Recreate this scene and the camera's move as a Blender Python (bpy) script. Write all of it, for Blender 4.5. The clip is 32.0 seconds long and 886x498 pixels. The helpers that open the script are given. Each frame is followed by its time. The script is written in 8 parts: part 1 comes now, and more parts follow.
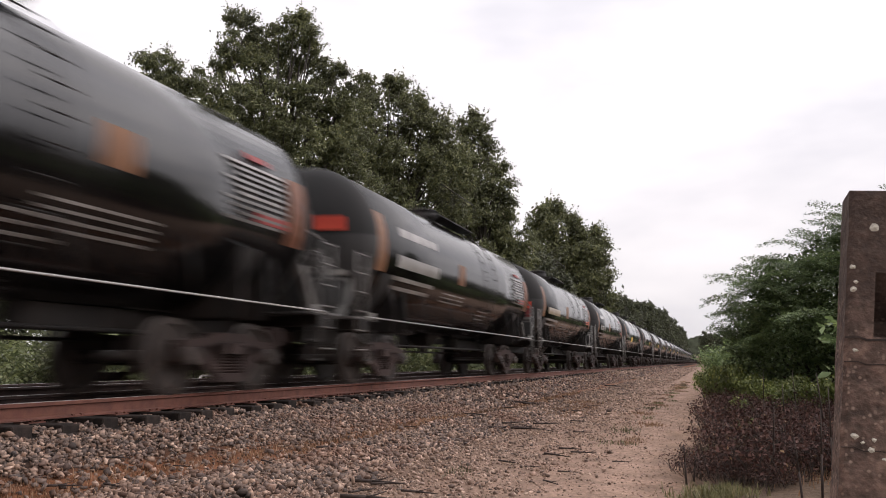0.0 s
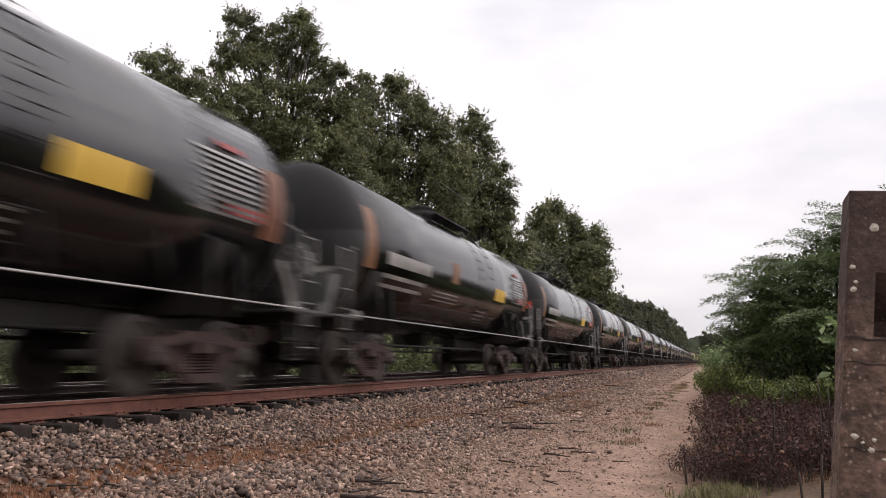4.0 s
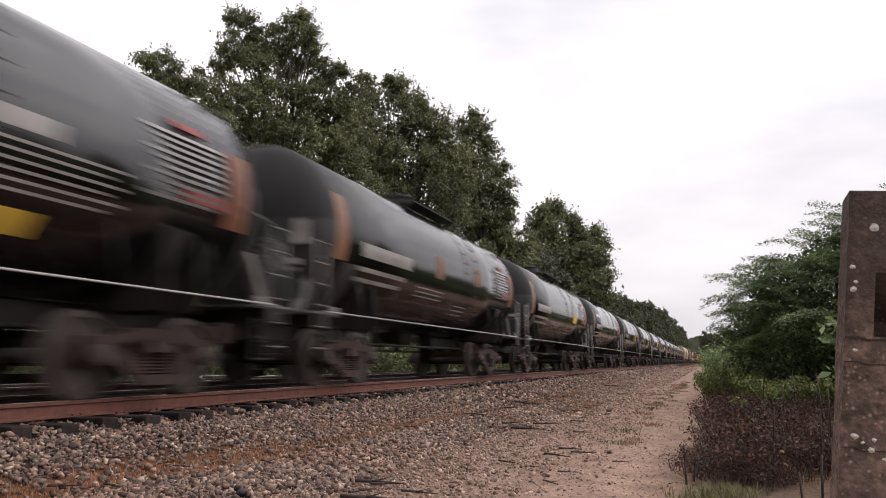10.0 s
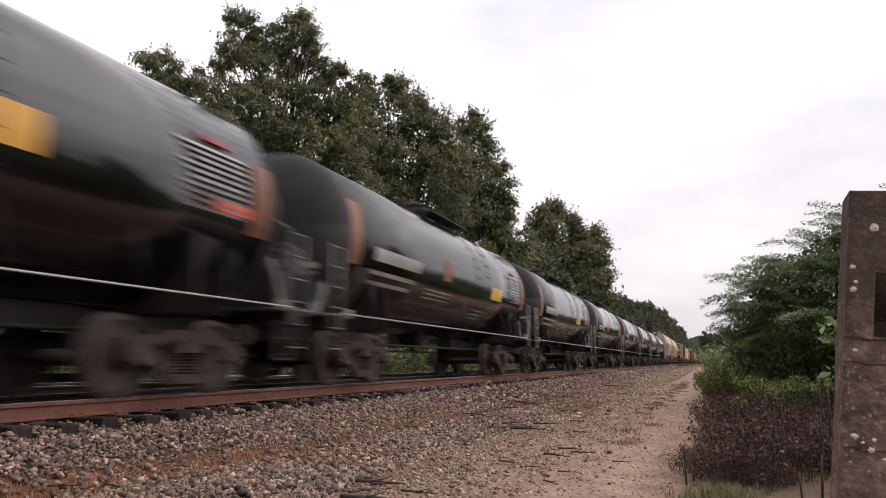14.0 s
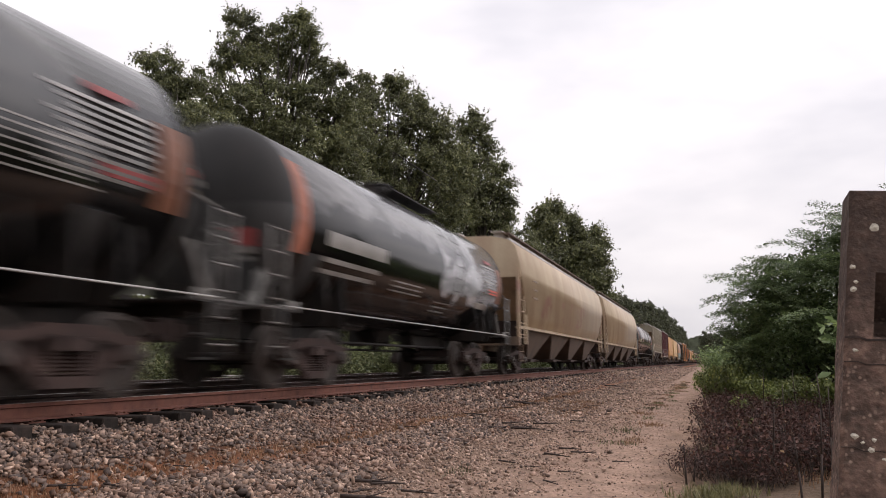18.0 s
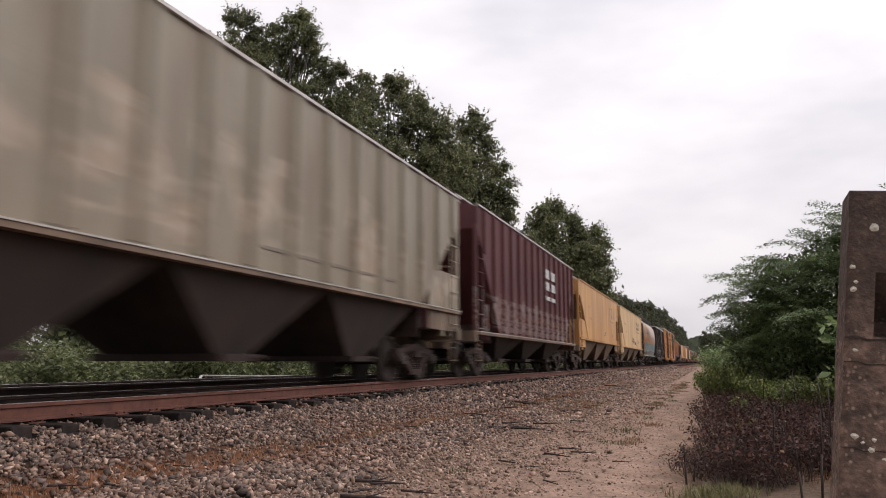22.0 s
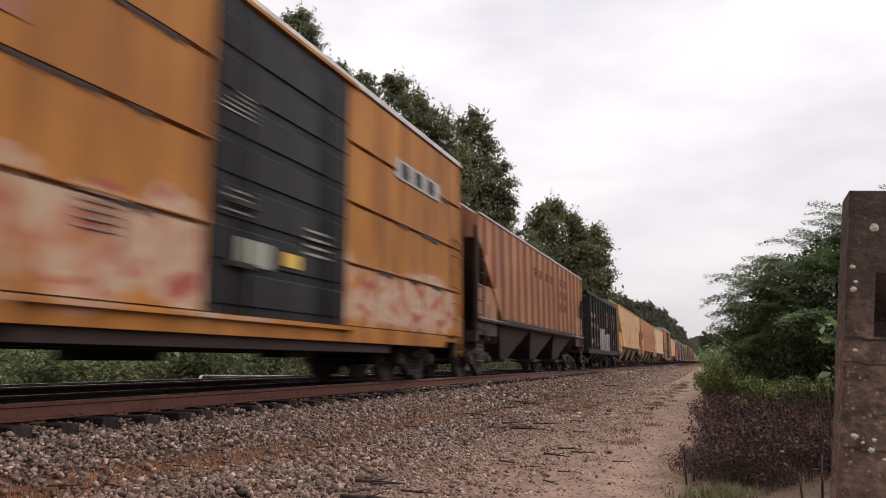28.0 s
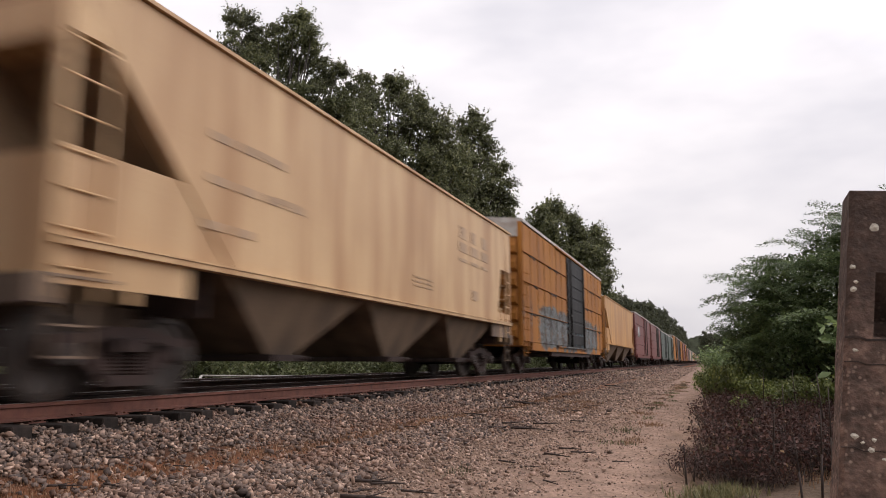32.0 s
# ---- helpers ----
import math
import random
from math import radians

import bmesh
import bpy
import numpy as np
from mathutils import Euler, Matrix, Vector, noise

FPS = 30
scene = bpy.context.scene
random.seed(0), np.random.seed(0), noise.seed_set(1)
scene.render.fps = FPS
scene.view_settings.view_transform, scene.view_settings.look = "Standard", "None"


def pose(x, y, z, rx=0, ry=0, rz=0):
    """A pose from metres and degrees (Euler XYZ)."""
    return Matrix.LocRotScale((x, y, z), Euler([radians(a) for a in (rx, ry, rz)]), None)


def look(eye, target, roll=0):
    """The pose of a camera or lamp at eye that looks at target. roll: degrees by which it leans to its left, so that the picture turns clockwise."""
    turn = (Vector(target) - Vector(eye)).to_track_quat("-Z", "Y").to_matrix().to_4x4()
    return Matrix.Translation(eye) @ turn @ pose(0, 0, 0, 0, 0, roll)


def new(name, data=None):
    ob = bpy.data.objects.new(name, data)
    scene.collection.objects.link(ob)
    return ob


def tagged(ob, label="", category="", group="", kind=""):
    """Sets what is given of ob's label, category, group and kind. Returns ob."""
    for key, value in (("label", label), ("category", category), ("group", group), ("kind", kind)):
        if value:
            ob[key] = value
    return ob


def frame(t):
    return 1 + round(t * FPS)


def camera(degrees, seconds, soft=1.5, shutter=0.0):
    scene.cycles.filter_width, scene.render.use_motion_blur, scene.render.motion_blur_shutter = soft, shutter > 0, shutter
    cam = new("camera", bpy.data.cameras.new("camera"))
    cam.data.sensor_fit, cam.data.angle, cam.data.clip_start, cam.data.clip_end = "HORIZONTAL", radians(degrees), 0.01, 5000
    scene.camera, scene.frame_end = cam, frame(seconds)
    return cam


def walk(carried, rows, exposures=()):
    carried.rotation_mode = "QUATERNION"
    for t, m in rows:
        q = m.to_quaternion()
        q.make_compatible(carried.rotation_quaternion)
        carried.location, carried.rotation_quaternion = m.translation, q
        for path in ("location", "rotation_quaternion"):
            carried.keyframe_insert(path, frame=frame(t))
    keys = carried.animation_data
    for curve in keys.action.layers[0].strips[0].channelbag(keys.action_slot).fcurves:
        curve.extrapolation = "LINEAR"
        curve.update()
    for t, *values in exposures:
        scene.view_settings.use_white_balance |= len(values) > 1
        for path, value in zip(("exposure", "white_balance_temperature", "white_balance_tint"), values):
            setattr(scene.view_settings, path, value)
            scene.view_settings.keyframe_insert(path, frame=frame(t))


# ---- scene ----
# Camera on a low tripod beside the line: the track runs along y, the rail tops lie at z = 0.
EYE = (7.24, 0.0, 0.404)
cam = camera(62.2, 32.0, soft=1.0, shutter=0.55)
CAM_POSE = look(EYE, (EYE[0] - math.sin(radians(19.62)), math.cos(radians(19.62)), EYE[2] + math.tan(radians(8.77))), 0)
walk(cam, [(0.0, CAM_POSE), (32.0, CAM_POSE)], [(0.0, -0.22, 6600, 16), (15.0, -0.22, 6600, 16), (19.0, -0.3, 6600, 16), (25.0, -0.36, 6600, 16), (32.0, -0.36, 6600, 16)])

# ---- light: bright overcast sky, weak wide sun ----
SUN_EL, SUN_AZ = radians(48), radians(70)
world = bpy.data.worlds.new("sky")
scene.world = world
world.use_nodes = True
wn, wl = world.node_tree.nodes, world.node_tree.links
wn.clear()
w_out = wn.new("ShaderNodeOutputWorld")
w_bg = wn.new("ShaderNodeBackground")
w_sky = wn.new("ShaderNodeTexSky")
w_sky.sky_type, w_sky.sun_disc, w_sky.sun_elevation, w_sky.sun_rotation = "NISHITA", False, SUN_EL, SUN_AZ
w_dim = wn.new("ShaderNodeMix")
w_dim.data_type, w_dim.blend_type = "RGBA", "MULTIPLY"
w_dim.inputs[0].default_value = 1.0
w_dim.inputs[7].default_value = (0.1, 0.1, 0.1, 1)
w_co = wn.new("ShaderNodeTexCoord")
w_map = wn.new("ShaderNodeMapping")
w_map.inputs["Scale"].default_value = (1.6, 1.6, 4.5)
w_noise = wn.new("ShaderNodeTexNoise")
w_noise.inputs["Scale"].default_value, w_noise.inputs["Detail"].default_value = 2.2, 4.0
w_noise.inputs["Roughness"].default_value = 0.5
w_ramp = wn.new("ShaderNodeValToRGB")
w_ramp.color_ramp.elements[0].position, w_ramp.color_ramp.elements[0].color = 0.3, (1.03, 1.04, 1.09, 1)
w_ramp.color_ramp.elements[1].position, w_ramp.color_ramp.elements[1].color = 0.66, (1.4, 1.385, 1.385, 1)
w_mix = wn.new("ShaderNodeMix")
w_mix.data_type = "RGBA"
w_mix.inputs[0].default_value = 0.93
wl.new(w_co.outputs["Generated"], w_map.inputs["Vector"])
wl.new(w_map.outputs[0], w_noise.inputs["Vector"])
wl.new(w_noise.outputs["Fac"], w_ramp.inputs[0])
wl.new(w_sky.outputs[0], w_dim.inputs[6])
wl.new(w_dim.outputs[2], w_mix.inputs[6])
wl.new(w_ramp.outputs[0], w_mix.inputs[7])
# an overcast sky is dimmer near the horizon and brightens upwards and, more, towards the veiled sun
w_sep = wn.new("ShaderNodeSeparateXYZ")
w_up = wn.new("ShaderNodeMapRange")
w_up.inputs[1].default_value, w_up.inputs[2].default_value, w_up.inputs[3].default_value, w_up.inputs[4].default_value = 0.03, 0.38, 0.8, 1.07
w_dot = wn.new("ShaderNodeVectorMath")
w_dot.operation = "DOT_PRODUCT"
w_dot.inputs[1].default_value = (math.sin(SUN_AZ) * math.cos(SUN_EL), math.cos(SUN_AZ) * math.cos(SUN_EL), math.sin(SUN_EL))
w_veil = wn.new("ShaderNodeMapRange")
w_veil.inputs[1].default_value, w_veil.inputs[2].default_value, w_veil.inputs[3].default_value, w_veil.inputs[4].default_value = 0.58, 1.0, 1.0, 2.7
w_gain = wn.new("ShaderNodeMath")
w_gain.operation = "MULTIPLY"
wl.new(w_co.outputs["Generated"], w_sep.inputs[0])
wl.new(w_co.outputs["Generated"], w_dot.inputs[0])
wl.new(w_sep.outputs["Z"], w_up.inputs[0])
wl.new(w_dot.outputs["Value"], w_veil.inputs[0])
wl.new(w_up.outputs[0], w_gain.inputs[0])
wl.new(w_veil.outputs[0], w_gain.inputs[1])
wl.new(w_gain.outputs[0], w_bg.inputs[1])
wl.new(w_mix.outputs[2], w_bg.inputs[0])
wl.new(w_bg.outputs[0], w_out.inputs[0])
sun = new("sun", bpy.data.lights.new("sun", "SUN"))
sun.data.energy, sun.data.angle, sun.data.color = 0.15, radians(80), (1.0, 0.97, 0.93)
sun.matrix_world = look((0, 0, 50), (-10 * math.sin(SUN_AZ) * math.cos(SUN_EL), -10 * math.cos(SUN_AZ) * math.cos(SUN_EL), 50 - 10 * math.sin(SUN_EL)))


# ---- materials ----
def mat(name, a, b, scale=3.0, rough=0.7, metal=0.0, bump=0.15, fine=60.0, streak=0.0, grime=None, grime_amount=0.0, vary=0.0, bump_dist=0.01, spec=0.5, coat=0.0):
    """Two base colours mixed by coarse noise and fine grain; vertical streaks and stains of grime on top."""
    m = bpy.data.materials.new(name)
    m.use_nodes = True
    n, l = m.node_tree.nodes, m.node_tree.links
    bsdf = n["Principled BSDF"]
    bsdf.inputs["Metallic"].default_value = metal
    bsdf.inputs["Specular IOR Level"].default_value = spec
    bsdf.inputs["Coat Weight"].default_value, bsdf.inputs["Coat Roughness"].default_value, bsdf.inputs["Coat IOR"].default_value = coat, 0.14, 1.7
    co = n.new("ShaderNodeTexCoord")
    big = n.new("ShaderNodeTexNoise")
    big.inputs["Scale"].default_value, big.inputs["Detail"].default_value = scale, 5
    l.new(co.outputs["Object"], big.inputs["Vector"])
    small = n.new("ShaderNodeTexNoise")
    small.inputs["Scale"].default_value, small.inputs["Detail"].default_value = fine, 3
    l.new(co.outputs["Object"], small.inputs["Vector"])
    add = n.new("ShaderNodeMath")
    add.operation = "MULTIPLY_ADD"
    add.inputs[1].default_value = 0.45
    l.new(small.outputs["Fac"], add.inputs[0])
    l.new(big.outputs["Fac"], add.inputs[2])
    ramp = n.new("ShaderNodeValToRGB")
    ramp.color_ramp.elements[0].position, ramp.color_ramp.elements[0].color = 0.52, (*a, 1)
    ramp.color_ramp.elements[1].position, ramp.color_ramp.elements[1].color = 0.9, (*b, 1)
    l.new(add.outputs[0], ramp.inputs[0])
    col = ramp.outputs[0]
    if grime:
        mp = n.new("ShaderNodeMapping")
        mp.inputs["Scale"].default_value = (1.0, 1.0, 0.12) if streak else (1, 1, 1)
        l.new(co.outputs["Object"], mp.inputs["Vector"])
        st = n.new("ShaderNodeTexNoise")
        st.inputs["Scale"].default_value, st.inputs["Detail"].default_value = (streak or scale * 2.3), 6
        l.new(mp.outputs[0], st.inputs["Vector"])
        sr = n.new("ShaderNodeMapRange")
        sr.inputs[1].default_value, sr.inputs[2].default_value, sr.inputs[4].default_value = 0.4, 0.66, grime_amount
        l.new(st.outputs["Fac"], sr.inputs[0])
        gm = n.new("ShaderNodeMix")
        gm.data_type = "RGBA"
        gm.inputs[7].default_value = (*grime, 1)
        l.new(sr.outputs[0], gm.inputs[0])
        l.new(col, gm.inputs[6])
        col = gm.outputs[2]
    if vary:
        info = n.new("ShaderNodeObjectInfo")
        vr = n.new("ShaderNodeMapRange")
        vr.inputs[3].default_value, vr.inputs[4].default_value = 1 - vary, 1 + vary
        l.new(info.outputs["Random"], vr.inputs[0])
        hs = n.new("ShaderNodeHueSaturation")
        l.new(vr.outputs[0], hs.inputs["Value"])
        l.new(col, hs.inputs["Color"])
        col = hs.outputs[0]
    l.new(col, bsdf.inputs["Base Color"])
    rr = n.new("ShaderNodeMapRange")
    rr.inputs[3].default_value, rr.inputs[4].default_value = max(rough - 0.12, 0.02), min(rough + 0.12, 1)
    l.new(big.outputs["Fac"], rr.inputs[0])
    l.new(rr.outputs[0], bsdf.inputs["Roughness"])
    if bump:
        bp = n.new("ShaderNodeBump")
        bp.inputs["Strength"].default_value, bp.inputs["Distance"].default_value = bump, bump_dist
        l.new(add.outputs[0], bp.inputs["Height"])
        l.new(bp.outputs[0], bsdf.inputs["Normal"])
    return m


def leafmat(name, dark, light, hue_to, through_amount=0.25):
    """Leaves: each island its own tone between two greens, a few turned towards a third colour."""
    m = bpy.data.materials.new(name)
    m.use_nodes = True
    n, l = m.node_tree.nodes, m.node_tree.links
    bsdf = n["Principled BSDF"]
    geo = n.new("ShaderNodeNewGeometry")
    ramp = n.new("ShaderNodeValToRGB")
    ramp.color_ramp.elements[0].color, ramp.color_ramp.elements[1].color = (*dark, 1), (*light, 1)
    third = ramp.color_ramp.elements.new(0.93)
    third.color = (*light, 1)
    ramp.color_ramp.elements[-1].color = (*hue_to, 1)
    l.new(geo.outputs["Random Per Island"], ramp.inputs[0])
    co = n.new("ShaderNodeTexCoord")
    big = n.new("ShaderNodeTexNoise")
    big.inputs["Scale"].default_value, big.inputs["Detail"].default_value = 0.45, 3
    l.new(co.outputs["Object"], big.inputs["Vector"])
    vr = n.new("ShaderNodeMapRange")
    vr.inputs[1].default_value, vr.inputs[2].default_value = 0.35, 0.65
    vr.inputs[3].default_value, vr.inputs[4].default_value = 0.6, 1.35
    l.new(big.outputs["Fac"], vr.inputs[0])
    hs = n.new("ShaderNodeHueSaturation")
    l.new(vr.outputs[0], hs.inputs["Value"])
    l.new(ramp.outputs[0], hs.inputs["Color"])
    l.new(hs.outputs[0], bsdf.inputs["Base Color"])
    bsdf.inputs["Roughness"].default_value = 0.5
    bsdf.inputs["Specular IOR Level"].default_value = 0.5
    tr = n.new("ShaderNodeBsdfTranslucent")
    l.new(hs.outputs[0], tr.inputs["Color"])
    mx = n.new("ShaderNodeMixShader")
    mx.inputs[0].default_value = through_amount
    l.new(bsdf.outputs[0], mx.inputs[1])
    l.new(tr.outputs[0], mx.inputs[2])
    l.new(mx.outputs[0], n["Material Output"].inputs["Surface"])
    return m


def concrete_mat():
    """Exposed-aggregate concrete: pebble flecks in a brown matrix, dark algae over the upper part."""
    m = mat("weathered_concrete", (0.07, 0.044, 0.035), (0.26, 0.168, 0.13), 14, 0.92, 0, 1.0, 60, 0, (0.05, 0.036, 0.028), 0.75, 0, 0.012)
    n, l = m.node_tree.nodes, m.node_tree.links
    bsdf = n["Principled BSDF"]
    src = bsdf.inputs["Base Color"].links[0].from_socket
    co = n.new("ShaderNodeTexCoord")
    vo = n.new("ShaderNodeTexVoronoi")
    vo.inputs["Scale"].default_value = 75
    l.new(co.outputs["Object"], vo.inputs["Vector"])
    fl = n.new("ShaderNodeMapRange")
    fl.inputs[1].default_value, fl.inputs[2].default_value, fl.inputs[3].default_value, fl.inputs[4].default_value = 0.2, 0.42, 1.0, 0.0
    l.new(vo.outputs["Distance"], fl.inputs[0])
    pick = n.new("ShaderNodeSeparateColor")
    l.new(vo.outputs["Color"], pick.inputs[0])
    some = n.new("ShaderNodeMapRange")
    some.inputs[1].default_value, some.inputs[2].default_value, some.inputs[4].default_value = 0.62, 0.8, 0.7
    l.new(pick.outputs[0], some.inputs[0])
    k = n.new("ShaderNodeMath")
    k.operation = "MULTIPLY"
    l.new(fl.outputs[0], k.inputs[0])
    l.new(some.outputs[0], k.inputs[1])
    peb = n.new("ShaderNodeMix")
    peb.data_type = "RGBA"
    peb.inputs[7].default_value = (0.36, 0.26, 0.2, 1)
    l.new(k.outputs[0], peb.inputs[0])
    l.new(src, peb.inputs[6])
    sep = n.new("ShaderNodeSeparateXYZ")
    l.new(co.outputs["Object"], sep.inputs[0])
    wob = n.new("ShaderNodeTexNoise")
    wob.inputs["Scale"].default_value, wob.inputs["Detail"].default_value = 11, 6
    l.new(co.outputs["Object"], wob.inputs["Vector"])
    edge = n.new("ShaderNodeMath")
    edge.operation = "MULTIPLY_ADD"
    edge.inputs[1].default_value = 0.5
    l.new(wob.outputs["Fac"], edge.inputs[0])
    l.new(sep.outputs["Z"], edge.inputs[2])
    st = n.new("ShaderNodeMapRange")
    st.inputs[1].default_value, st.inputs[2].default_value, st.inputs[4].default_value = 1.42, 1.6, 0.72
    l.new(edge.outputs[0], st.inputs[0])
    alg = n.new("ShaderNodeMix")
    alg.data_type = "RGBA"
    alg.inputs[7].default_value = (0.05, 0.033, 0.026, 1)
    l.new(st.outputs[0], alg.inputs[0])
    l.new(peb.outputs[2], alg.inputs[6])
    l.new(alg.outputs[2], bsdf.inputs["Base Color"])
    return m


M = {}
M["black_tank"] = mat("black_tank_paint", (0.0026, 0.0024, 0.0024), (0.00675, 0.0061, 0.0059), 0.7, 0.13, 0, 0.012, 30, 2.2, (0.0055, 0.0045, 0.00425), 0.4, 0.25, 0.01, 0.42, 0.14)
M["tank_head"] = mat("sooty_tank_head", (0.0048, 0.0044, 0.0044), (0.0136, 0.0128, 0.0124), 1.2, 0.6, 0, 0.05, 30, 2.0, (0.0256, 0.0216, 0.0184), 0.4, 0.25, 0.01, 0.3)
M["brown_tank"] = mat("brown_tank_paint", (0.0263, 0.0112, 0.00975), (0.0488, 0.0224, 0.0195), 0.7, 0.22, 0, 0.03, 30, 2.2, (0.075, 0.0385, 0.027), 0.4, 0.1, 0.01, 0.38, 0.12)
M["black_steel"] = mat("black_steel", (0.00712, 0.00622, 0.006), (0.018, 0.0158, 0.0142), 3, 0.6, 0, 0.1, 60, 3, (0.0413, 0.0285, 0.0225), 0.5, 0.2, 0.01, 0.25)
M["dusty_steel"] = mat("dusty_grey_steel", (0.0632, 0.0601, 0.0558), (0.179, 0.17, 0.157), 3, 0.6, 0, 0.1, 50, 2.5, (0.0737, 0.0474, 0.0369), 0.5, 0.3)
M["worn_deck"] = mat("worn_galvanised_deck", (0.096, 0.09, 0.084), (0.198, 0.186, 0.174), 3, 0.55, 0.2, 0.1, 50, 0, (0.048, 0.036, 0.03), 0.5, 0.2)
M["shield"] = mat("dull_black_shield", (0.006, 0.0054, 0.0051), (0.015, 0.0132, 0.012), 1.4, 0.55, 0, 0.05, 40, 2.0, (0.036, 0.03, 0.0258), 0.45, 0.25)
M["smoke"] = mat("sooty_grey_pad", (0.015, 0.0145, 0.0145), (0.03, 0.029, 0.028), 2, 0.6, 0, 0.04)
M["truck_steel"] = mat("truck_steel", (0.0171, 0.0109, 0.00979), (0.0454, 0.0297, 0.0261), 4, 0.75, 0, 0.2, 70, 0, (0.0646, 0.0363, 0.0274), 0.5, 0.25, 0.01, 0.25)
M["wheel_steel"] = mat("wheel_steel", (0.024, 0.0186, 0.0168), (0.066, 0.0528, 0.0462), 5, 0.5, 0.3, 0.1, 80, 0, (0.06, 0.0372, 0.0252), 0.4, 0.2)
M["rail_rust"] = mat("rusty_rail", (0.075, 0.026, 0.018), (0.14, 0.05, 0.033), 4, 0.85, 0, 0.3, 90, 0, (0.17, 0.072, 0.045), 0.45)
M["rail_dark"] = mat("dark_rail", (0.02, 0.012, 0.01), (0.055, 0.03, 0.024), 4, 0.85, 0, 0.3, 90)
M["rail_head"] = mat("worn_rail_head", (0.45, 0.41, 0.39), (0.62, 0.58, 0.56), 5, 0.4, 0.5, 0.05, 90)
M["tie"] = mat("creosoted_timber", (0.008, 0.006, 0.0055), (0.026, 0.019, 0.016), 6, 0.85, 0, 0.6, 60, 0, (0.05, 0.036, 0.028), 0.45, 0.35, 0.01, 0.2)
M["white_line"] = mat("weathered_white_paint", (0.26, 0.25, 0.235), (0.42, 0.4, 0.38), 4, 0.6)
M["label_white"] = mat("dirty_white_lettering", (0.16, 0.145, 0.13), (0.299, 0.279, 0.259), 2, 0.2, 0, 0.02)
M["label_yellow"] = mat("yellow_panel", (0.45, 0.26, 0.03), (0.62, 0.4, 0.05), 2, 0.55, 0, 0.02)
M["label_orange"] = mat("orange_brown_panel", (0.129, 0.0551, 0.0248), (0.211, 0.0978, 0.0462), 2, 0.45, 0, 0.02, spec=0.25)
M["label_fade"] = mat("faded_orange_brown_stripe", (0.102, 0.0382, 0.0213), (0.17, 0.0723, 0.0408), 3, 0.45, 0, 0.02, spec=0.25)
M["letter_mid"] = mat("worn_brown_lettering", (0.3, 0.19, 0.11), (0.42, 0.28, 0.17), 2, 0.6, 0, 0.02)
M["label_rust"] = mat("red_brown_panel", (0.2, 0.06, 0.03), (0.34, 0.11, 0.06), 2, 0.6, 0, 0.02)
M["label_cream"] = mat("cream_lettering", (0.268, 0.198, 0.128), (0.383, 0.293, 0.204), 2, 0.2, 0, 0.02)
M["label_amber"] = mat("amber_panel", (0.5, 0.24, 0.03), (0.62, 0.32, 0.05), 2, 0.55, 0, 0.02)
M["label_plate"] = mat("grey_green_plate", (0.16, 0.16, 0.12), (0.25, 0.25, 0.19), 2, 0.6, 0, 0.02)
M["label_red"] = mat("red_reflective_strip", (0.45, 0.04, 0.025), (0.65, 0.09, 0.05), 2, 0.5, 0, 0.02)
M["tan"] = mat("tan_hopper_paint", (0.365, 0.275, 0.179), (0.483, 0.379, 0.257), 0.5, 0.5, 0, 0.05, 30, 1.6, (0.296, 0.181, 0.116), 0.5, 0.05)
M["grey"] = mat("grey_hopper_paint", (0.198, 0.169, 0.12), (0.279, 0.241, 0.175), 0.5, 0.55, 0, 0.06, 30, 3.2, (0.153, 0.0946, 0.057), 0.75, 0.05)
M["yellow"] = mat("yellow_hopper_paint", (0.432, 0.221, 0.0643), (0.537, 0.283, 0.0901), 0.5, 0.55, 0, 0.05, 30, 1.6, (0.295, 0.123, 0.0328), 0.8, 0.05)
M["pale_yellow"] = mat("pale_yellow_hopper_paint", (0.495, 0.317, 0.139), (0.594, 0.394, 0.186), 0.5, 0.55, 0, 0.05, 30, 1.7, (0.348, 0.184, 0.0697), 0.8, 0.05)
# Sheet colour darkened for the shade inside the open hopper ends.
M["slope_shade"] = mat("shaded_slope_sheet", (0.2, 0.125, 0.07), (0.33, 0.215, 0.125), 0.8, 0.8, 0, 0.06, 30, 1.6, (0.1, 0.065, 0.04), 0.6)
M["cream"] = mat("cream_hopper_paint", (0.49, 0.308, 0.153), (0.586, 0.39, 0.208), 0.5, 0.55, 0, 0.05, 30, 2.2, (0.339, 0.173, 0.0709), 0.8, 0.06)
M["maroon"] = mat("maroon_hopper_paint", (0.0624, 0.016, 0.0176), (0.102, 0.0312, 0.032), 0.5, 0.65, 0, 0.06, 30, 2.0, (0.096, 0.044, 0.0416), 0.4, 0, 0.01, 0.25)
M["brown"] = mat("faded_brown_hopper_paint", (0.273, 0.1, 0.04), (0.379, 0.166, 0.0753), 0.5, 0.65, 0, 0.06, 30, 3.4, (0.113, 0.0363, 0.0165), 0.85)
# Bay colour taken near black to carry the shade beneath the car.
M["bay_dark"] = mat("shaded_dark_bay_paint", (0.02, 0.015, 0.012), (0.07, 0.05, 0.038), 0.9, 0.85, 0, 0.06, 30, 1.6, (0.014, 0.011, 0.01), 0.6)
M["orange"] = mat("orange_boxcar_paint", (0.303, 0.116, 0.0231), (0.402, 0.169, 0.0363), 0.5, 0.65, 0, 0.06, 30, 2.6, (0.148, 0.056, 0.0187), 0.75, 0.06, 0.01, 0.15)
M["dark_box"] = mat("dark_boxcar_paint", (0.0135, 0.0098, 0.009), (0.034, 0.025, 0.022), 0.5, 0.65, 0, 0.06, 30, 2.2, (0.07, 0.042, 0.03), 0.55, 0, 0.01, 0.2)
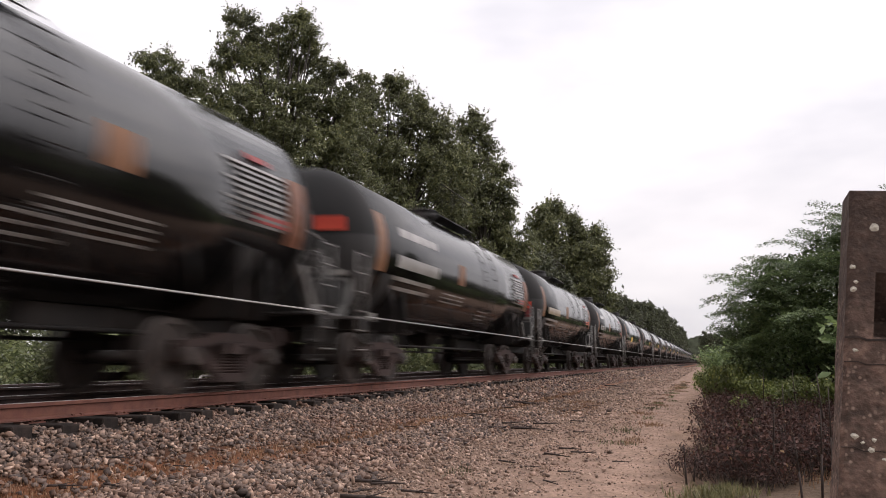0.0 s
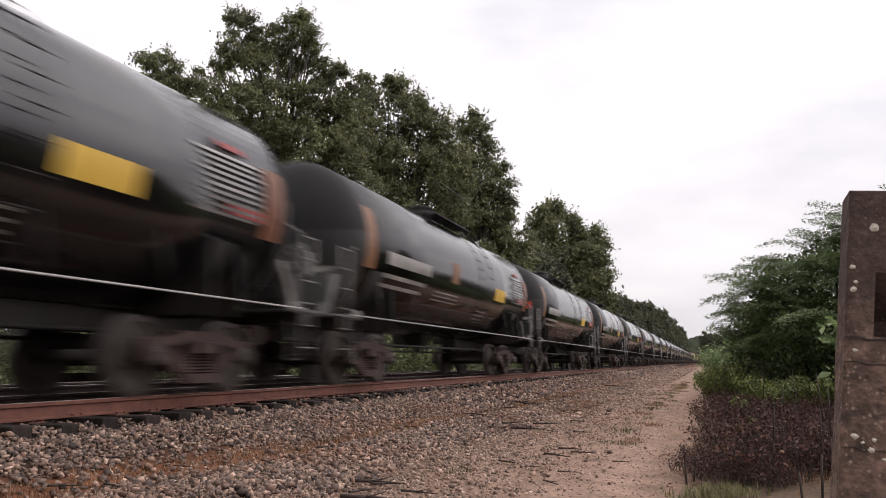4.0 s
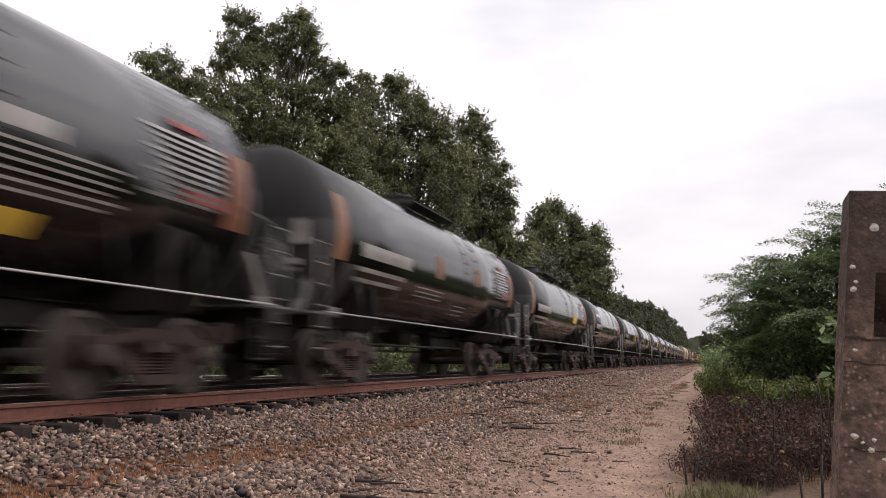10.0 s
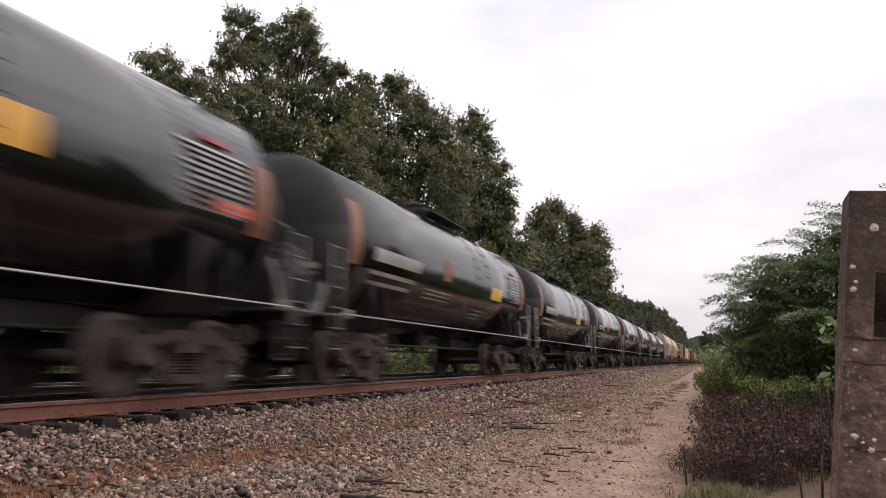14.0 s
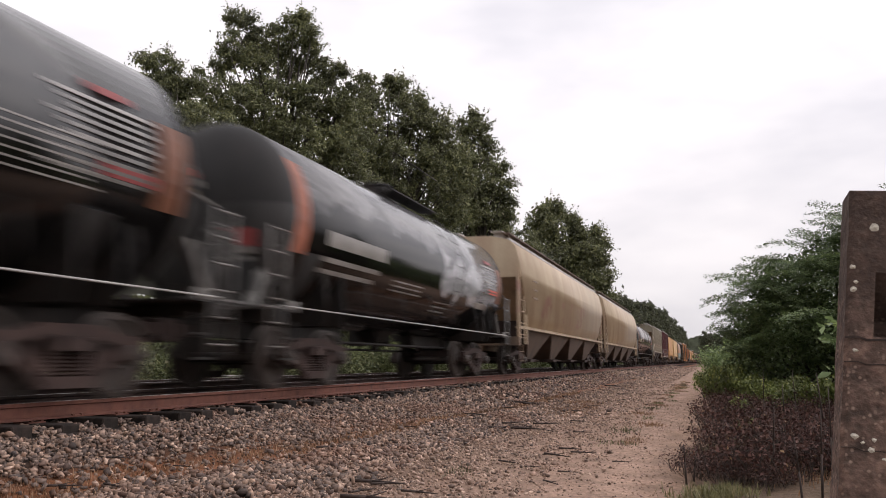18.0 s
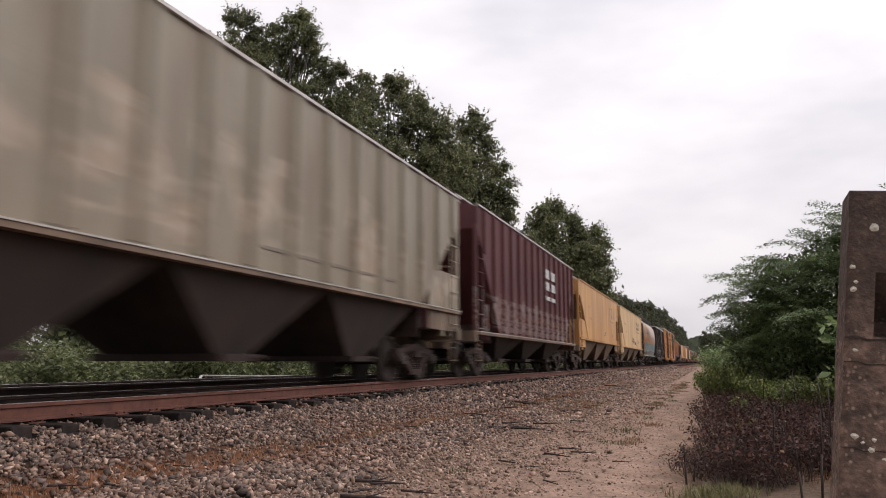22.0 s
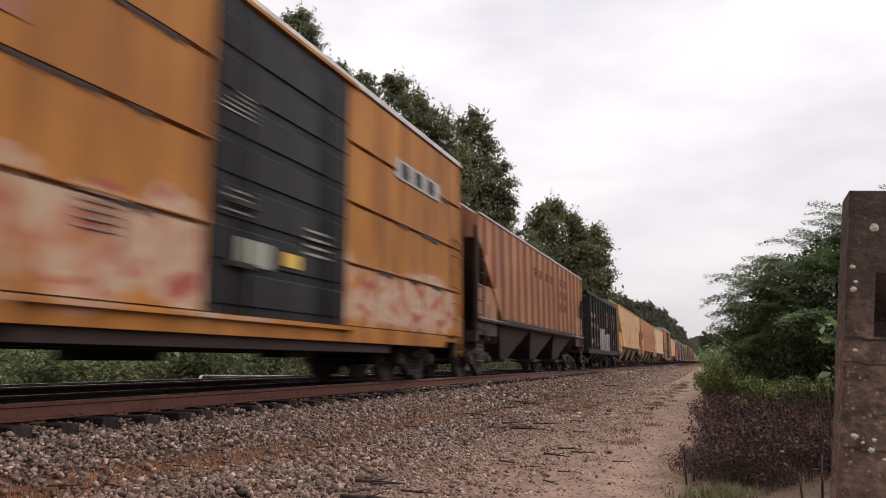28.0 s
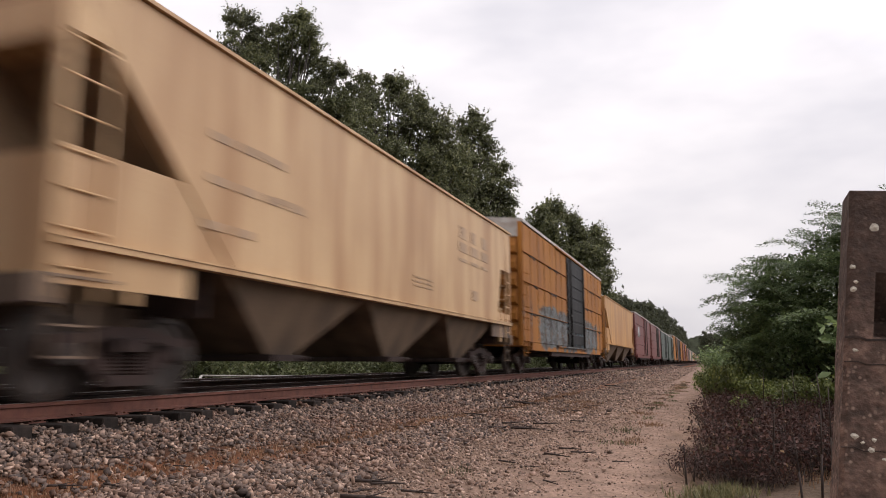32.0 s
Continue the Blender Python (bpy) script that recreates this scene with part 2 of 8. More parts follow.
M["black_door"] = mat("black_door_paint", (0.007, 0.007, 0.008), (0.017, 0.017, 0.0185), 0.6, 0.6, 0, 0.05, 30, 2.0, (0.04, 0.037, 0.034), 0.5, 0, 0.01, 0.12)
M["gondola"] = mat("black_gondola_paint", (0.00972, 0.00785, 0.00734), (0.0238, 0.0202, 0.0184), 0.6, 0.65, 0, 0.06, 30, 2.6, (0.0594, 0.038, 0.0294), 0.6, 0, 0.01, 0.15)
M["red_box"] = mat("red_boxcar_paint", (0.099, 0.0165, 0.0123), (0.154, 0.0277, 0.0202), 0.5, 0.6, 0, 0.06, 30, 1.8, (0.11, 0.0375, 0.026), 0.5)
M["green_box"] = mat("green_boxcar_paint", (0.0195, 0.039, 0.03), (0.039, 0.065, 0.048), 0.5, 0.6, 0, 0.06, 30, 1.8, (0.052, 0.0455, 0.03), 0.5)
M["roof_grey"] = mat("galvanised_roof", (0.34, 0.33, 0.31), (0.5, 0.48, 0.45), 1.5, 0.5, 0.3, 0.05, 40, 0, (0.25, 0.18, 0.13), 0.5)
# These two bay paints hold the shade under the cars in their colour.
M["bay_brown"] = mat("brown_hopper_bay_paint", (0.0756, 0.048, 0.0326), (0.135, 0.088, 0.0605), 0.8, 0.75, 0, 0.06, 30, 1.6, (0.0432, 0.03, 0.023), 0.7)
M["shade_tan"] = mat("shaded_hopper_bay_paint", (0.116, 0.0748, 0.0449), (0.204, 0.136, 0.083), 0.8, 0.75, 0, 0.06, 30, 1.6, (0.0408, 0.0286, 0.0204), 0.7)
M["letter_dark"] = mat("dark_brown_lettering", (0.12, 0.075, 0.045), (0.2, 0.13, 0.08), 2, 0.6, 0, 0.02)
M["letter_faint"] = mat("faded_brown_lettering", (0.31, 0.192, 0.102), (0.372, 0.242, 0.136), 2, 0.6, 0, 0.02)
M["letter_amber"] = mat("amber_lettering", (0.46, 0.156, 0.012), (0.62, 0.238, 0.024), 2, 0.55, 0, 0.02)
M["grey_letter"] = mat("faded_grey_lettering", (0.13, 0.105, 0.08), (0.19, 0.155, 0.12), 2, 0.6, 0, 0.02)
M["grey_brown"] = mat("grey_brown_hopper_paint", (0.43, 0.27, 0.185), (0.6, 0.43, 0.325), 0.5, 0.34, 0, 0.04, 30, 1.8, (0.42, 0.2, 0.1), 0.55, 0, 0.01, 0.5, 0.25)
# Grime-streaked end colour, darkened for the shade below the sill.
M["end_shade"] = mat("shaded_grimy_end_paint", (0.12, 0.078, 0.052), (0.26, 0.172, 0.112), 1.2, 0.75, 0, 0.06, 30, 2.0, (0.05, 0.036, 0.028), 0.7)
M["letter_blue"] = mat("faded_blue_paint", (0.1, 0.1, 0.17), (0.18, 0.16, 0.24), 2, 0.6, 0, 0.02)
# Rust colour darkened further for shade on the down-facing bay sheets.
M["bay_rust_shade"] = mat("shaded_rusty_bay_paint", (0.0245, 0.015, 0.0116), (0.0578, 0.0354, 0.0258), 0.9, 0.8, 0, 0.06, 30, 1.6, (0.0122, 0.00816, 0.0068), 0.7)
M["letter_soot"] = mat("sooty_brown_lettering", (0.05, 0.028, 0.018), (0.1, 0.055, 0.034), 2, 0.8, 0, 0.02, spec=0.1)
M["letter_grey"] = mat("dirty_pale_grey_lettering", (0.24, 0.21, 0.19), (0.36, 0.32, 0.29), 2, 0.6, 0, 0.02)
M["letter_dim"] = mat("dirty_amber_lettering", (0.242, 0.0855, 0.016), (0.396, 0.152, 0.028), 2, 0.6, 0, 0.02)
M["dull_red"] = mat("dull_red_panel", (0.16, 0.022, 0.022), (0.26, 0.04, 0.036), 2, 0.6, 0, 0.02)
M["peach"] = mat("peach_hopper_paint", (0.431, 0.226, 0.107), (0.545, 0.304, 0.153), 0.5, 0.55, 0, 0.05, 30, 2.8, (0.346, 0.124, 0.0415), 0.8, 0.05)
M["label_faint"] = mat("faint_grey_lettering", (0.1, 0.094, 0.088), (0.2, 0.188, 0.175), 2, 0.2, 0, 0.02)
M["concrete"] = concrete_mat()
M["lichen"] = mat("pale_lichen", (0.42, 0.38, 0.31), (0.6, 0.56, 0.47), 30, 0.95, 0, 0.6, 120)
M["bark"] = mat("tree_bark", (0.03, 0.024, 0.019), (0.08, 0.066, 0.053), 5, 0.9, 0, 0.6, 40)
M["dead_wood"] = mat("dead_stem", (0.0225, 0.015, 0.012), (0.055, 0.0375, 0.03), 8, 0.9, 0, 0.3, 60)
M["grey_wood"] = mat("bleached_wood", (0.3, 0.28, 0.25), (0.5, 0.47, 0.43), 5, 0.85, 0, 0.3, 60)
M["oak_leaf"] = leafmat("oak_leaf", (0.0499, 0.0554, 0.0258), (0.194, 0.202, 0.086), (0.292, 0.29, 0.142), 0.35)
M["far_leaf"] = leafmat("far_leaf", (0.04, 0.045, 0.025), (0.11, 0.118, 0.06), (0.16, 0.16, 0.09), 0.25)
# Hill colour lightened slightly to paint in distance haze.
M["hill"] = mat("far_wooded_hill", (0.03, 0.036, 0.024), (0.075, 0.08, 0.055), 0.06, 0.95, 0, 0.8, 0.5, spec=0.0)
M["bush_leaf"] = leafmat("bush_leaf", (0.0656, 0.0954, 0.0411), (0.204, 0.275, 0.108), (0.292, 0.348, 0.121), 0.35)
M["weed_leaf"] = leafmat("weed_leaf", (0.0542, 0.0719, 0.0188), (0.172, 0.2, 0.0513), (0.315, 0.29, 0.0727), 0.35)
M["under_leaf"] = leafmat("undergrowth_leaf", (0.075, 0.092, 0.042), (0.24, 0.265, 0.12), (0.36, 0.34, 0.2), 0.4)
M["dead_leaf"] = leafmat("dead_weed_leaf", (0.042, 0.021, 0.019), (0.14, 0.075, 0.06), (0.26, 0.17, 0.09), 0.2)
M["dead_leaf"].node_tree.nodes["Principled BSDF"].inputs["Specular IOR Level"].default_value = 0.08
M["grass"] = leafmat("grass_blade", (0.0738, 0.0722, 0.0287), (0.156, 0.143, 0.0615), (0.246, 0.189, 0.0984), 0.3)
M["dry_grass"] = leafmat("dry_grass_blade", (0.15, 0.075, 0.038), (0.29, 0.165, 0.09), (0.38, 0.27, 0.17), 0.3)


def stone_mat(name, ramp_cols, rough=0.85, dirt=(0.1, 0.06, 0.04), dirt_amount=0.45):
    m = bpy.data.materials.new(name)
    m.use_nodes = True
    n, l = m.node_tree.nodes, m.node_tree.links
    bsdf = n["Principled BSDF"]
    geo = n.new("ShaderNodeNewGeometry")
    info = n.new("ShaderNodeObjectInfo")
    sm = n.new("ShaderNodeMath")
    sm.operation = "ADD"
    fr = n.new("ShaderNodeMath")
    fr.operation = "FRACT"
    l.new(geo.outputs["Random Per Island"], sm.inputs[0])
    l.new(info.outputs["Random"], sm.inputs[1])
    l.new(sm.outputs[0], fr.inputs[0])
    ramp = n.new("ShaderNodeValToRGB")
    while len(ramp.color_ramp.elements) < len(ramp_cols):
        ramp.color_ramp.elements.new(0.5)
    for i, c in enumerate(ramp_cols):
        ramp.color_ramp.elements[i].position, ramp.color_ramp.elements[i].color = i / (len(ramp_cols) - 1), (*c, 1)
    l.new(fr.outputs[0], ramp.inputs[0])
    co = n.new("ShaderNodeTexCoord")
    ns = n.new("ShaderNodeTexNoise")
    ns.inputs["Scale"].default_value, ns.inputs["Detail"].default_value = 40, 4
    l.new(co.outputs["Object"], ns.inputs["Vector"])
    vr = n.new("ShaderNodeMapRange")
    vr.inputs[1].default_value, vr.inputs[2].default_value, vr.inputs[3].default_value, vr.inputs[4].default_value = 0.3, 0.7, 0.65, 1.3
    l.new(ns.outputs["Fac"], vr.inputs[0])
    hs = n.new("ShaderNodeHueSaturation")
    l.new(vr.outputs[0], hs.inputs["Value"])
    pos = n.new("ShaderNodeNewGeometry")
    patch = n.new("ShaderNodeTexNoise")
    patch.inputs["Scale"].default_value, patch.inputs["Detail"].default_value = 1.1, 5
    l.new(pos.outputs["Position"], patch.inputs["Vector"])
    pr = n.new("ShaderNodeMapRange")
    pr.inputs[1].default_value, pr.inputs[2].default_value, pr.inputs[4].default_value = 0.5, 0.72, dirt_amount
    l.new(patch.outputs["Fac"], pr.inputs[0])
    soil = n.new("ShaderNodeMix")
    soil.data_type = "RGBA"
    soil.inputs[7].default_value = (*dirt, 1)
    l.new(pr.outputs[0], soil.inputs[0])
    l.new(ramp.outputs[0], soil.inputs[6])
    l.new(soil.outputs[2], hs.inputs["Color"])
    l.new(hs.outputs[0], bsdf.inputs["Base Color"])
    bsdf.inputs["Roughness"].default_value = rough
    bp = n.new("ShaderNodeBump")
    bp.inputs["Strength"].default_value, bp.inputs["Distance"].default_value = 0.4, 0.004
    l.new(ns.outputs["Fac"], bp.inputs["Height"])
    l.new(bp.outputs[0], bsdf.inputs["Normal"])
    return m


M["stone"] = stone_mat("ballast_stone", [(0.0285, 0.0202, 0.0161), (0.266, 0.17, 0.123), (0.057, 0.0396, 0.0323), (0.494, 0.339, 0.255), (0.095, 0.066, 0.0536), (0.18, 0.127, 0.102), (0.0665, 0.051, 0.0459), (0.342, 0.222, 0.157), (0.038, 0.0264, 0.0213), (0.209, 0.114, 0.0723)], 0.85, (0.171, 0.0704, 0.0365), 0.5)
M["gravel"] = stone_mat("tan_gravel", [(0.122, 0.0774, 0.0561), (0.395, 0.268, 0.2), (0.0564, 0.0378, 0.0298), (0.517, 0.37, 0.281), (0.235, 0.148, 0.106), (0.15, 0.104, 0.0824), (0.357, 0.238, 0.177)], 0.85, (0.235, 0.128, 0.0808), 0.4)


def ground_mat():
    """Ballast bed darkened for the shade between stones, red dirt strip, gravel and the pale dirt track, by distance
    from the line; soil and litter beyond.
    """
    m = bpy.data.materials.new("ground_soil")
    m.use_nodes = True
    n, l = m.node_tree.nodes, m.node_tree.links
    bsdf = n["Principled BSDF"]
    co = n.new("ShaderNodeTexCoord")
    sep = n.new("ShaderNodeSeparateXYZ")
    l.new(co.outputs["Object"], sep.inputs[0])
    wob = n.new("ShaderNodeTexNoise")
    wob.inputs["Scale"].default_value, wob.inputs["Detail"].default_value = 1.5, 6
    l.new(co.outputs["Object"], wob.inputs["Vector"])
    shift = n.new("ShaderNodeMath")
    shift.operation = "MULTIPLY_ADD"
    shift.inputs[1].default_value = 0.9
    l.new(wob.outputs["Fac"], shift.inputs[0])
    l.new(sep.outputs["X"], shift.inputs[2])
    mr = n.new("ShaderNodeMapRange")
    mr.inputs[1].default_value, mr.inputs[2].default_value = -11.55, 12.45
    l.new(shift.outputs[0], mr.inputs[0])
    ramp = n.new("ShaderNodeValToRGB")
    # Dark stops under ballast and gravel stand in for shade between the stones.
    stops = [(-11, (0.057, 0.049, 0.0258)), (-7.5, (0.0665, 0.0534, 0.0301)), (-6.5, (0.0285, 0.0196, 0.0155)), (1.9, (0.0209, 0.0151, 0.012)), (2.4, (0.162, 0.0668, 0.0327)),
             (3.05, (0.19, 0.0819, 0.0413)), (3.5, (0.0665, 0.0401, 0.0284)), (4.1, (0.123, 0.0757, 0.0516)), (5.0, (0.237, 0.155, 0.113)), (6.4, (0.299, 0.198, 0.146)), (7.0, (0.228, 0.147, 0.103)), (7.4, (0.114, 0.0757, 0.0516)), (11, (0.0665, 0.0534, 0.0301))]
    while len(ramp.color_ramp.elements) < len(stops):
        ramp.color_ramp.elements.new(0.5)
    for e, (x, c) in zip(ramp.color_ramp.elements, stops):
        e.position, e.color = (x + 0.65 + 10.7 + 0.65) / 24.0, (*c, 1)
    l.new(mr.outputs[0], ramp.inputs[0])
    fine = n.new("ShaderNodeTexNoise")
    fine.inputs["Scale"].default_value, fine.inputs["Detail"].default_value = 22, 8
    l.new(co.outputs["Object"], fine.inputs["Vector"])
    vr = n.new("ShaderNodeMapRange")
    vr.inputs[1].default_value, vr.inputs[2].default_value, vr.inputs[3].default_value, vr.inputs[4].default_value = 0.3, 0.7, 0.7, 1.25
    l.new(fine.outputs["Fac"], vr.inputs[0])
    hs = n.new("ShaderNodeHueSaturation")
    l.new(vr.outputs[0], hs.inputs["Value"])
    l.new(ramp.outputs[0], hs.inputs["Color"])
    mid = n.new("ShaderNodeTexNoise")
    mid.inputs["Scale"].default_value, mid.inputs["Detail"].default_value = 2.6, 6
    l.new(co.outputs["Object"], mid.inputs["Vector"])
    mv = n.new("ShaderNodeMapRange")
    mv.inputs[1].default_value, mv.inputs[2].default_value, mv.inputs[3].default_value, mv.inputs[4].default_value = 0.34, 0.66, 0.74, 1.16
    l.new(mid.outputs["Fac"], mv.inputs[0])
    hs2 = n.new("ShaderNodeHueSaturation")
    l.new(mv.outputs[0], hs2.inputs["Value"])
    l.new(hs.outputs[0], hs2.inputs["Color"])
    l.new(hs2.outputs[0], bsdf.inputs["Base Color"])
    bsdf.inputs["Roughness"].default_value = 0.95
    bsdf.inputs["Specular IOR Level"].default_value = 0.2
    bp = n.new("ShaderNodeBump")
    bp.inputs["Strength"].default_value, bp.inputs["Distance"].default_value = 0.7, 0.03
    l.new(fine.outputs["Fac"], bp.inputs["Height"])
    l.new(bp.outputs[0], bsdf.inputs["Normal"])
    return m


M["ground"] = ground_mat()

# ---- mesh helpers ----
CACHE = {}


def box(bm, x0, x1, y0, y1, z0, z1):
    v = [bm.verts.new(c) for c in ((x0, y0, z0), (x1, y0, z0), (x1, y1, z0), (x0, y1, z0), (x0, y0, z1), (x1, y0, z1), (x1, y1, z1), (x0, y1, z1))]
    for f in ((3, 2, 1, 0), (4, 5, 6, 7), (0, 1, 5, 4), (1, 2, 6, 5), (2, 3, 7, 6), (3, 0, 4, 7)):
        bm.faces.new([v[i] for i in f])


def hexa(bm, bottom, top):
    """A block from four lower and four upper corners."""
    v = [bm.verts.new(c) for c in (*bottom, *top)]
    for f in ((3, 2, 1, 0), (4, 5, 6, 7), (0, 1, 5, 4), (1, 2, 6, 5), (2, 3, 7, 6), (3, 0, 4, 7)):
        bm.faces.new([v[i] for i in f])


def rod(bm, a, b, r, n=8, r2=None, smooth=True):
    a, b = Vector(a), Vector(b)
    q = (b - a).to_track_quat("Z", "Y")
    rings = []
    for p, rad in ((a, r), (b, r if r2 is None else r2)):
        rings.append([bm.verts.new(p + q @ Vector((rad * math.cos(2 * math.pi * i / n), rad * math.sin(2 * math.pi * i / n), 0))) for i in range(n)])
    for i in range(n):
        f = bm.faces.new((rings[0][i], rings[0][(i + 1) % n], rings[1][(i + 1) % n], rings[1][i]))
        f.smooth = smooth
    bm.faces.new(rings[0][::-1])
    bm.faces.new(rings[1])


def prism_y(bm, section, y0, y1, smooth=False):
    """A closed section of (x, z), counted anticlockwise seen from -y, drawn along y."""
    a = [bm.verts.new((x, y0, z)) for x, z in section]
    b = [bm.verts.new((x, y1, z)) for x, z in section]
    k = len(section)
    for i in range(k):
        f = bm.faces.new((a[i], b[i], b[(i + 1) % k], a[(i + 1) % k]))
        f.smooth = smooth
    bm.faces.new(a)
    bm.faces.new(b[::-1])


def prism_x(bm, section, x0, x1):
    """A closed section of (y, z) drawn along x."""
    a = [bm.verts.new((x0, y, z)) for y, z in section]
    b = [bm.verts.new((x1, y, z)) for y, z in section]
    k = len(section)
    for i in range(k):
        bm.faces.new((a[i], a[(i + 1) % k], b[(i + 1) % k], b[i]))
    bm.faces.new(a[::-1])
    bm.faces.new(b)


def lathe_y(bm, profile, n=40, zc=0.0, smooth=True):
    """A body of revolution about the line x = 0, z = zc from (y, radius) pairs."""
    rings = []
    for y, r in profile:
        if r < 1e-4:
            rings.append([bm.verts.new((0, y, zc))])
        else:
            rings.append([bm.verts.new((r * math.sin(2 * math.pi * i / n), y, zc + r * math.cos(2 * math.pi * i / n))) for i in range(n)])
    for a, b in zip(rings, rings[1:]):
        for i in range(n):
            j = (i + 1) % n
            if len(a) == 1 and len(b) == 1:
                continue
            if len(a) == 1:
                f = bm.faces.new((a[0], b[i], b[j]))
            elif len(b) == 1:
                f = bm.faces.new((a[j], a[i], b[0]))
            else:
                f = bm.faces.new((a[j], a[i], b[i], b[j]))
            f.smooth = smooth
    if len(rings[0]) > 1:
        bm.faces.new(rings[0])
    if len(rings[-1]) > 1:
        bm.faces.new(rings[-1][::-1])


def to_mesh(name, bm, material):
    bmesh.ops.recalc_face_normals(bm, faces=bm.faces)
    me = bpy.data.meshes.new(name)
    bm.to_mesh(me)
    bm.free()
    me.materials.append(material)
    return me


def part(name, key, build, material, parent, at=(0, 0, 0), turn=(0, 0, 0), label=""):
    """One mesh object under a thing or part; alike pieces share the mesh kept under key."""
    full = (key, material.name)
    if full not in CACHE:
        bm = bmesh.new()
        build(bm)
        CACHE[full] = to_mesh(name, bm, material)
    ob = new(name, CACHE[full])
    ob.parent = parent
    ob.location = at
    ob.rotation_euler = [radians(a) for a in turn]
    if label:
        tagged(ob, label)
    return ob


def from_arrays(name, verts, faces, material, smooth=False):
    """A mesh from an array of vertices and an array of quads or triangles."""
    me = bpy.data.meshes.new(name)
    k = faces.shape[1]
    me.vertices.add(len(verts))
    me.vertices.foreach_set("co", np.asarray(verts, dtype=np.float32).ravel())
    me.loops.add(faces.size)
    me.loops.foreach_set("vertex_index", faces.astype(np.int32).ravel())
    me.polygons.add(len(faces))
    me.polygons.foreach_set("loop_start", np.arange(0, faces.size, k, dtype=np.int32))
    if smooth:
        me.polygons.foreach_set("use_smooth", np.ones(len(faces), dtype=bool))
    me.update(calc_edges=True)
    me.validate()
    me.materials.append(material)
    return me


# ---- ground ----
PROFILE = [(-2500, -1.0), (-60, -0.9), (-12, -0.85), (-8.6, -0.75), (-7.2, -0.62), (-6.1, -0.26), (-5.0, -0.23), (-2.1, -0.24), (1.15, -0.25), (1.42, -0.32), (1.75, -0.36), (2.5, -0.57), (2.85, -0.6), (3.4, -0.58), (4.2, -0.655),
           (4.8, -0.68), (7.0, -0.72), (8.4, -0.62), (12, -0.5), (60, -0.4), (2500, -1.0)]
PX, PZ = np.array([p[0] for p in PROFILE]), np.array([p[1] for p in PROFILE])


def ground_z(x, y=0.0):
    return np.interp(x, PX, PZ)


def lumps(x, y):
    """Unevenness of the ground, only where it may rise: away from the rails."""
    w = np.clip((np.abs(x + 2.1) - 4.2) / 1.5, 0, 1)
    return w * (0.018 * np.sin(x * 2.1 + 0.7 * y) * np.cos(y * 1.3 - x) + 0.012 * np.sin(x * 5.3 + y * 3.7) + 0.02 * np.sin(y * 0.45 + x))


def build_ground():
    xs = np.unique(np.concatenate([np.array([-2500, -800, -300, -120, -60, -30]), np.arange(-20, 1.5, 0.5), np.arange(1.5, 9, 0.12), np.arange(9, 20, 0.6), np.array([30, 60, 120, 300, 800, 2500])]))
    ys = np.unique(np.concatenate([np.array([-2500, -900, -300, -100, -40, -15]), np.arange(-6, 2, 0.8), np.arange(2, 26, 0.16), np.arange(26, 80, 1.0), np.array([90, 110, 140, 180, 240, 320, 450, 700, 1200, 2500])]))
    gx, gy = np.meshgrid(xs, ys)
    gz = ground_z(gx) + lumps(gx, gy)
    verts = np.stack([gx.ravel(), gy.ravel(), gz.ravel()], 1)
    nx, ny = len(xs), len(ys)
    i = (np.arange(ny - 1)[:, None] * nx + np.arange(nx - 1)[None, :]).ravel()
    faces = np.stack([i, i + 1, i + nx + 1, i + nx], 1)
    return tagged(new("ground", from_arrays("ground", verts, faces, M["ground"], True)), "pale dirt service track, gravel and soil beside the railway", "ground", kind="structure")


ground = build_ground()

# ---- railway tracks ----
TIE_STEP = 0.53


def rail_section(x):
    return [(x - 0.07, -0.175), (x + 0.07, -0.175), (x + 0.07, -0.163), (x + 0.012, -0.145), (x + 0.012, -0.05), (x + 0.036, -0.038), (x + 0.036, -0.006), (x + 0.03, -0.001),
            (x - 0.03, -0.001), (x - 0.036, -0.006), (x - 0.036, -0.038), (x - 0.012, -0.05), (x - 0.012, -0.145), (x - 0.07, -0.163)]


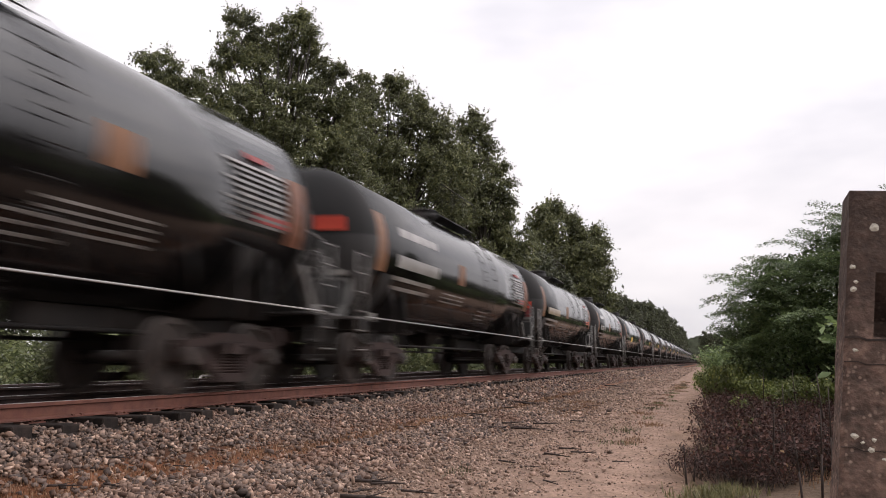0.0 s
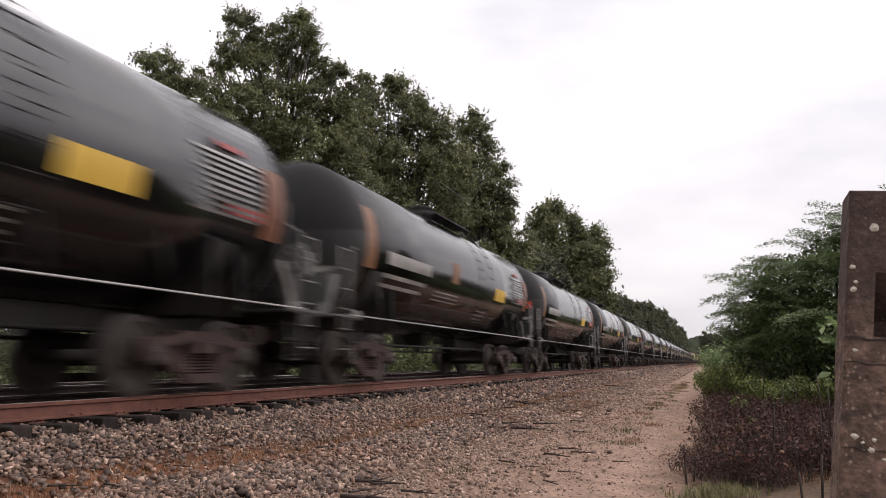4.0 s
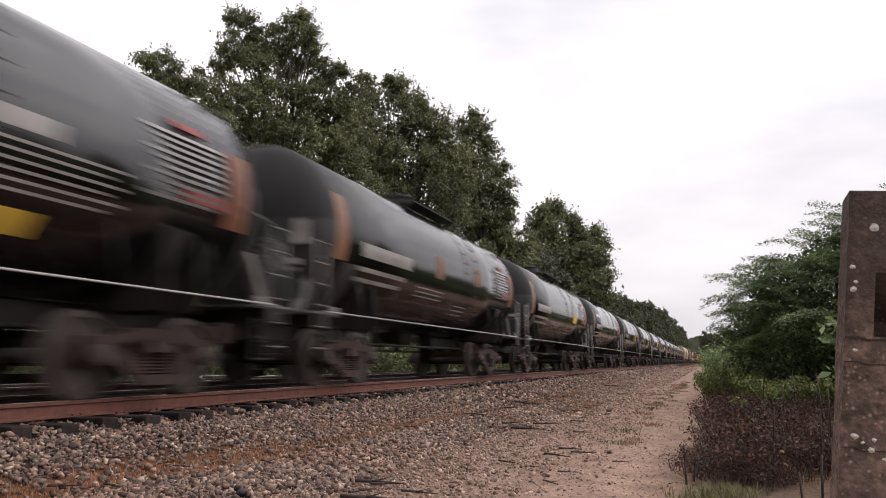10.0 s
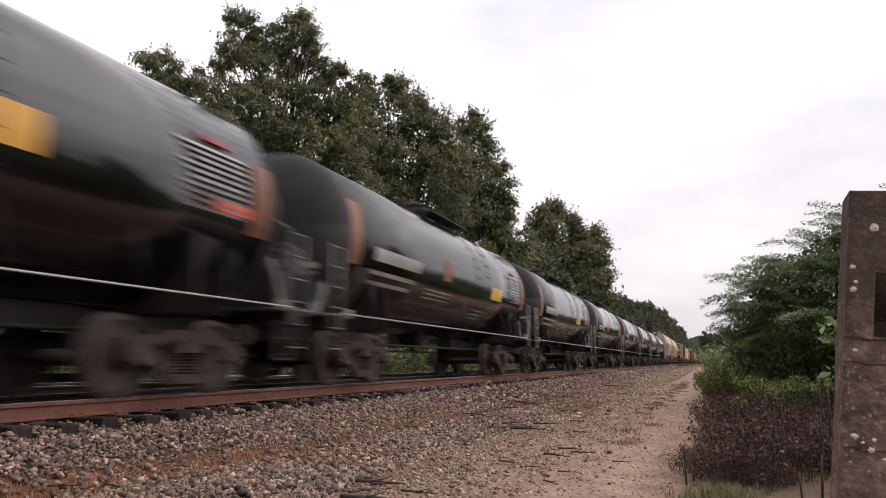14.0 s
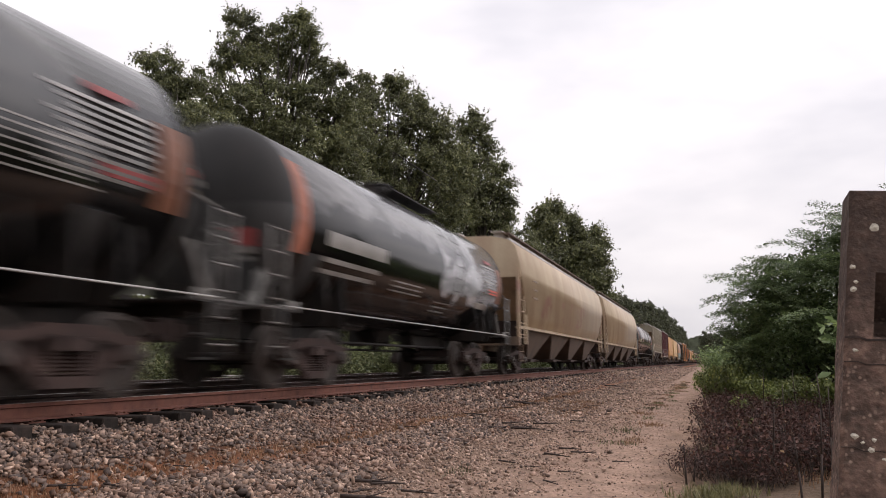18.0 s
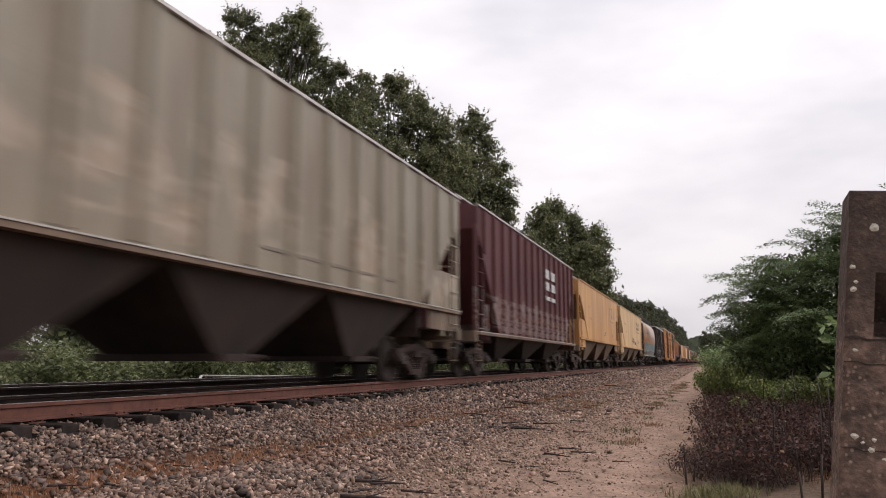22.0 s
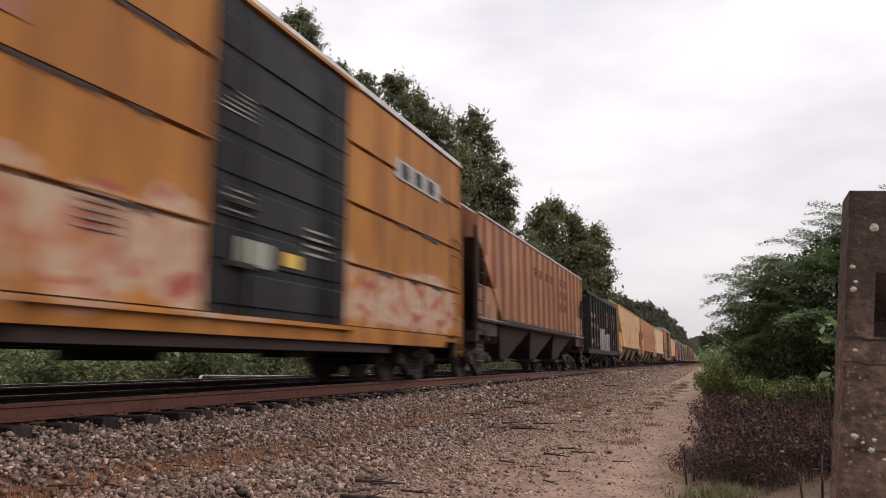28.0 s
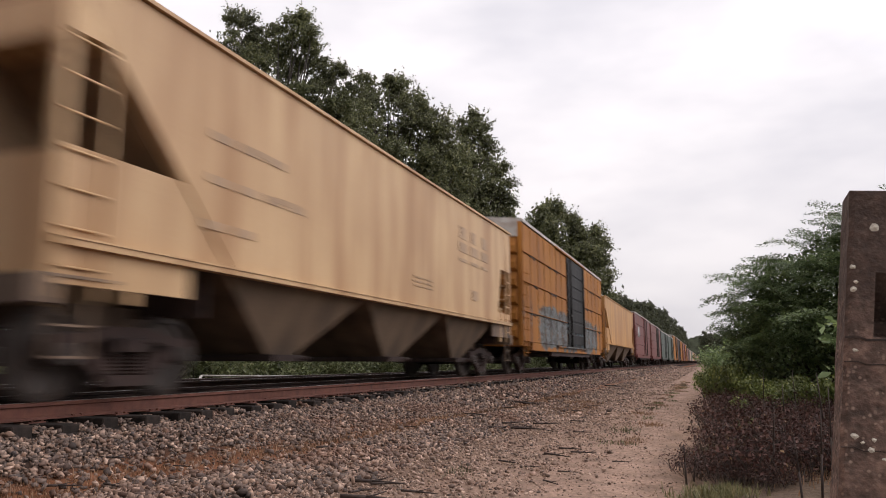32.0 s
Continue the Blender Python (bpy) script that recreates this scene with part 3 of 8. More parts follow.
def railway(cx, near):
    track = tagged(new("railway_track"), "rusty steel rails on dark timber ties in stone ballast" if near else "second railway track beyond the train with dull rails", "railway track", kind="structure")
    for side in (-0.755, 0.755):
        def web(bm):
            prism_y(bm, rail_section(side), -120, 900)

        def head(bm):
            prism_y(bm, [(side - 0.03, -0.0035), (side + 0.03, -0.0035), (side + 0.026, 0.0), (side - 0.026, 0.0)], -120, 900)
        # All rails but the nearest have the train's shade in their darker colour.
        r = part("rail", ("rail", side), web, M["rail_rust" if near and side > 0 else "rail_dark"], track, (cx, 0, 0))
        part("running_surface", ("head", side), head, M["rail_head"], r, (0, 0, 0.0), label="worn bright running surface")
    rnd = random.Random(5)

    def tie(bm):
        box(bm, -1.3, 1.3, -0.115, 0.115, -0.36, -0.185)
        bmesh.ops.bevel(bm, geom=list(bm.edges), offset=0.012, segments=1, affect="EDGES")

    def plate(bm):
        box(bm, -0.11, 0.11, -0.1, 0.1, -0.186, -0.172)
        for sx in (-0.09, 0.09):
            box(bm, sx - 0.016, sx + 0.016, 0.045, 0.075, -0.175, -0.152)
            box(bm, sx - 0.016, sx + 0.016, -0.075, -0.045, -0.175, -0.152)
    if near:
        for i in range(110):
            y = 2.6 + i * TIE_STEP + rnd.uniform(-0.03, 0.03)
            t = part("tie", "tie", tie, M["tie"], track, (cx + rnd.uniform(-0.07, 0.07), y, rnd.uniform(-0.02, 0.012)), (0, 0, rnd.uniform(-1.2, 1.2)))
            part("tie_plate", "plate", plate, M["rail_rust"], t, (0.755, 0, 0))
        spans = [(-60, 2.3), (2.6 + 110 * TIE_STEP, 330)]
    else:
        spans = [(-60, 330)]

    def rest(bm):
        for a, b in spans:
            y = a
            while y < b:
                box(bm, -1.3, 1.3, y - 0.115, y + 0.115, -0.36, -0.185)
                y += TIE_STEP
    far = part("far_ties", ("far_ties", near), rest, M["tie"], track, (cx, 0, 0))
    tagged(far, kind="stuff")
    return track


track_near = railway(0.0, True)
track_far = railway(-4.2, False)

# ---- ballast and gravel ----
ROCK = bmesh.new()
bmesh.ops.create_cube(ROCK, size=1.35)
bmesh.ops.triangulate(ROCK, faces=ROCK.faces[:])
ROCK_V = np.array([v.co[:] for v in ROCK.verts])
ROCK_F = np.array([[v.index for v in f.verts] for f in ROCK.faces])
ROCK.free()


def stones(rng, x, y, z, size):
    """Angular stones, one at each place: a joined mesh's vertices and faces."""
    k = len(x)
    shapes = ROCK_V[None] * rng.uniform(0.5, 1.15, (k, 8, 1))
    shapes = shapes * (size[:, None, None] * np.sort(rng.uniform(0.3, 1.25, (k, 1, 3)), axis=2)[:, :, ::-1])
    ang = np.stack([rng.normal(0, 0.5, k), rng.normal(0, 0.5, k), rng.uniform(0, 2 * np.pi, k)], 1)
    for ax in range(3):
        c, s = np.cos(ang[:, ax])[:, None], np.sin(ang[:, ax])[:, None]
        a, b = (ax + 1) % 3, (ax + 2) % 3
        va, vb = shapes[:, :, a] * c - shapes[:, :, b] * s, shapes[:, :, a] * s + shapes[:, :, b] * c
        shapes[:, :, a], shapes[:, :, b] = va, vb
    shapes = shapes + np.stack([x, y, z], 1)[:, None, :]
    faces = (ROCK_F[None] + (np.arange(k) * 8)[:, None, None]).reshape(-1, 3)
    return shapes.reshape(-1, 3), faces


def strew(name, label, rng, n, x0, x1, y0, y1, s0, s1, material, skew=1.0, keep=None, lift=0.25):
    x = rng.uniform(x0, x1, n)
    y = y0 + (y1 - y0) * rng.uniform(0, 1, n) ** skew
    if keep is not None:
        sel = keep(x, y, rng)
        x, y = x[sel], y[sel]
    size = rng.uniform(s0, s1, len(x)) * rng.choice([0.7, 1.0, 1.0, 1.35], len(x))
    z = ground_z(x) + lumps(x, y) + size * lift * rng.uniform(-0.3, 2.4, len(x))
    v, f = stones(rng, x, y, z, size)
    return tagged(new(name, from_arrays(name, v, f, material)), label, "ballast", kind="stuff")


RNG = np.random.default_rng(11)


def strip_x(y):
    """Middle of the bare strip at the foot of the ballast."""
    return np.minimum(2.5 + 0.045 * (y - 4), 3.15) + 0.07 * np.sin(y * 0.9)


def clear_of_ties(x, y, rng):
    return dirt_gap(x, y, rng) & ((x > 1.36) | (np.abs(((y - 2.6 + TIE_STEP / 2) % TIE_STEP) - TIE_STEP / 2) > 0.13))


def dirt_gap(x, y, rng):
    """Stones thin out over the strip of bare red dirt and towards the track."""
    a = np.exp(-((x - strip_x(y)) / (0.36 + 0.2 * np.sin(y * 1.7) * np.sin(y * 0.53 + 1))) ** 2)
    b = np.clip((x - 4.1) / 2.2, 0, 1)
    return rng.uniform(0, 1, len(x)) > np.maximum(0.9 * a, 0.97 * b)


ballast = strew("ballast", "grey angular ballast stones on the near shoulder", RNG, 27000, 0.85, 2.75, 3.0, 15, 0.018, 0.034, M["stone"], 1.15, clear_of_ties, 0.4)
strew("ballast", "grey angular ballast stones farther along the shoulder", RNG, 13000, 0.85, 2.9, 15, 48, 0.03, 0.056, M["stone"], 1.4, dirt_gap, 0.4)
strew("ballast", "grey ballast stones far along the shoulder", RNG, 5000, 0.85, 2.9, 48, 150, 0.06, 0.11, M["stone"], 1.3)
strew("ballast", "grey ballast stones between the rails", RNG, 5000, -2.4, 0.7, 4, 40, 0.03, 0.05, M["stone"], 1.4, None, 0.1)
strew("ballast", "grey ballast stones round the second track", RNG, 4000, -6.6, -2.4, 8, 50, 0.035, 0.06, M["stone"], 1.3, None, 0.1)
strew("ballast", "grey stones spilled beyond the foot of the ballast", RNG, 14000, 2.75, 4.3, 3.6, 19, 0.016, 0.036, M["stone"], 1.2, dirt_gap, 0.35)
gravel = strew("gravel", "tan gravel and stones beside the dirt track", RNG, 30000, 2.6, 6.5, 2.6, 15, 0.01, 0.026, M["gravel"], 1.2, dirt_gap, 0.25)
strew("gravel", "tan gravel farther along the dirt track", RNG, 8000, 2.8, 6.0, 15, 45, 0.024, 0.045, M["gravel"], 1.4, dirt_gap, 0.25)
strew("gravel", "tan gravel far along the dirt track", RNG, 5000, 2.9, 5.4, 45, 150, 0.05, 0.09, M["gravel"], 1.3, dirt_gap, 0.2)
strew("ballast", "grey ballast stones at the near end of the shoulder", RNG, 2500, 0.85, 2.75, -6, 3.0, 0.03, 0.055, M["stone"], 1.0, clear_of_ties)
strew("gravel", "tan gravel at the near end of the dirt track", RNG, 3500, 2.4, 6.0, -6, 2.6, 0.02, 0.045, M["gravel"], 1.0, dirt_gap, 0.2)
strew("gravel", "small pebbles pressed into the dirt track", RNG, 9000, 4.3, 7.1, 3.5, 25, 0.006, 0.017, M["gravel"], 1.3, None, 0.1)


def loose_stones():
    """Single larger stones that lie on the ballast."""
    rng = np.random.default_rng(3)
    kinds = []
    for _ in range(8):
        v, f = stones(rng, np.zeros(1), np.zeros(1), np.zeros(1), np.array([0.05]))
        kinds.append(from_arrays("stone", v, f, M["stone"]))
    for i in range(240):
        x, y = rng.uniform(1.4, 4.4), 3.4 + 8.5 * rng.uniform(0, 1) ** 1.2
        s = new("stone", kinds[i % 8])
        s.parent = ballast if x < 2.7 else gravel
        s.location = (x, y, float(ground_z(x) + lumps(np.array(x), np.array(y))) + 0.02)
        s.rotation_euler = (rng.uniform(0, 6), rng.uniform(0, 6), rng.uniform(0, 6))
        s.scale = [rng.uniform(0.6, 1.05)] * 3


# ---- plants ----
def leaf_cloud(rng, centers, sizes, spread_up=0.6):
    """Folded leaf quads at the centers, turned at random with some lean towards the sky."""
    k = len(centers)
    nrm = rng.normal(size=(k, 3))
    nrm[:, 2] = np.abs(nrm[:, 2]) + spread_up
    nrm /= np.linalg.norm(nrm, axis=1)[:, None]
    t = np.cross(nrm, rng.normal(size=(k, 3)))
    t /= np.linalg.norm(t, axis=1)[:, None] + 1e-9
    b = np.cross(nrm, t)
    s = sizes[:, None]
    p0, p2 = centers - t * s, centers + t * s
    p1, p3 = centers + b * s * 0.55 + nrm * s * 0.2, centers - b * s * 0.55 + nrm * s * 0.2
    verts = np.stack([p0, p1, p2, p3], 1).reshape(-1, 3)
    faces = np.arange(4 * k).reshape(-1, 4)
    return verts, faces


def crown_points(rng, lobes, n, hollow=0.55):
    """Points in the outer part of uneven lobes (x, y, z, r); more for bigger ones."""
    lob = np.array(lobes)
    w = lob[:, 3] ** 2
    pick = rng.choice(len(lob), n, p=w / w.sum())
    d = rng.normal(size=(n, 3))
    d /= np.linalg.norm(d, axis=1)[:, None]
    bumps = 1 + 0.22 * np.sin(d[:, 0] * 5 + pick) * np.cos(d[:, 1] * 6 + pick * 2) + 0.16 * np.sin(d[:, 2] * 9 + pick)
    r = lob[pick, 3] * bumps * rng.uniform(hollow, 1.0, n) ** 0.6
    return lob[pick, :3] + d * r[:, None] * np.array([1, 1, 0.85])


def crown_arrays(rng, lobes, leaf, per, clump, dense=3.0):
    """Leaves on the outside of small clumps that sit over the lobes (x, y, z, r), ragged sprigs, and larger leaves within."""
    hearts, rads = [], []
    for x, y, z, r in lobes:
        n = max(7, int(dense * r * r / clump ** 2))
        d = rng.normal(size=(n, 3))
        d[:, 2] += 0.25
        d /= np.linalg.norm(d, axis=1)[:, None]
        hearts.append(np.array([x, y, z]) + d * (max(r - 0.45 * clump, 0.4 * r) * rng.uniform(0.5, 1.1, n))[:, None])
        rads.append(clump * rng.uniform(0.45, 1.3, n))
    heart, rad = np.concatenate(hearts), np.concatenate(rads)
    k = len(heart) * per
    out = rng.normal(size=(k, 3))
    out[:, 2] = np.where(out[:, 2] < -0.7, -out[:, 2], out[:, 2]) + 0.2
    out /= np.linalg.norm(out, axis=1)[:, None]
    reach = np.repeat(rad, per) * rng.uniform(0.15, 1.0, k) ** 0.5 * (1 + 0.4 * (rng.uniform(0, 1, k) > 0.9))
    pts = np.repeat(heart, per, 0) + out * reach[:, None] * np.array([1, 1, 0.8])
    nrm = out + rng.normal(0, 0.5, (k, 3))
    # sprigs that stand out of the clumps
    m = len(heart) * 2
    way = rng.normal(size=(m, 3)) * 0.7 + np.array([0, 0, 0.8])
    way /= np.linalg.norm(way, axis=1)[:, None]
    start = np.repeat(heart, 2, 0) + way * (np.repeat(rad, 2) * 0.6)[:, None]
    along = rng.uniform(0, 1, (m, 16))
    tips = start[:, None] + way[:, None] * (along * (np.repeat(rad, 2) * rng.uniform(0.6, 1.3, m))[:, None])[:, :, None] + rng.normal(0, clump * 0.1, (m, 16, 3))
    pts = np.concatenate([pts, tips.reshape(-1, 3)])
    nrm = np.concatenate([nrm, rng.normal(size=(m * 16, 3))])
    size = rng.uniform(leaf * 0.6, leaf * 1.3, len(pts))
    inner = []
    for x, y, z, r in lobes:
        inner.append(np.array([x, y, z]) + rng.normal(0, 0.36, (int(46 * max(r, 0.7) ** 2), 3)) * r)
    inner = np.concatenate(inner)
    pts = np.concatenate([pts, inner])
    nrm = np.concatenate([nrm, rng.normal(size=(len(inner), 3))])
    size = np.concatenate([size, rng.uniform(leaf * 1.6, leaf * 2.6, len(inner))])
    nrm /= np.linalg.norm(nrm, axis=1)[:, None] + 1e-9
    t = np.cross(nrm, rng.normal(size=nrm.shape))
    t /= np.linalg.norm(t, axis=1)[:, None] + 1e-9
    w = np.cross(nrm, t)
    q = size[:, None]
    verts = np.stack([pts - t * q, pts + w * q * 0.55 + nrm * q * 0.15, pts + t * q, pts - w * q * 0.55 + nrm * q * 0.15], 1).reshape(-1, 3)
    return verts, np.arange(4 * len(pts)).reshape(-1, 4), heart


def trunk_mesh(rng, h, lobes, heart):
    """A tapered trunk that forks into limbs to the lobes, with twigs to some of the clumps."""
    bm = bmesh.new()
    pz = [0, h * 0.16, h * 0.34, h * 0.6]
    pr = [h * 0.026, h * 0.019, h * 0.013, h * 0.006]
    for a in range(3):
        rod(bm, (0.15 * a, 0.1 * a, pz[a]), (0.15 * (a + 1), 0.1 * (a + 1), pz[a + 1]), pr[a], 9, pr[a + 1])
    for x, y, z, r in lobes:
        z0 = min(z * 0.6, h * 0.5)
        bend = (x * 0.45 + rng.normal(0, 0.2), y * 0.45 + rng.normal(0, 0.2), z0 + (z - z0) * 0.42)
        rod(bm, (0.25, 0.18, z0), bend, h * 0.0045, 6, h * 0.003)
        rod(bm, bend, (x, y, z), h * 0.003, 6, h * 0.001)
    for q in heart[::14]:
        rod(bm, (q[0] * 0.85, q[1] * 0.85, q[2] - 0.5), tuple(q), h * 0.0016, 4, h * 0.0006)
    return to_mesh("trunk", bm, M["bark"])


def oak_meshes(seed, lobes, leaf, per, clump):
    """One old tree from the large lobes of its crown; more lobes behind them and lower down close the crown."""
    rng = np.random.default_rng(seed)
    h = max(z + r for _, _, z, r in lobes)
    wide = max(abs(x) + r for x, _, _, r in lobes)
    lowest = min(z for _, _, z, _ in lobes)
    full = list(lobes)
    for x, y, z, r in lobes:
        full.append((x * 0.85 + rng.uniform(-0.3, 0.3), y + r * rng.uniform(1.3, 2.4), z - r * rng.uniform(0.3, 0.9), r * rng.uniform(0.85, 1.1)))
    n = 9
    for i in range(n):
        a, f = i * 2.4, i / n
        rr = wide * rng.uniform(0.32, 0.42)
        full.append((wide * 0.6 * math.cos(a), 1.0 + wide * 0.6 * math.sin(a), lowest - rr * 0.6 - (lowest - h * 0.2) * f * 0.8, rr))
    v, f, heart = crown_arrays(rng, full, leaf, per, clump)
    return from_arrays("crown", v, f, M["oak_leaf"]), trunk_mesh(rng, h, full, heart)


def wood_tree(seed, leaf=0.2, per=24, clump=0.95):
    """A plainer broad-leaved tree, 20 m high, for the wood farther along."""
    rng = np.random.default_rng(seed)
    lobes = []
    for i in range(15):
        f = (i + 0.5) / 15
        env = 4.6 * math.sin(math.pi * min(1, f * 0.78 + 0.18)) ** 0.7
        a = i * 2.4 + rng.uniform(-0.5, 0.5)
        q = env * rng.uniform(0.3, 0.9)
        lr = rng.uniform(1.3, 2.3) * (1.15 - 0.45 * f)
        lobes.append((q * math.cos(a), q * math.sin(a), min(20 * (0.1 + 0.88 * f), 20 - lr), lr))
    lobes += [(0, 0, 6, 3.0), (0.4, 0.2, 10, 3.2), (0, 0.3, 14, 2.4)]
    v, f, heart = crown_arrays(rng, lobes, leaf, per, clump)
    return from_arrays("crown", v, f, M["far_leaf"]), trunk_mesh(rng, 20, lobes, heart[::3])


def plant(name, label, category, meshes, at, turn=0.0, scale=1.0, group=""):
    t = tagged(new(name), label, category, group)
    t.location, t.rotation_euler, t.scale = at, (0, 0, turn), (scale,) * 3
    for me, pn in zip(meshes, ("crown", "trunk")):
        o = new(pn, me)
        o.parent = t
    return t


OAK = "large broad-leaved tree with dense dark green crown beyond the tracks"
OAKS = [
    ((-14.0, 25.2), 40.1, 0.06, 150, 0.44,
     [(-1.5, 0, 14.0, 0.6), (-0.9, 1.2, 14.5, 0.7), (-0.2, 0, 13.7, 0.7), (-1.6, 0, 12.9, 0.6), (-0.7, 0, 12.6, 0.9), (0.4, 1.2, 13.3, 0.9), (0.3, -0.8, 11.5, 1.0), (1.5, 0, 11.5, 1.0)]),
    ((-13.1, 32.1), 32.4, 0.068, 150, 0.5,
     [(-2.6, 0, 18.9, 0.7), (-2.0, 1.3, 19.6, 0.6), (-3.0, -0.7, 17.5, 0.8), (-1.6, 2, 19.0, 0.9), (-0.4, 0, 18.5, 0.7), (0.4, 0, 19.0, 0.8), (0.9, 0, 19.6, 0.4), (1.3, -0.7, 18.3, 0.5), (1.2, 0, 17.8, 0.8), (-3.0, 0, 16.4, 1.1), (-1.4, 0, 16.4, 1.2),
      (0.2, 1.5, 17.4, 1.1), (2.1, 0, 16.7, 0.8), (2.8, -1, 16.3, 0.5), (-4.2, -0.6, 15.0, 0.9), (-4.4, 0, 13.0, 1.2), (-3.3, -1.2, 14.0, 1.2), (3.6, 0.4, 15.6, 0.8), (3.9, 0, 13.4, 1.4), (-1.6, -2.2, 13.6, 1.3), (0.1, -1.2, 14.4, 1.3), (1.7, -1, 14.6, 1.2), (-1.1, -1.5, 12.2, 1.4), (0.9, -2, 12.1, 1.5), (2.9, 0, 14.6, 1.2), (2.9, -1.2, 12.2, 1.5)]),
    ((-12.6, 45.9), 23.3, 0.085, 140, 0.64,
     [(-2.3, 0, 20.8, 1.1), (-0.5, 0, 21.0, 0.8), (0.1, 1, 20.8, 1.1), (1.5, 0, 19.7, 1.0), (2.1, 0, 18.9, 0.9), (-1.7, -1.3, 18.2, 1.6), (0.4, -1, 17.8, 1.6), (2.4, -0.8, 16.9, 1.3), (-2.4, -2, 15.4, 1.7), (-0.1, -2, 14.6, 1.8), (2.2, -1.5, 14.2, 1.7), (-0.4, -1.3, 12.7, 1.9), (3.3, 0.4, 18.0, 1.1), (3.6, 0, 16.0, 1.5), (4.2, 0, 14.2, 1.7), (-3.6, 0, 17.5, 1.4), (-3.8, 0, 19.4, 0.9)]),
    ((-12.3, 65.1), 16.7, 0.105, 130, 0.8,
     [(-0.6, 0, 24.3, 1.2), (0, -0.8, 22.7, 1.3), (-1.8, 0, 23.2, 1.2), (0.9, 0, 21.2, 1.3), (1.7, 0, 19.4, 1.3), (2.4, -0.7, 17.3, 1.2), (-1.5, -1.3, 20.2, 2.0), (0.1, -1.3, 18.0, 2.1), (-2.6, -1.2, 17.5, 2.3), (0.6, -1, 15.3, 1.9), (2.4, 0, 14.7, 1.2), (-1.5, -1, 14.6, 2.3), (1.9, 0, 12.8, 1.6), (-3.4, 0, 20.4, 1.5), (-4.4, 0, 18.6, 1.9), (2.7, 0.4, 16.2, 1.0)]),
    ((-13.1, 116.2), 9.9, 0.16, 110, 1.15,
     [(-2.7, 0, 26.0, 1.8), (-4.2, -1.2, 24.7, 1.8), (-1.1, 0, 25.6, 1.5), (1.1, 0, 23.7, 1.8), (-5.2, 0, 22.2, 2.2), (-2.0, -2.5, 21.7, 2.7), (1.7, 0, 21.1, 2.4), (4.6, 0, 21.5, 1.6), (5.7, 0, 19.5, 1.4), (3.6, -2.5, 17.9, 2.5), (5.8, 0, 16.9, 1.3), (-0.3, -2.5, 17.1, 3.2), (-4.3, -2.5, 17.7, 2.7), (-5.8, 0, 15.8, 2.5), (3.0, -2.5, 13.5, 3.0), (-1.8, -2.5, 12.7, 3.2), (6.2, 0, 14.2, 1.8)]),
]
for i, ((x, y), turn, leaf, per, clump, lobes) in enumerate(OAKS):
    plant("oak_tree", OAK, "tree", oak_meshes(100 + i, lobes, leaf, per, clump), (x, y, -0.85), radians(turn), 1.0, "trees beyond the tracks")
WOOD = [wood_tree(200 + i) for i in range(3)]
rnd = random.Random(9)
# lower trees that fill in between and behind the old ones
for i, (x, y, h) in enumerate(((-14.5, 38.5, 12.5), (-15, 54, 15.5), (-14, 59, 15.0), (-13.5, 76, 15.5), (-13, 84, 15), (-13, 92, 15.5), (-13, 100, 16.5), (-20, 46, 12), (-21, 58, 14), (-21, 72, 15), (-21, 88, 16), (-20, 105, 17), (-14, 131, 19), (-13, 141, 18.5), (-13, 151, 17.5))):
    plant("broadleaf_tree", "middle-sized broad-leaved tree beyond the tracks", "tree", WOOD[i % 3], (x, y, -0.9), i * 2.3, h / 20, "trees beyond the tracks")
y, i = 162.0, 0
while y < 700:
    h = float(np.interp(y, (160, 190, 225, 250, 290, 380, 510, 670), (17, 18.5, 19.5, 21.5, 24.0, 27.0, 27.5, 29.5))) + rnd.uniform(-1.2, 0.6)
    plant("broadleaf_tree", "distant broad-leaved tree along the railway", "tree", WOOD[i % 3], (-13 + rnd.uniform(-1, 1.5), y, -0.9), i * 2.1, h / 20, "trees beyond the tracks")
    if i % 2:
        plant("broadleaf_tree", "distant broad-leaved tree along the railway", "tree", WOOD[(i + 1) % 3], (-23, y + 5, -0.9), i * 1.1, h / 21, "trees beyond the tracks")
    y, i = y + (10 if y < 300 else 20), i + 1
for i in range(26):
    x = -22 + i * 4.5 + rnd.uniform(-1.5, 1.5)
    if not -9.5 < x < 5.5:
        plant("broadleaf_tree", "hazy far broad-leaved tree at the end of the line", "tree", WOOD[i % 3], (x, 720 + rnd.uniform(-40, 60), -1), i * 1.3, rnd.uniform(1.38, 1.52), "trees at the end of the line")


def wooded_rise():
    """A low wooded hill across the end of the line, far beyond the last trees."""
    rng = np.random.default_rng(77)
    xs = np.arange(-420, 421, 6.0)
    top = 66 * np.exp(-(xs / 300) ** 2) + 3 * np.sin(xs * 0.05) + rng.uniform(-3.5, 3.5, len(xs))
    rows = []
    for k, (y, f) in enumerate(((1900, 0.0), (1915, 0.45), (1935, 0.8), (1960, 1.0), (2060, 0.7), (2200, 0.0))):
        rows.append(np.stack([xs, y + rng.uniform(-6, 6, len(xs)), -1.2 + top * f + (rng.uniform(-2, 2, len(xs)) if 0 < f < 1 else 0)], 1))
    v = np.concatenate(rows)
    n = len(xs)
    f = [(r * n + i, r * n + i + 1, (r + 1) * n + i + 1, (r + 1) * n + i) for r in range(5) for i in range(n - 1)]
    tagged(new("backdrop_hill", from_arrays("backdrop_hill", v, np.array(f), M["hill"])), "low dark wooded hill beyond the end of the line", "hill", kind="structure")


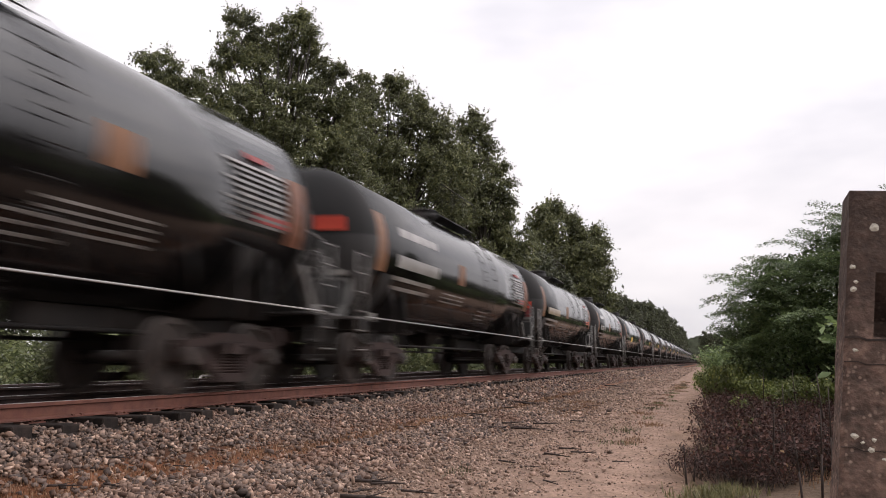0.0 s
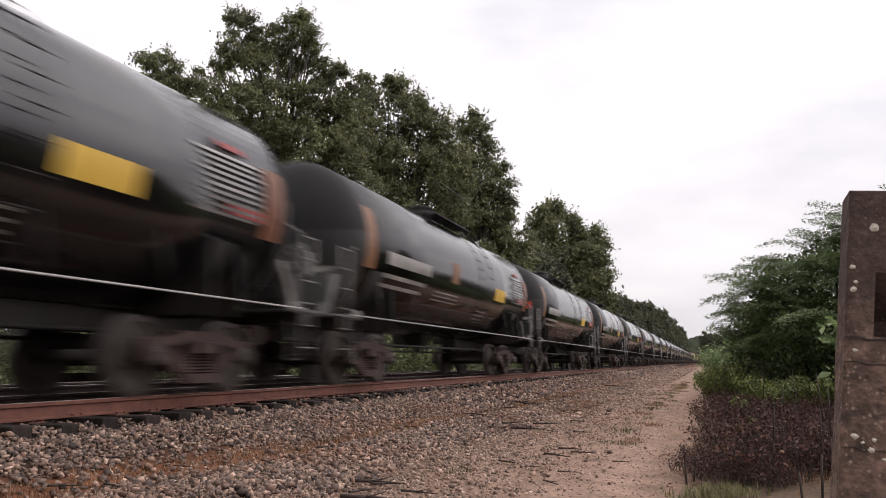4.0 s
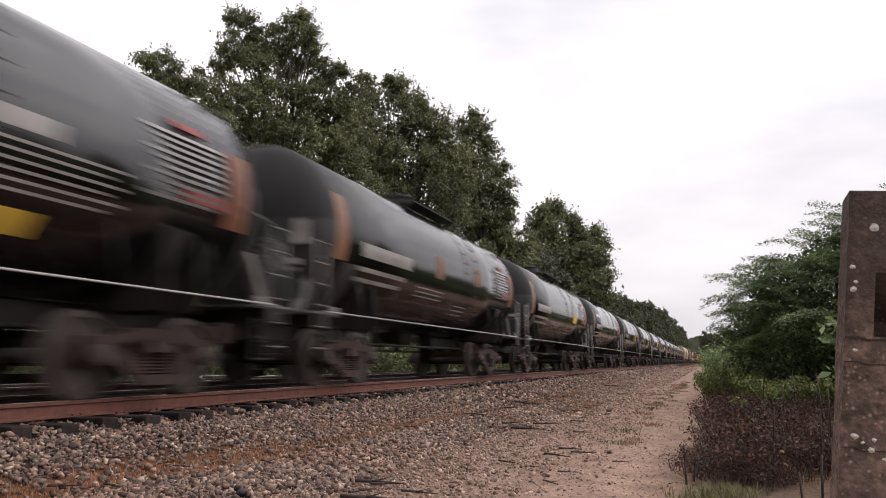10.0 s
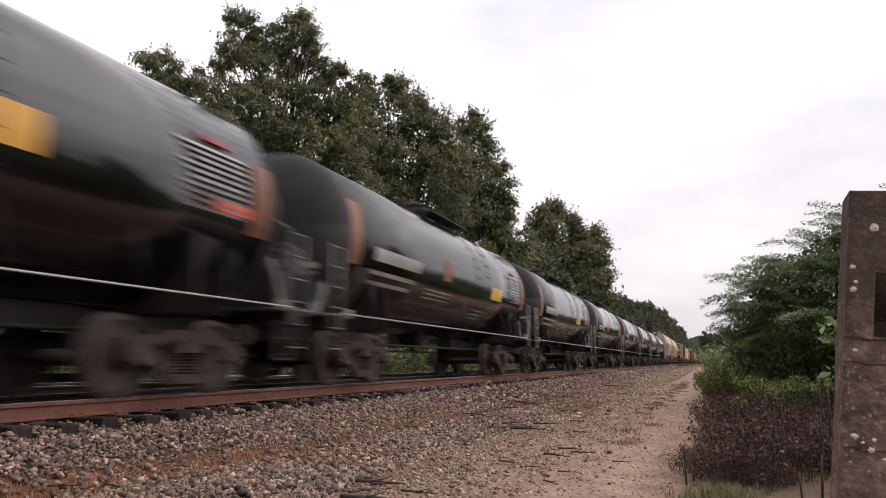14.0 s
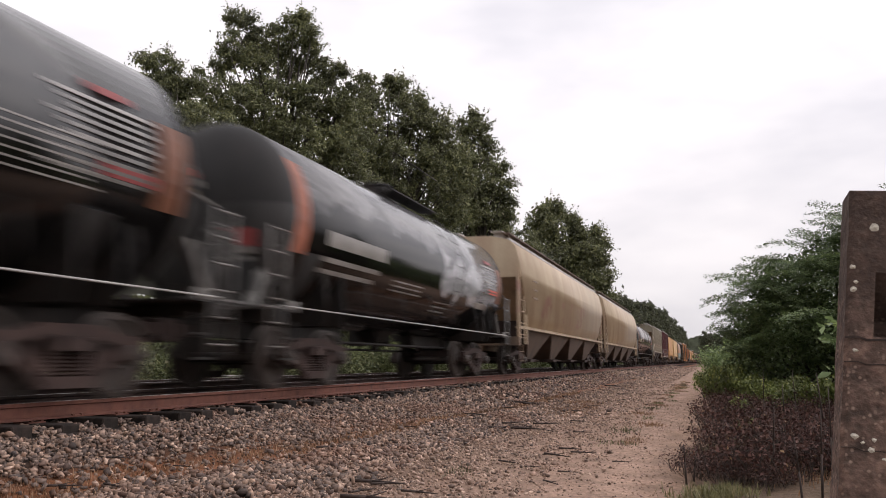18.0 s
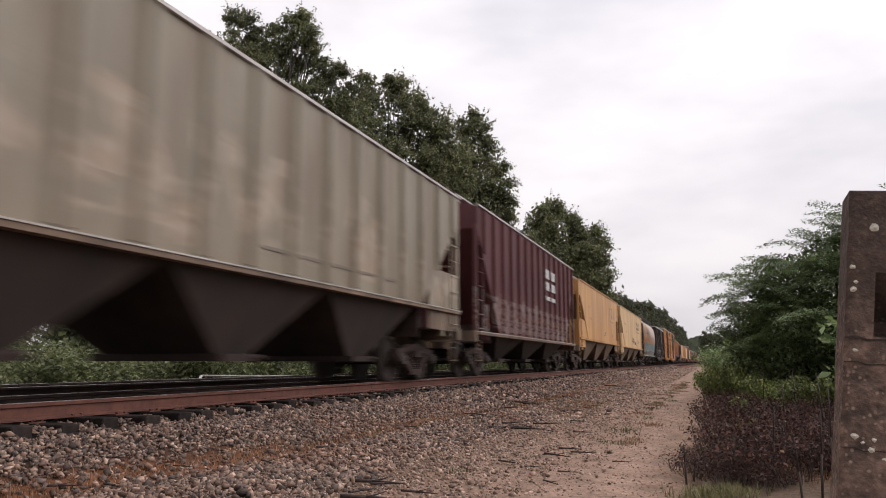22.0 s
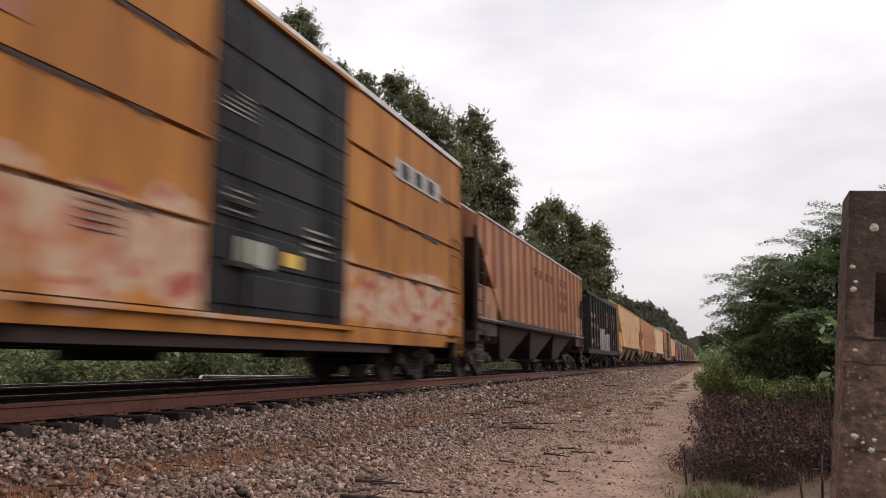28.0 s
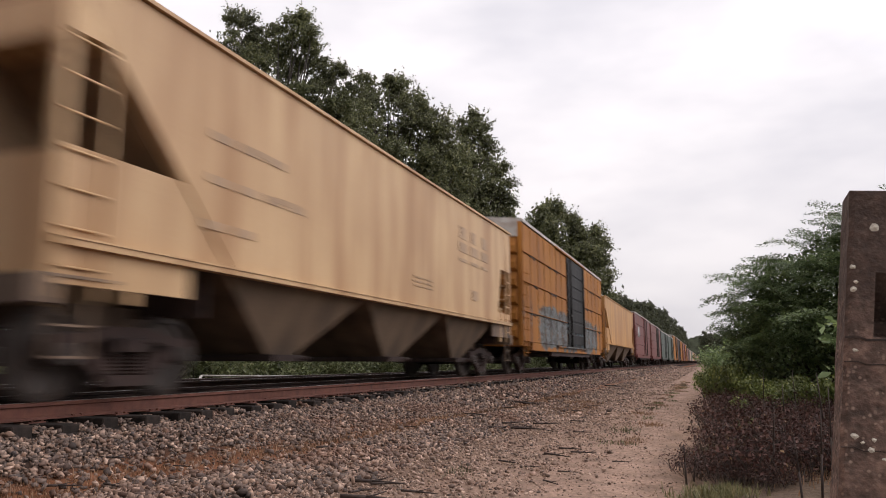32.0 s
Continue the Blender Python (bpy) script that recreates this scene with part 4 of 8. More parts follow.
wooded_rise()
for i in range(10):
    plant("broadleaf_tree", "broad-leaved tree behind the roadside bushes", "tree", WOOD[i % 3], (17 + rnd.uniform(-2, 6), 75 + i * 40, -0.6), i * 0.9, rnd.uniform(0.3, 0.45), "trees on the track side")


def shrub_mesh(seed, w, d, h, n, leaf, material, lobes_n=14):
    rng = np.random.default_rng(seed)
    lobes = []
    for i in range(lobes_n):
        lr = h * rng.uniform(0.22, 0.42)
        lobes.append((rng.uniform(-w, w) * 0.8, rng.uniform(-d, d) * 0.8, rng.uniform(lr * 0.5, max(h - lr, lr)), lr))
    pts = crown_points(rng, lobes, n, 0.3)
    pts[:, 2] = np.abs(pts[:, 2])
    v, f = leaf_cloud(rng, pts, rng.uniform(leaf * 0.6, leaf * 1.4, n))
    stems = bmesh.new()
    for lx, ly, lz, lr in lobes:
        rod(stems, (lx * 0.35, ly * 0.35, -0.05), (lx, ly, lz), 0.022, 6, 0.006)
    return from_arrays("foliage", v, f, material), to_mesh("stems", stems, M["bark"])


def shrub(name, label, category, meshes, at, turn=0.0, scale=(1, 1, 1), group=""):
    t = tagged(new(name), label, category, group)
    t.location, t.rotation_euler, t.scale = at, (0, 0, turn), scale
    for me, pn in zip(meshes, ("foliage", "stem")):
        o = new(pn, me)
        o.parent = t
    return t


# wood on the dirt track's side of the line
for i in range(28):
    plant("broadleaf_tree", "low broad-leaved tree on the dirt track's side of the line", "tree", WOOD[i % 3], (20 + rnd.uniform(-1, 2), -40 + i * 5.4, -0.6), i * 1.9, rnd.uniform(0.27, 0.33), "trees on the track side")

# low trees beyond the tracks, where the line passes the camera
for i in range(9):
    plant("broadleaf_tree", "low broad-leaved tree beyond the second track", "tree", WOOD[i % 3], (-14.5 + rnd.uniform(-1, 1), -12 + i * 4.2, -0.8), i * 1.7, rnd.uniform(0.28, 0.33), "trees beyond the tracks")

# undergrowth beyond the second track
UNDER = [shrub_mesh(300 + i, 1.8, 2.6, 2.4, 6500, 0.07, M["under_leaf"]) for i in range(3)]
for i in range(30):
    y = 9 + i * 2.6
    shrub("shrub", "tangled green undergrowth beyond the second track", "shrub", UNDER[i % 3], (-10.2 + rnd.uniform(-0.8, 0.5), y, -0.78), rnd.uniform(0, 0.5), (1, 1, rnd.uniform(0.75, 1.25)), "undergrowth beyond the tracks")
for i in range(16):
    y = 24 + i * 8
    shrub("shrub", "dark tall shrub under the trees", "shrub", UNDER[(i * 2) % 3], (-13.0 + rnd.uniform(-1, 1), y, -0.8), rnd.uniform(0, 6), (2.4, 2.6, 2.4), "undergrowth beyond the tracks")
fallen = new("fallen_branch")
tagged(fallen, "bleached grey fallen branch beside the second track", "branch")
part("bough", "fallen", lambda bm: (rod(bm, (-7.3, 18.9, 0.0), (-7.25, 24.5, -0.1), 0.03, 8, 0.02), rod(bm, (-7.3, 18.9, 0.0), (-7.3, 18.4, -0.55), 0.04, 8, 0.03)), M["grey_wood"], fallen)


# ---- roadside bush, weeds, grass ----
def spray_mesh(seed, length, leaf, droop, material):
    """A feathery branch along +x: a thin bent twig with side twigs and leaflets in layers."""
    rng = np.random.default_rng(seed)
    cs, sz = [], []
    n_side = int(length * 9)
    for k in range(n_side):
        f = (k + 1) / n_side
        bx = length * f
        bz = 0.25 * math.sin(f * 2.2) * length * 0.4 - droop * f * f
        side_len = 0.42 * length * (1.05 - f) * rng.uniform(0.6, 1.1) + 0.08
        for sgn in (-1, 1):
            m = int(side_len * 75) + 5
            u = rng.uniform(0, 1, m)
            cs.append(np.stack([bx + u * side_len * 0.6 + rng.normal(0, 0.022, m), sgn * u * side_len + rng.normal(0, 0.022, m), bz - 0.2 * u * u * side_len + rng.normal(0, 0.024, m)], 1))
            sz.append(rng.uniform(leaf * 0.6, leaf * 1.3, m))
    v, f = leaf_cloud(rng, np.concatenate(cs), np.concatenate(sz), 2.6)
    return from_arrays("branch", v, f, material)


SWAY, BRANCHES = [], []


def roadside_bush():
    rng = np.random.default_rng(77)
    bush = tagged(new("roadside_bush"), "large dark green bush with feathery branches beside the dirt track", "bush")
    bush.location, bush.scale = (9.85, 20.0, -0.75), (1.33,) * 3
    lobes = [(-0.85, 0.1, 2.2, 0.42), (-0.3, 0.2, 2.6, 0.46), (0.3, 0.2, 2.95, 0.48), (0.95, 0.3, 3.25, 0.55), (-1.15, 0, 1.72, 0.42), (-0.5, -0.1, 1.9, 0.65), (0.2, 0, 2.2, 0.8), (1.0, 0, 2.5, 1.0), (-1.2, 0.2, 1.2, 0.5),
             (-0.6, -0.3, 1.1, 0.7), (0.3, -0.6, 1.3, 0.9), (1.3, -1.0, 1.7, 1.1), (2.0, 0.3, 3.3, 0.9), (2.8, -0.3, 2.6, 1.3), (3.6, 0, 3.5, 1.5), (-0.5, 1.4, 1.1, 0.9), (0.6, 2.4, 1.7, 1.1), (-0.2, 3.2, 0.9, 0.9), (1.0, -2.0, 0.9, 0.9), (2.4, -2.2, 1.2, 1.1), (-1.1, 0.3, 0.5, 0.6)]
    pts = crown_points(rng, [(x + 0.06, y, z - 0.05, r * 0.97) for x, y, z, r in lobes], 62000, 0.2)
    pts = pts[pts[:, 2] > 0.05]
    v, f = leaf_cloud(rng, pts, rng.uniform(0.025, 0.06, len(pts)))
    o = new("foliage", from_arrays("foliage", v, f, M["bush_leaf"]))
    o.parent = bush
    bm = bmesh.new()
    for lx, ly, lz, lr in lobes:
        rod(bm, (lx * 0.4 + 0.4, ly * 0.3, 0), (lx, ly, lz), 0.04, 7, 0.008)
    t = new("trunk", to_mesh("trunk", bm, M["bark"]))
    t.parent = bush
    sprays = [spray_mesh(400 + i, L, 0.026, d, M["bush_leaf"]) for i, (L, d) in enumerate(((1.25, 0.1), (1.0, 0.2), (0.8, 0.05)))]
    tips = [(-1.0, 0.2, 2.15, 178, 4, 1), (-0.8, 0.3, 2.45, 172, -8, 1), (-0.4, 0.2, 2.7, 170, -12, 2), (0.1, 0.2, 3.0, 165, -14, 1), (-1.1, 0.1, 1.85, 178, 8, 2), (-1.0, -0.2, 1.5, 190, 12, 2), (0.7, 0.3, 3.3, 170, -16, 2), (1.2, 0.3, 3.5, 160, -14, 1), (-0.1, -0.5, 2.4, 205, -4, 1), (0.6, -0.7, 2.6, 215, -8, 1), (-0.6, -0.6, 1.9, 205, 5, 1), (0.0, -1.2, 1.7, 230, 10, 0), (1.0, -1.4, 2.2, 240, 4, 0), (-0.5, 0.5, 2.6, 150, -10, 2), (2.0, 0.2, 3.9, 150, -20, 2), (0.7, -1.9, 1.5, 235, 10, 1)]
    for x, y, z, yaw, pitch, k in tips:
        SWAY.append((x, y, z, yaw, pitch))
        s = new("branch", sprays[k])
        s.parent = bush
        s.location, s.rotation_euler = (x, y, z), (0, radians(pitch), radians(yaw))
        BRANCHES.append(s)
    # layered boughs over the whole body
    for i in range(210):
        lx, ly, lz, lr = lobes[i % 15]
        a = rng.uniform(150, 290)
        e = rng.uniform(-0.2, 1.0)
        s = new("branch", sprays[i % 3])
        s.parent = bush
        s.location = (lx + 0.35 * lr * math.cos(radians(a)) * math.cos(e), ly + 0.35 * lr * math.sin(radians(a)) * math.cos(e), lz + 0.6 * lr * math.sin(e))
        s.rotation_euler, s.scale = (rng.uniform(-0.5, 0.5), radians(rng.uniform(-24, 30)), radians(a)), (rng.uniform(0.45, 0.8),) * 3
    return bush


bush = roadside_bush()
TRACKSIDE = [shrub_mesh(500 + i, 1.5, 2.2, 1.7, 5200, 0.06, M["bush_leaf"]) for i in range(2)]
for i, (x, y, sz) in enumerate(((10.3, 24, 1.25), (9.7, 30, 1.2), (10.2, 38, 1.5), (10.0, 48, 1.4), (9.6, 60, 1.5), (11.5, 20, 1.8), (13, 27, 2.2), (13, 36, 2.2), (9.4, 75, 1.5), (9.6, 92, 1.6), (10.0, 115, 1.7), (10, 145, 2.0), (10.5, 185, 2.2), (12.6, 13, 1.5))):
    shrub("shrub", "green shrub along the dirt track", "shrub", TRACKSIDE[i % 2], (x, y, -0.62), i * 1.3, (sz, sz, sz), "shrubs along the dirt track")
LOW_DEAD = []
WEEDS = [shrub_mesh(520 + i, 0.75, 1.3, 0.62, 2600, 0.035, M["weed_leaf"]) for i in range(2)]
for i in range(14):
    shrub("weed_clump", "bright green low weeds at the foot of the bush", "weed", WEEDS[i % 2], (8.3 + 0.13 * i + rnd.uniform(-0.2, 0.2), 15.8 + rnd.uniform(-1.2, 1.8), -0.62), rnd.uniform(0, 6), (0.9, 0.8, rnd.uniform(1.0, 1.5)), "weeds along the dirt track")
for x, y in ((7.55, 9.7), (8.5, 11.6), (8.75, 12.6), (8.6, 10.4), (7.7, 12.0)):
    shrub("weed_clump", "small yellow-green weed among the dead stalks", "weed", WEEDS[0], (x, y, -0.68), x, (0.3, 0.2, 0.5), "weeds along the dirt track")
for i in range(26):
    y = 14.2 + i * 1.1 + rnd.uniform(-0.4, 0.4)
    x = rnd.uniform(8.5 if y < 24 else 7.8, 10.2)
    shrub("weed_clump", "bright green low weeds at the edge of the dirt track", "weed", WEEDS[i % 2], (x, y, -0.66), rnd.uniform(0, 6), (1, 1, rnd.uniform(0.7, 1.3)), "weeds along the dirt track")
for i in range(10):
    shrub("weed_clump", "tall green weeds where the bush meets the dirt track", "weed", WEEDS[i % 2], (7.6 + rnd.uniform(0, 0.9), 19 + i * 0.9, -0.7), i * 1.3, (0.75, 0.75, rnd.uniform(1.4, 2.1)), "weeds along the dirt track")
for x, y, k in ((7.12, 8.3, 0.5), (7.35, 8.5, 0.6), (7.3, 8.9, 0.5), (7.45, 7.9, 0.5), (7.4, 10.2, 0.6), (7.45, 11.5, 0.5), (7.12, 8.0, 0.35), (7.4, 7.7, 0.45), (7.65, 7.4, 0.5)):
    LOW_DEAD.append((x, y, k))
for i in range(7):
    shrub("weed_clump", "bright green low weeds beside the dirt track", "weed", WEEDS[i % 2], (7.55 + i * 0.16, 26 + i * 6.5, -0.68), i, (0.8, 1.2, 1.3 + 0.1 * i), "weeds along the dirt track")


def dead_weed_mesh(seed, w, d, h, n_stems):
    rng = np.random.default_rng(seed)
    bm = bmesh.new()
    pts = []
    for _ in range(n_stems):
        x, y = rng.uniform(-w, w), rng.uniform(-d, d)
        hh = h * rng.uniform(0.5, 1.15)
        tx, ty = x + rng.normal(0, 0.1), y + rng.normal(0, 0.1)
        rod(bm, (x, y, 0), (tx, ty, hh), 0.006, 4, 0.002, False)
        for k in range(3):
            f = rng.uniform(0.3, 0.9)
            p = (x + (tx - x) * f, y + (ty - y) * f, hh * f)
            e = (p[0] + rng.normal(0, 0.14), p[1] + rng.normal(0, 0.14), p[2] + rng.uniform(0.02, 0.16))
            rod(bm, p, e, 0.003, 3, 0.0015, False)
            for _ in range(7):
                g = rng.uniform(0.2, 1.1)
                pts.append([p[j] + (e[j] - p[j]) * g + rng.normal(0, 0.025) for j in range(3)])
    v, f = leaf_cloud(rng, np.array(pts), rng.uniform(0.012, 0.03, len(pts)), 0.2)
    return from_arrays("foliage", v, f, M["dead_leaf"]), to_mesh("stems", bm, M["dead_wood"])


DEAD = [dead_weed_mesh(600 + i, 0.42, 0.55, 0.36, 50) for i in range(3)]
for i, (x, y, k) in enumerate(LOW_DEAD):
    shrub("dead_weed_clump", "low dark reddish-brown weeds spreading onto the dirt track", "weed", DEAD[i % 3], (x, y, -0.7), i * 1.1, (0.6, 0.6, k), "dead weeds beside the dirt track")
for i in range(40):
    y = 7.4 + 7.0 * (i / 40) + rnd.uniform(-0.3, 0.3)
    x = rnd.uniform(7.6, 9.0 + 0.1 * y)
    shrub("dead_weed_clump", "dark reddish-brown dead weeds beside the dirt track", "weed", DEAD[i % 3], (x, y, -0.68), rnd.uniform(0, 6), (1, 1, rnd.uniform(0.45, 1.3)), "dead weeds beside the dirt track")


for i in range(16):
    x, y = rnd.uniform(7.55, 8.6), 13.0 + i * 0.6
    shrub("dead_weed_clump", "dark reddish-brown dead weeds at the edge of the dirt track", "weed", DEAD[i % 3], (x, y, -0.68), rnd.uniform(0, 6), (1, 1, rnd.uniform(0.8, 1.3)), "dead weeds beside the dirt track")


def stem(x, y, h, lean):
    s = tagged(new("dry_stalk"), "thin dark dry stalk standing among the weeds", "stalk", "dry stalks")
    s.location = (x, y, -0.7)

    def build(bm):
        rod(bm, (0, 0, 0), (lean * 0.5, 0, h * 0.55), 0.011, 6, 0.008)
        rod(bm, (lean * 0.5, 0, h * 0.55), (lean, 0.02, h), 0.008, 6, 0.004)
        for k in range(4):
            z = h * (0.45 + 0.13 * k)
            rod(bm, (lean * z / h, 0, z), (lean * z / h + 0.05 * (-1) ** k, 0.02, z + 0.07), 0.003, 4, 0.001)
    part("stalk", ("stalk", round(h, 2), round(lean, 2)), build, M["dead_wood"], s)


for x, y, h, lean in ((7.0, 7.3, 0.36, -0.01), (7.06, 7.5, 0.25, 0.03), (8.0, 6.4, 0.75, 0.04), (7.85, 6.2, 0.55, -0.03), (8.15, 6.9, 0.9, 0.02), (7.75, 7.6, 0.7, 0.05), (8.3, 8.2, 1.0, -0.05), (8.55, 9.2, 1.0, 0.03), (8.05, 9.6, 0.85, 0.0), (8.8, 10.5, 1.1, 0.02), (8.4, 11.8, 1.0, -0.02), (8.0, 12.5, 1.0, 0.04)):
    stem(x, y, h, lean)


def grass_patch(name, label, seed, places, n, h, material):
    rng = np.random.default_rng(seed)
    vs = []
    for cx, cy, rx, ry in places:
        m = int(n * rx * ry * 4) + 20
        x, y = cx + rng.normal(0, 0.5, m) * rx, cy + rng.normal(0, 0.5, m) * ry
        z = ground_z(x) + lumps(x, y)
        a = rng.uniform(0, 6.28, m)
        hh = h * rng.uniform(0.4, 1.2, m)
        bend = hh * rng.uniform(0.2, 0.8, m)
        w = rng.uniform(0.002, 0.005, m) * (1 + cy * 0.06)
        dx, dy = np.cos(a), np.sin(a)
        b0 = np.stack([x - dy * w, y + dx * w, z], 1)
        b1 = np.stack([x + dy * w, y - dx * w, z], 1)
        t1 = np.stack([x + dx * bend + dy * w * 0.3, y + dy * bend - dx * w * 0.3, z + hh], 1)
        t0 = np.stack([x + dx * bend - dy * w * 0.3, y + dy * bend + dx * w * 0.3, z + hh], 1)
        vs.append(np.stack([b0, b1, t1, t0], 1).reshape(-1, 3))
    v = np.concatenate(vs)
    return tagged(new(name, from_arrays(name, v, np.arange(len(v)).reshape(-1, 4), material)), label, "grass", kind="stuff")


grass_patch("grass", "short green grass at the foot of the weeds", 21, [(7.15, 6.75, 0.28, 0.4), (7.35, 6.9, 0.25, 0.35), (7.3, 9.9, 0.3, 0.5)], 1100, 0.08, M["grass"])
CROWN = [(6.05 + rnd.uniform(-0.2, 0.2), 10.5 + 1.25 * i + rnd.uniform(-0.5, 0.5), rnd.uniform(0.12, 0.34), rnd.uniform(0.25, 0.7)) for i in range(28)]
grass_patch("grass", "sparse grass on the crown of the dirt track", 22, CROWN[::2] + [(5.4, 5.6, 0.2, 0.2), (4.9, 7.0, 0.2, 0.3)], 200, 0.05, M["grass"])
grass_patch("dry_grass", "dry tufts on the crown of the dirt track", 25, CROWN[1::2], 260, 0.045, M["dry_grass"])
grass_patch("dry_grass", "dry reddish grass on the bare dirt strip", 23, [(float(strip_x(4.2 + 0.9 * i)), 4.2 + 0.9 * i, 0.24 + 0.12 * math.sin(i * 2.1), 0.7) for i in range(22)] + [(4.1, 15.5 + i, 0.6, 0.6) for i in range(5)], 420, 0.05, M["dry_grass"])
grass_patch("dry_grass", "dry grass under the dead weeds", 24, [(8.3, 8 + i, 0.9, 0.8) for i in range(8)], 200, 0.07, M["dry_grass"])


def stick(x, y, length, yaw, kind=0):
    s = tagged(new("stick"), "dark broken stick lying on the gravel", "stick", "sticks on the gravel")
    s.location, s.rotation_euler = (x, y, float(ground_z(x)) + 0.045), (0, radians(3), radians(yaw))

    def build(bm):
        rod(bm, (-0.5, 0, 0), (-0.1, 0.03, 0.01), 0.035, 6, 0.03)
        rod(bm, (-0.1, 0.03, 0.01), (0.5, -0.02, 0.03), 0.03, 6, 0.012)
        rod(bm, (-0.05, 0.03, 0.02), (0.18, 0.22, 0.09), 0.018, 6, 0.006)
    b = part("wood", "stick", build, M["dead_wood"], s)
    b.scale = (length, min(length, 0.7), min(length, 0.7))


for row in ((4.75, 5.35, 0.5, 10), (4.55, 5.6, 0.3, 70), (4.25, 11.4, 0.7, 25), (4.45, 11.9, 0.4, 120), (2.2, 5.4, 0.3, 15), (5.6, 9.3, 0.3, 5), (5.9, 7.4, 0.2, 0), (3.4, 17, 0.6, 50), (3.5, 21, 0.6, 70), (4.6, 25, 0.5, 40), (5.0, 13.5, 0.3, -15), (4.1, 12.3, 0.5, 60), (4.3, 11.1, 0.4, 100), (4.6, 12.6, 0.45, 30), (4.35, 11.7, 0.35, 150), (4.5, 11.5, 0.6, 5), (5.8, 9.0, 0.3, 8), (5.2, 7.8, 0.28, -25), (5.5, 7.6, 0.18, 15), (4.5, 6.0, 0.5, 5), (3.05, 17.5, 0.7, -20), (3.6, 31, 0.8, 0), (4.6, 6.0, 0.3, 35), (3.3, 13.0, 0.4, 60), (5.4, 11.5, 0.3, 20), (6.3, 8.4, 0.2, 20), (3.2, 6.3, 0.25, -30), (2.66, 5.75, 0.2, 5), (2.55, 4.5, 0.3, 30), (2.8, 4.75, 0.25, -15)):
    stick(*row)
for i in range(16):
    stick(rnd.uniform(3.0, 6.0), 4.8 + i * 0.95, rnd.uniform(0.18, 0.4), rnd.uniform(-60, 90))


def concrete_post():
    post = tagged(new("concrete_post"), "old leaning concrete post with brown stains and pale lichen", "post")
    post.location, post.rotation_euler = (7.452, 2.2, -0.755), (0, radians(6.2), 0)

    def shaft(bm):
        w, d, h = 0.2, 0.15, 1.63
        z0, z1, x0, x1 = 1.237, 1.41, 0.066, 0.14
        levels = [z0 * i / 20 for i in range(21)] + [z1 + (h - z1) * i / 4 for i in range(5)]
        loops = []
        rng = random.Random(2)
        for i, z in enumerate(levels):
            j = 0.0 if z in (z0, z1) else 0.0018
            sec = [(0.012, 0), (w - 0.012, 0), (w, 0.012), (w, d - 0.012), (w - 0.012, d), (0.012, d), (0, d - 0.012), (0, 0.012)]
            loops.append([bm.verts.new((x + rng.uniform(-j, j), y + rng.uniform(-j, j), z + (rng.uniform(-0.006, 0.004) if z == h else 0))) for x, y in sec])
        for i, (a, b) in enumerate(zip(loops, loops[1:])):
            for k in range(8):
                if i != 20 or k:
                    bm.faces.new((a[k], a[(k + 1) % 8], b[(k + 1) % 8], b[k]))
        bm.faces.new(loops[0][::-1])
        bm.faces.new(loops[-1])
        # mortise in the front face
        rim = [bm.verts.new((x, 0, z)) for x, z in ((x0, z0), (x1, z0), (x1, z1), (x0, z1))]
        back = [bm.verts.new((x, 0.1, z)) for x, z in ((x0 + 0.015, z0 + 0.012), (x1, z0 + 0.012), (x1, z0 + 0.05), (x0 + 0.015, z0 + 0.05))]
        bm.faces.new((loops[20][0], rim[0], rim[3], loops[21][0]))
        bm.faces.new((rim[1], loops[20][1], loops[21][1], rim[2]))
        for k in range(4):
            bm.faces.new((rim[k], rim[(k + 1) % 4], back[(k + 1) % 4], back[k]))
        bm.faces.new(back)
    part("shaft", "post", shaft, M["concrete"], post)
    spots = [(0.06, 1.53, 0.013), (0.1, 1.56, 0.006), (0.03, 0.98, 0.009), (0.05, 0.965, 0.005), (0.075, 0.975, 0.006), (0.07, 0.95, 0.008), (0.012, 1.42, 0.008), (0.02, 1.38, 0.006), (0.015, 1.36, 0.008), (0.1, 0.93, 0.005), (0.025, 1.2, 0.006), (0.12, 1.15, 0.008)]
    for x, z, r in spots:
        def patch(bm):
            rng = random.Random(int(x * 1000 + z * 100))
            c = bm.verts.new((0, -0.004, 0))
            ring = [bm.verts.new((r * rng.uniform(0.7, 1.3) * math.cos(k * 0.7), -0.0005, r * rng.uniform(0.6, 1.1) * math.sin(k * 0.7))) for k in range(9)]
            for k in range(9):
                bm.faces.new((c, ring[k], ring[(k + 1) % 9]))
        part("lichen", ("lichen", x, z), patch, M["lichen"], post, (x, -0.002, z))

    for lift, thick in ((0.0, 0.003), (-0.064, 0.0014), (-0.285, 0.001)):
        def crack(bm):
            pts = [(0.0, 1.232 + lift), (0.03, 1.236 + lift), (0.052, 1.229 + lift), (0.09, 1.234 + lift), (0.13, 1.227 + lift), (0.2, 1.232 + lift)]
            for a, b in zip(pts, pts[1:]):
                hexa(bm, [(a[0], -0.002, a[1] - thick), (b[0], -0.002, b[1] - thick), (b[0], 0.002, b[1] - thick), (a[0], 0.002, a[1] - thick)], [(a[0], -0.002, a[1] + thick), (b[0], -0.002, b[1] + thick), (b[0], 0.002, b[1] + thick), (a[0], 0.002, a[1] + thick)])
        part("crack", ("crack", lift), crack, M["dead_wood"], post, label="dark horizontal crack")


concrete_post()


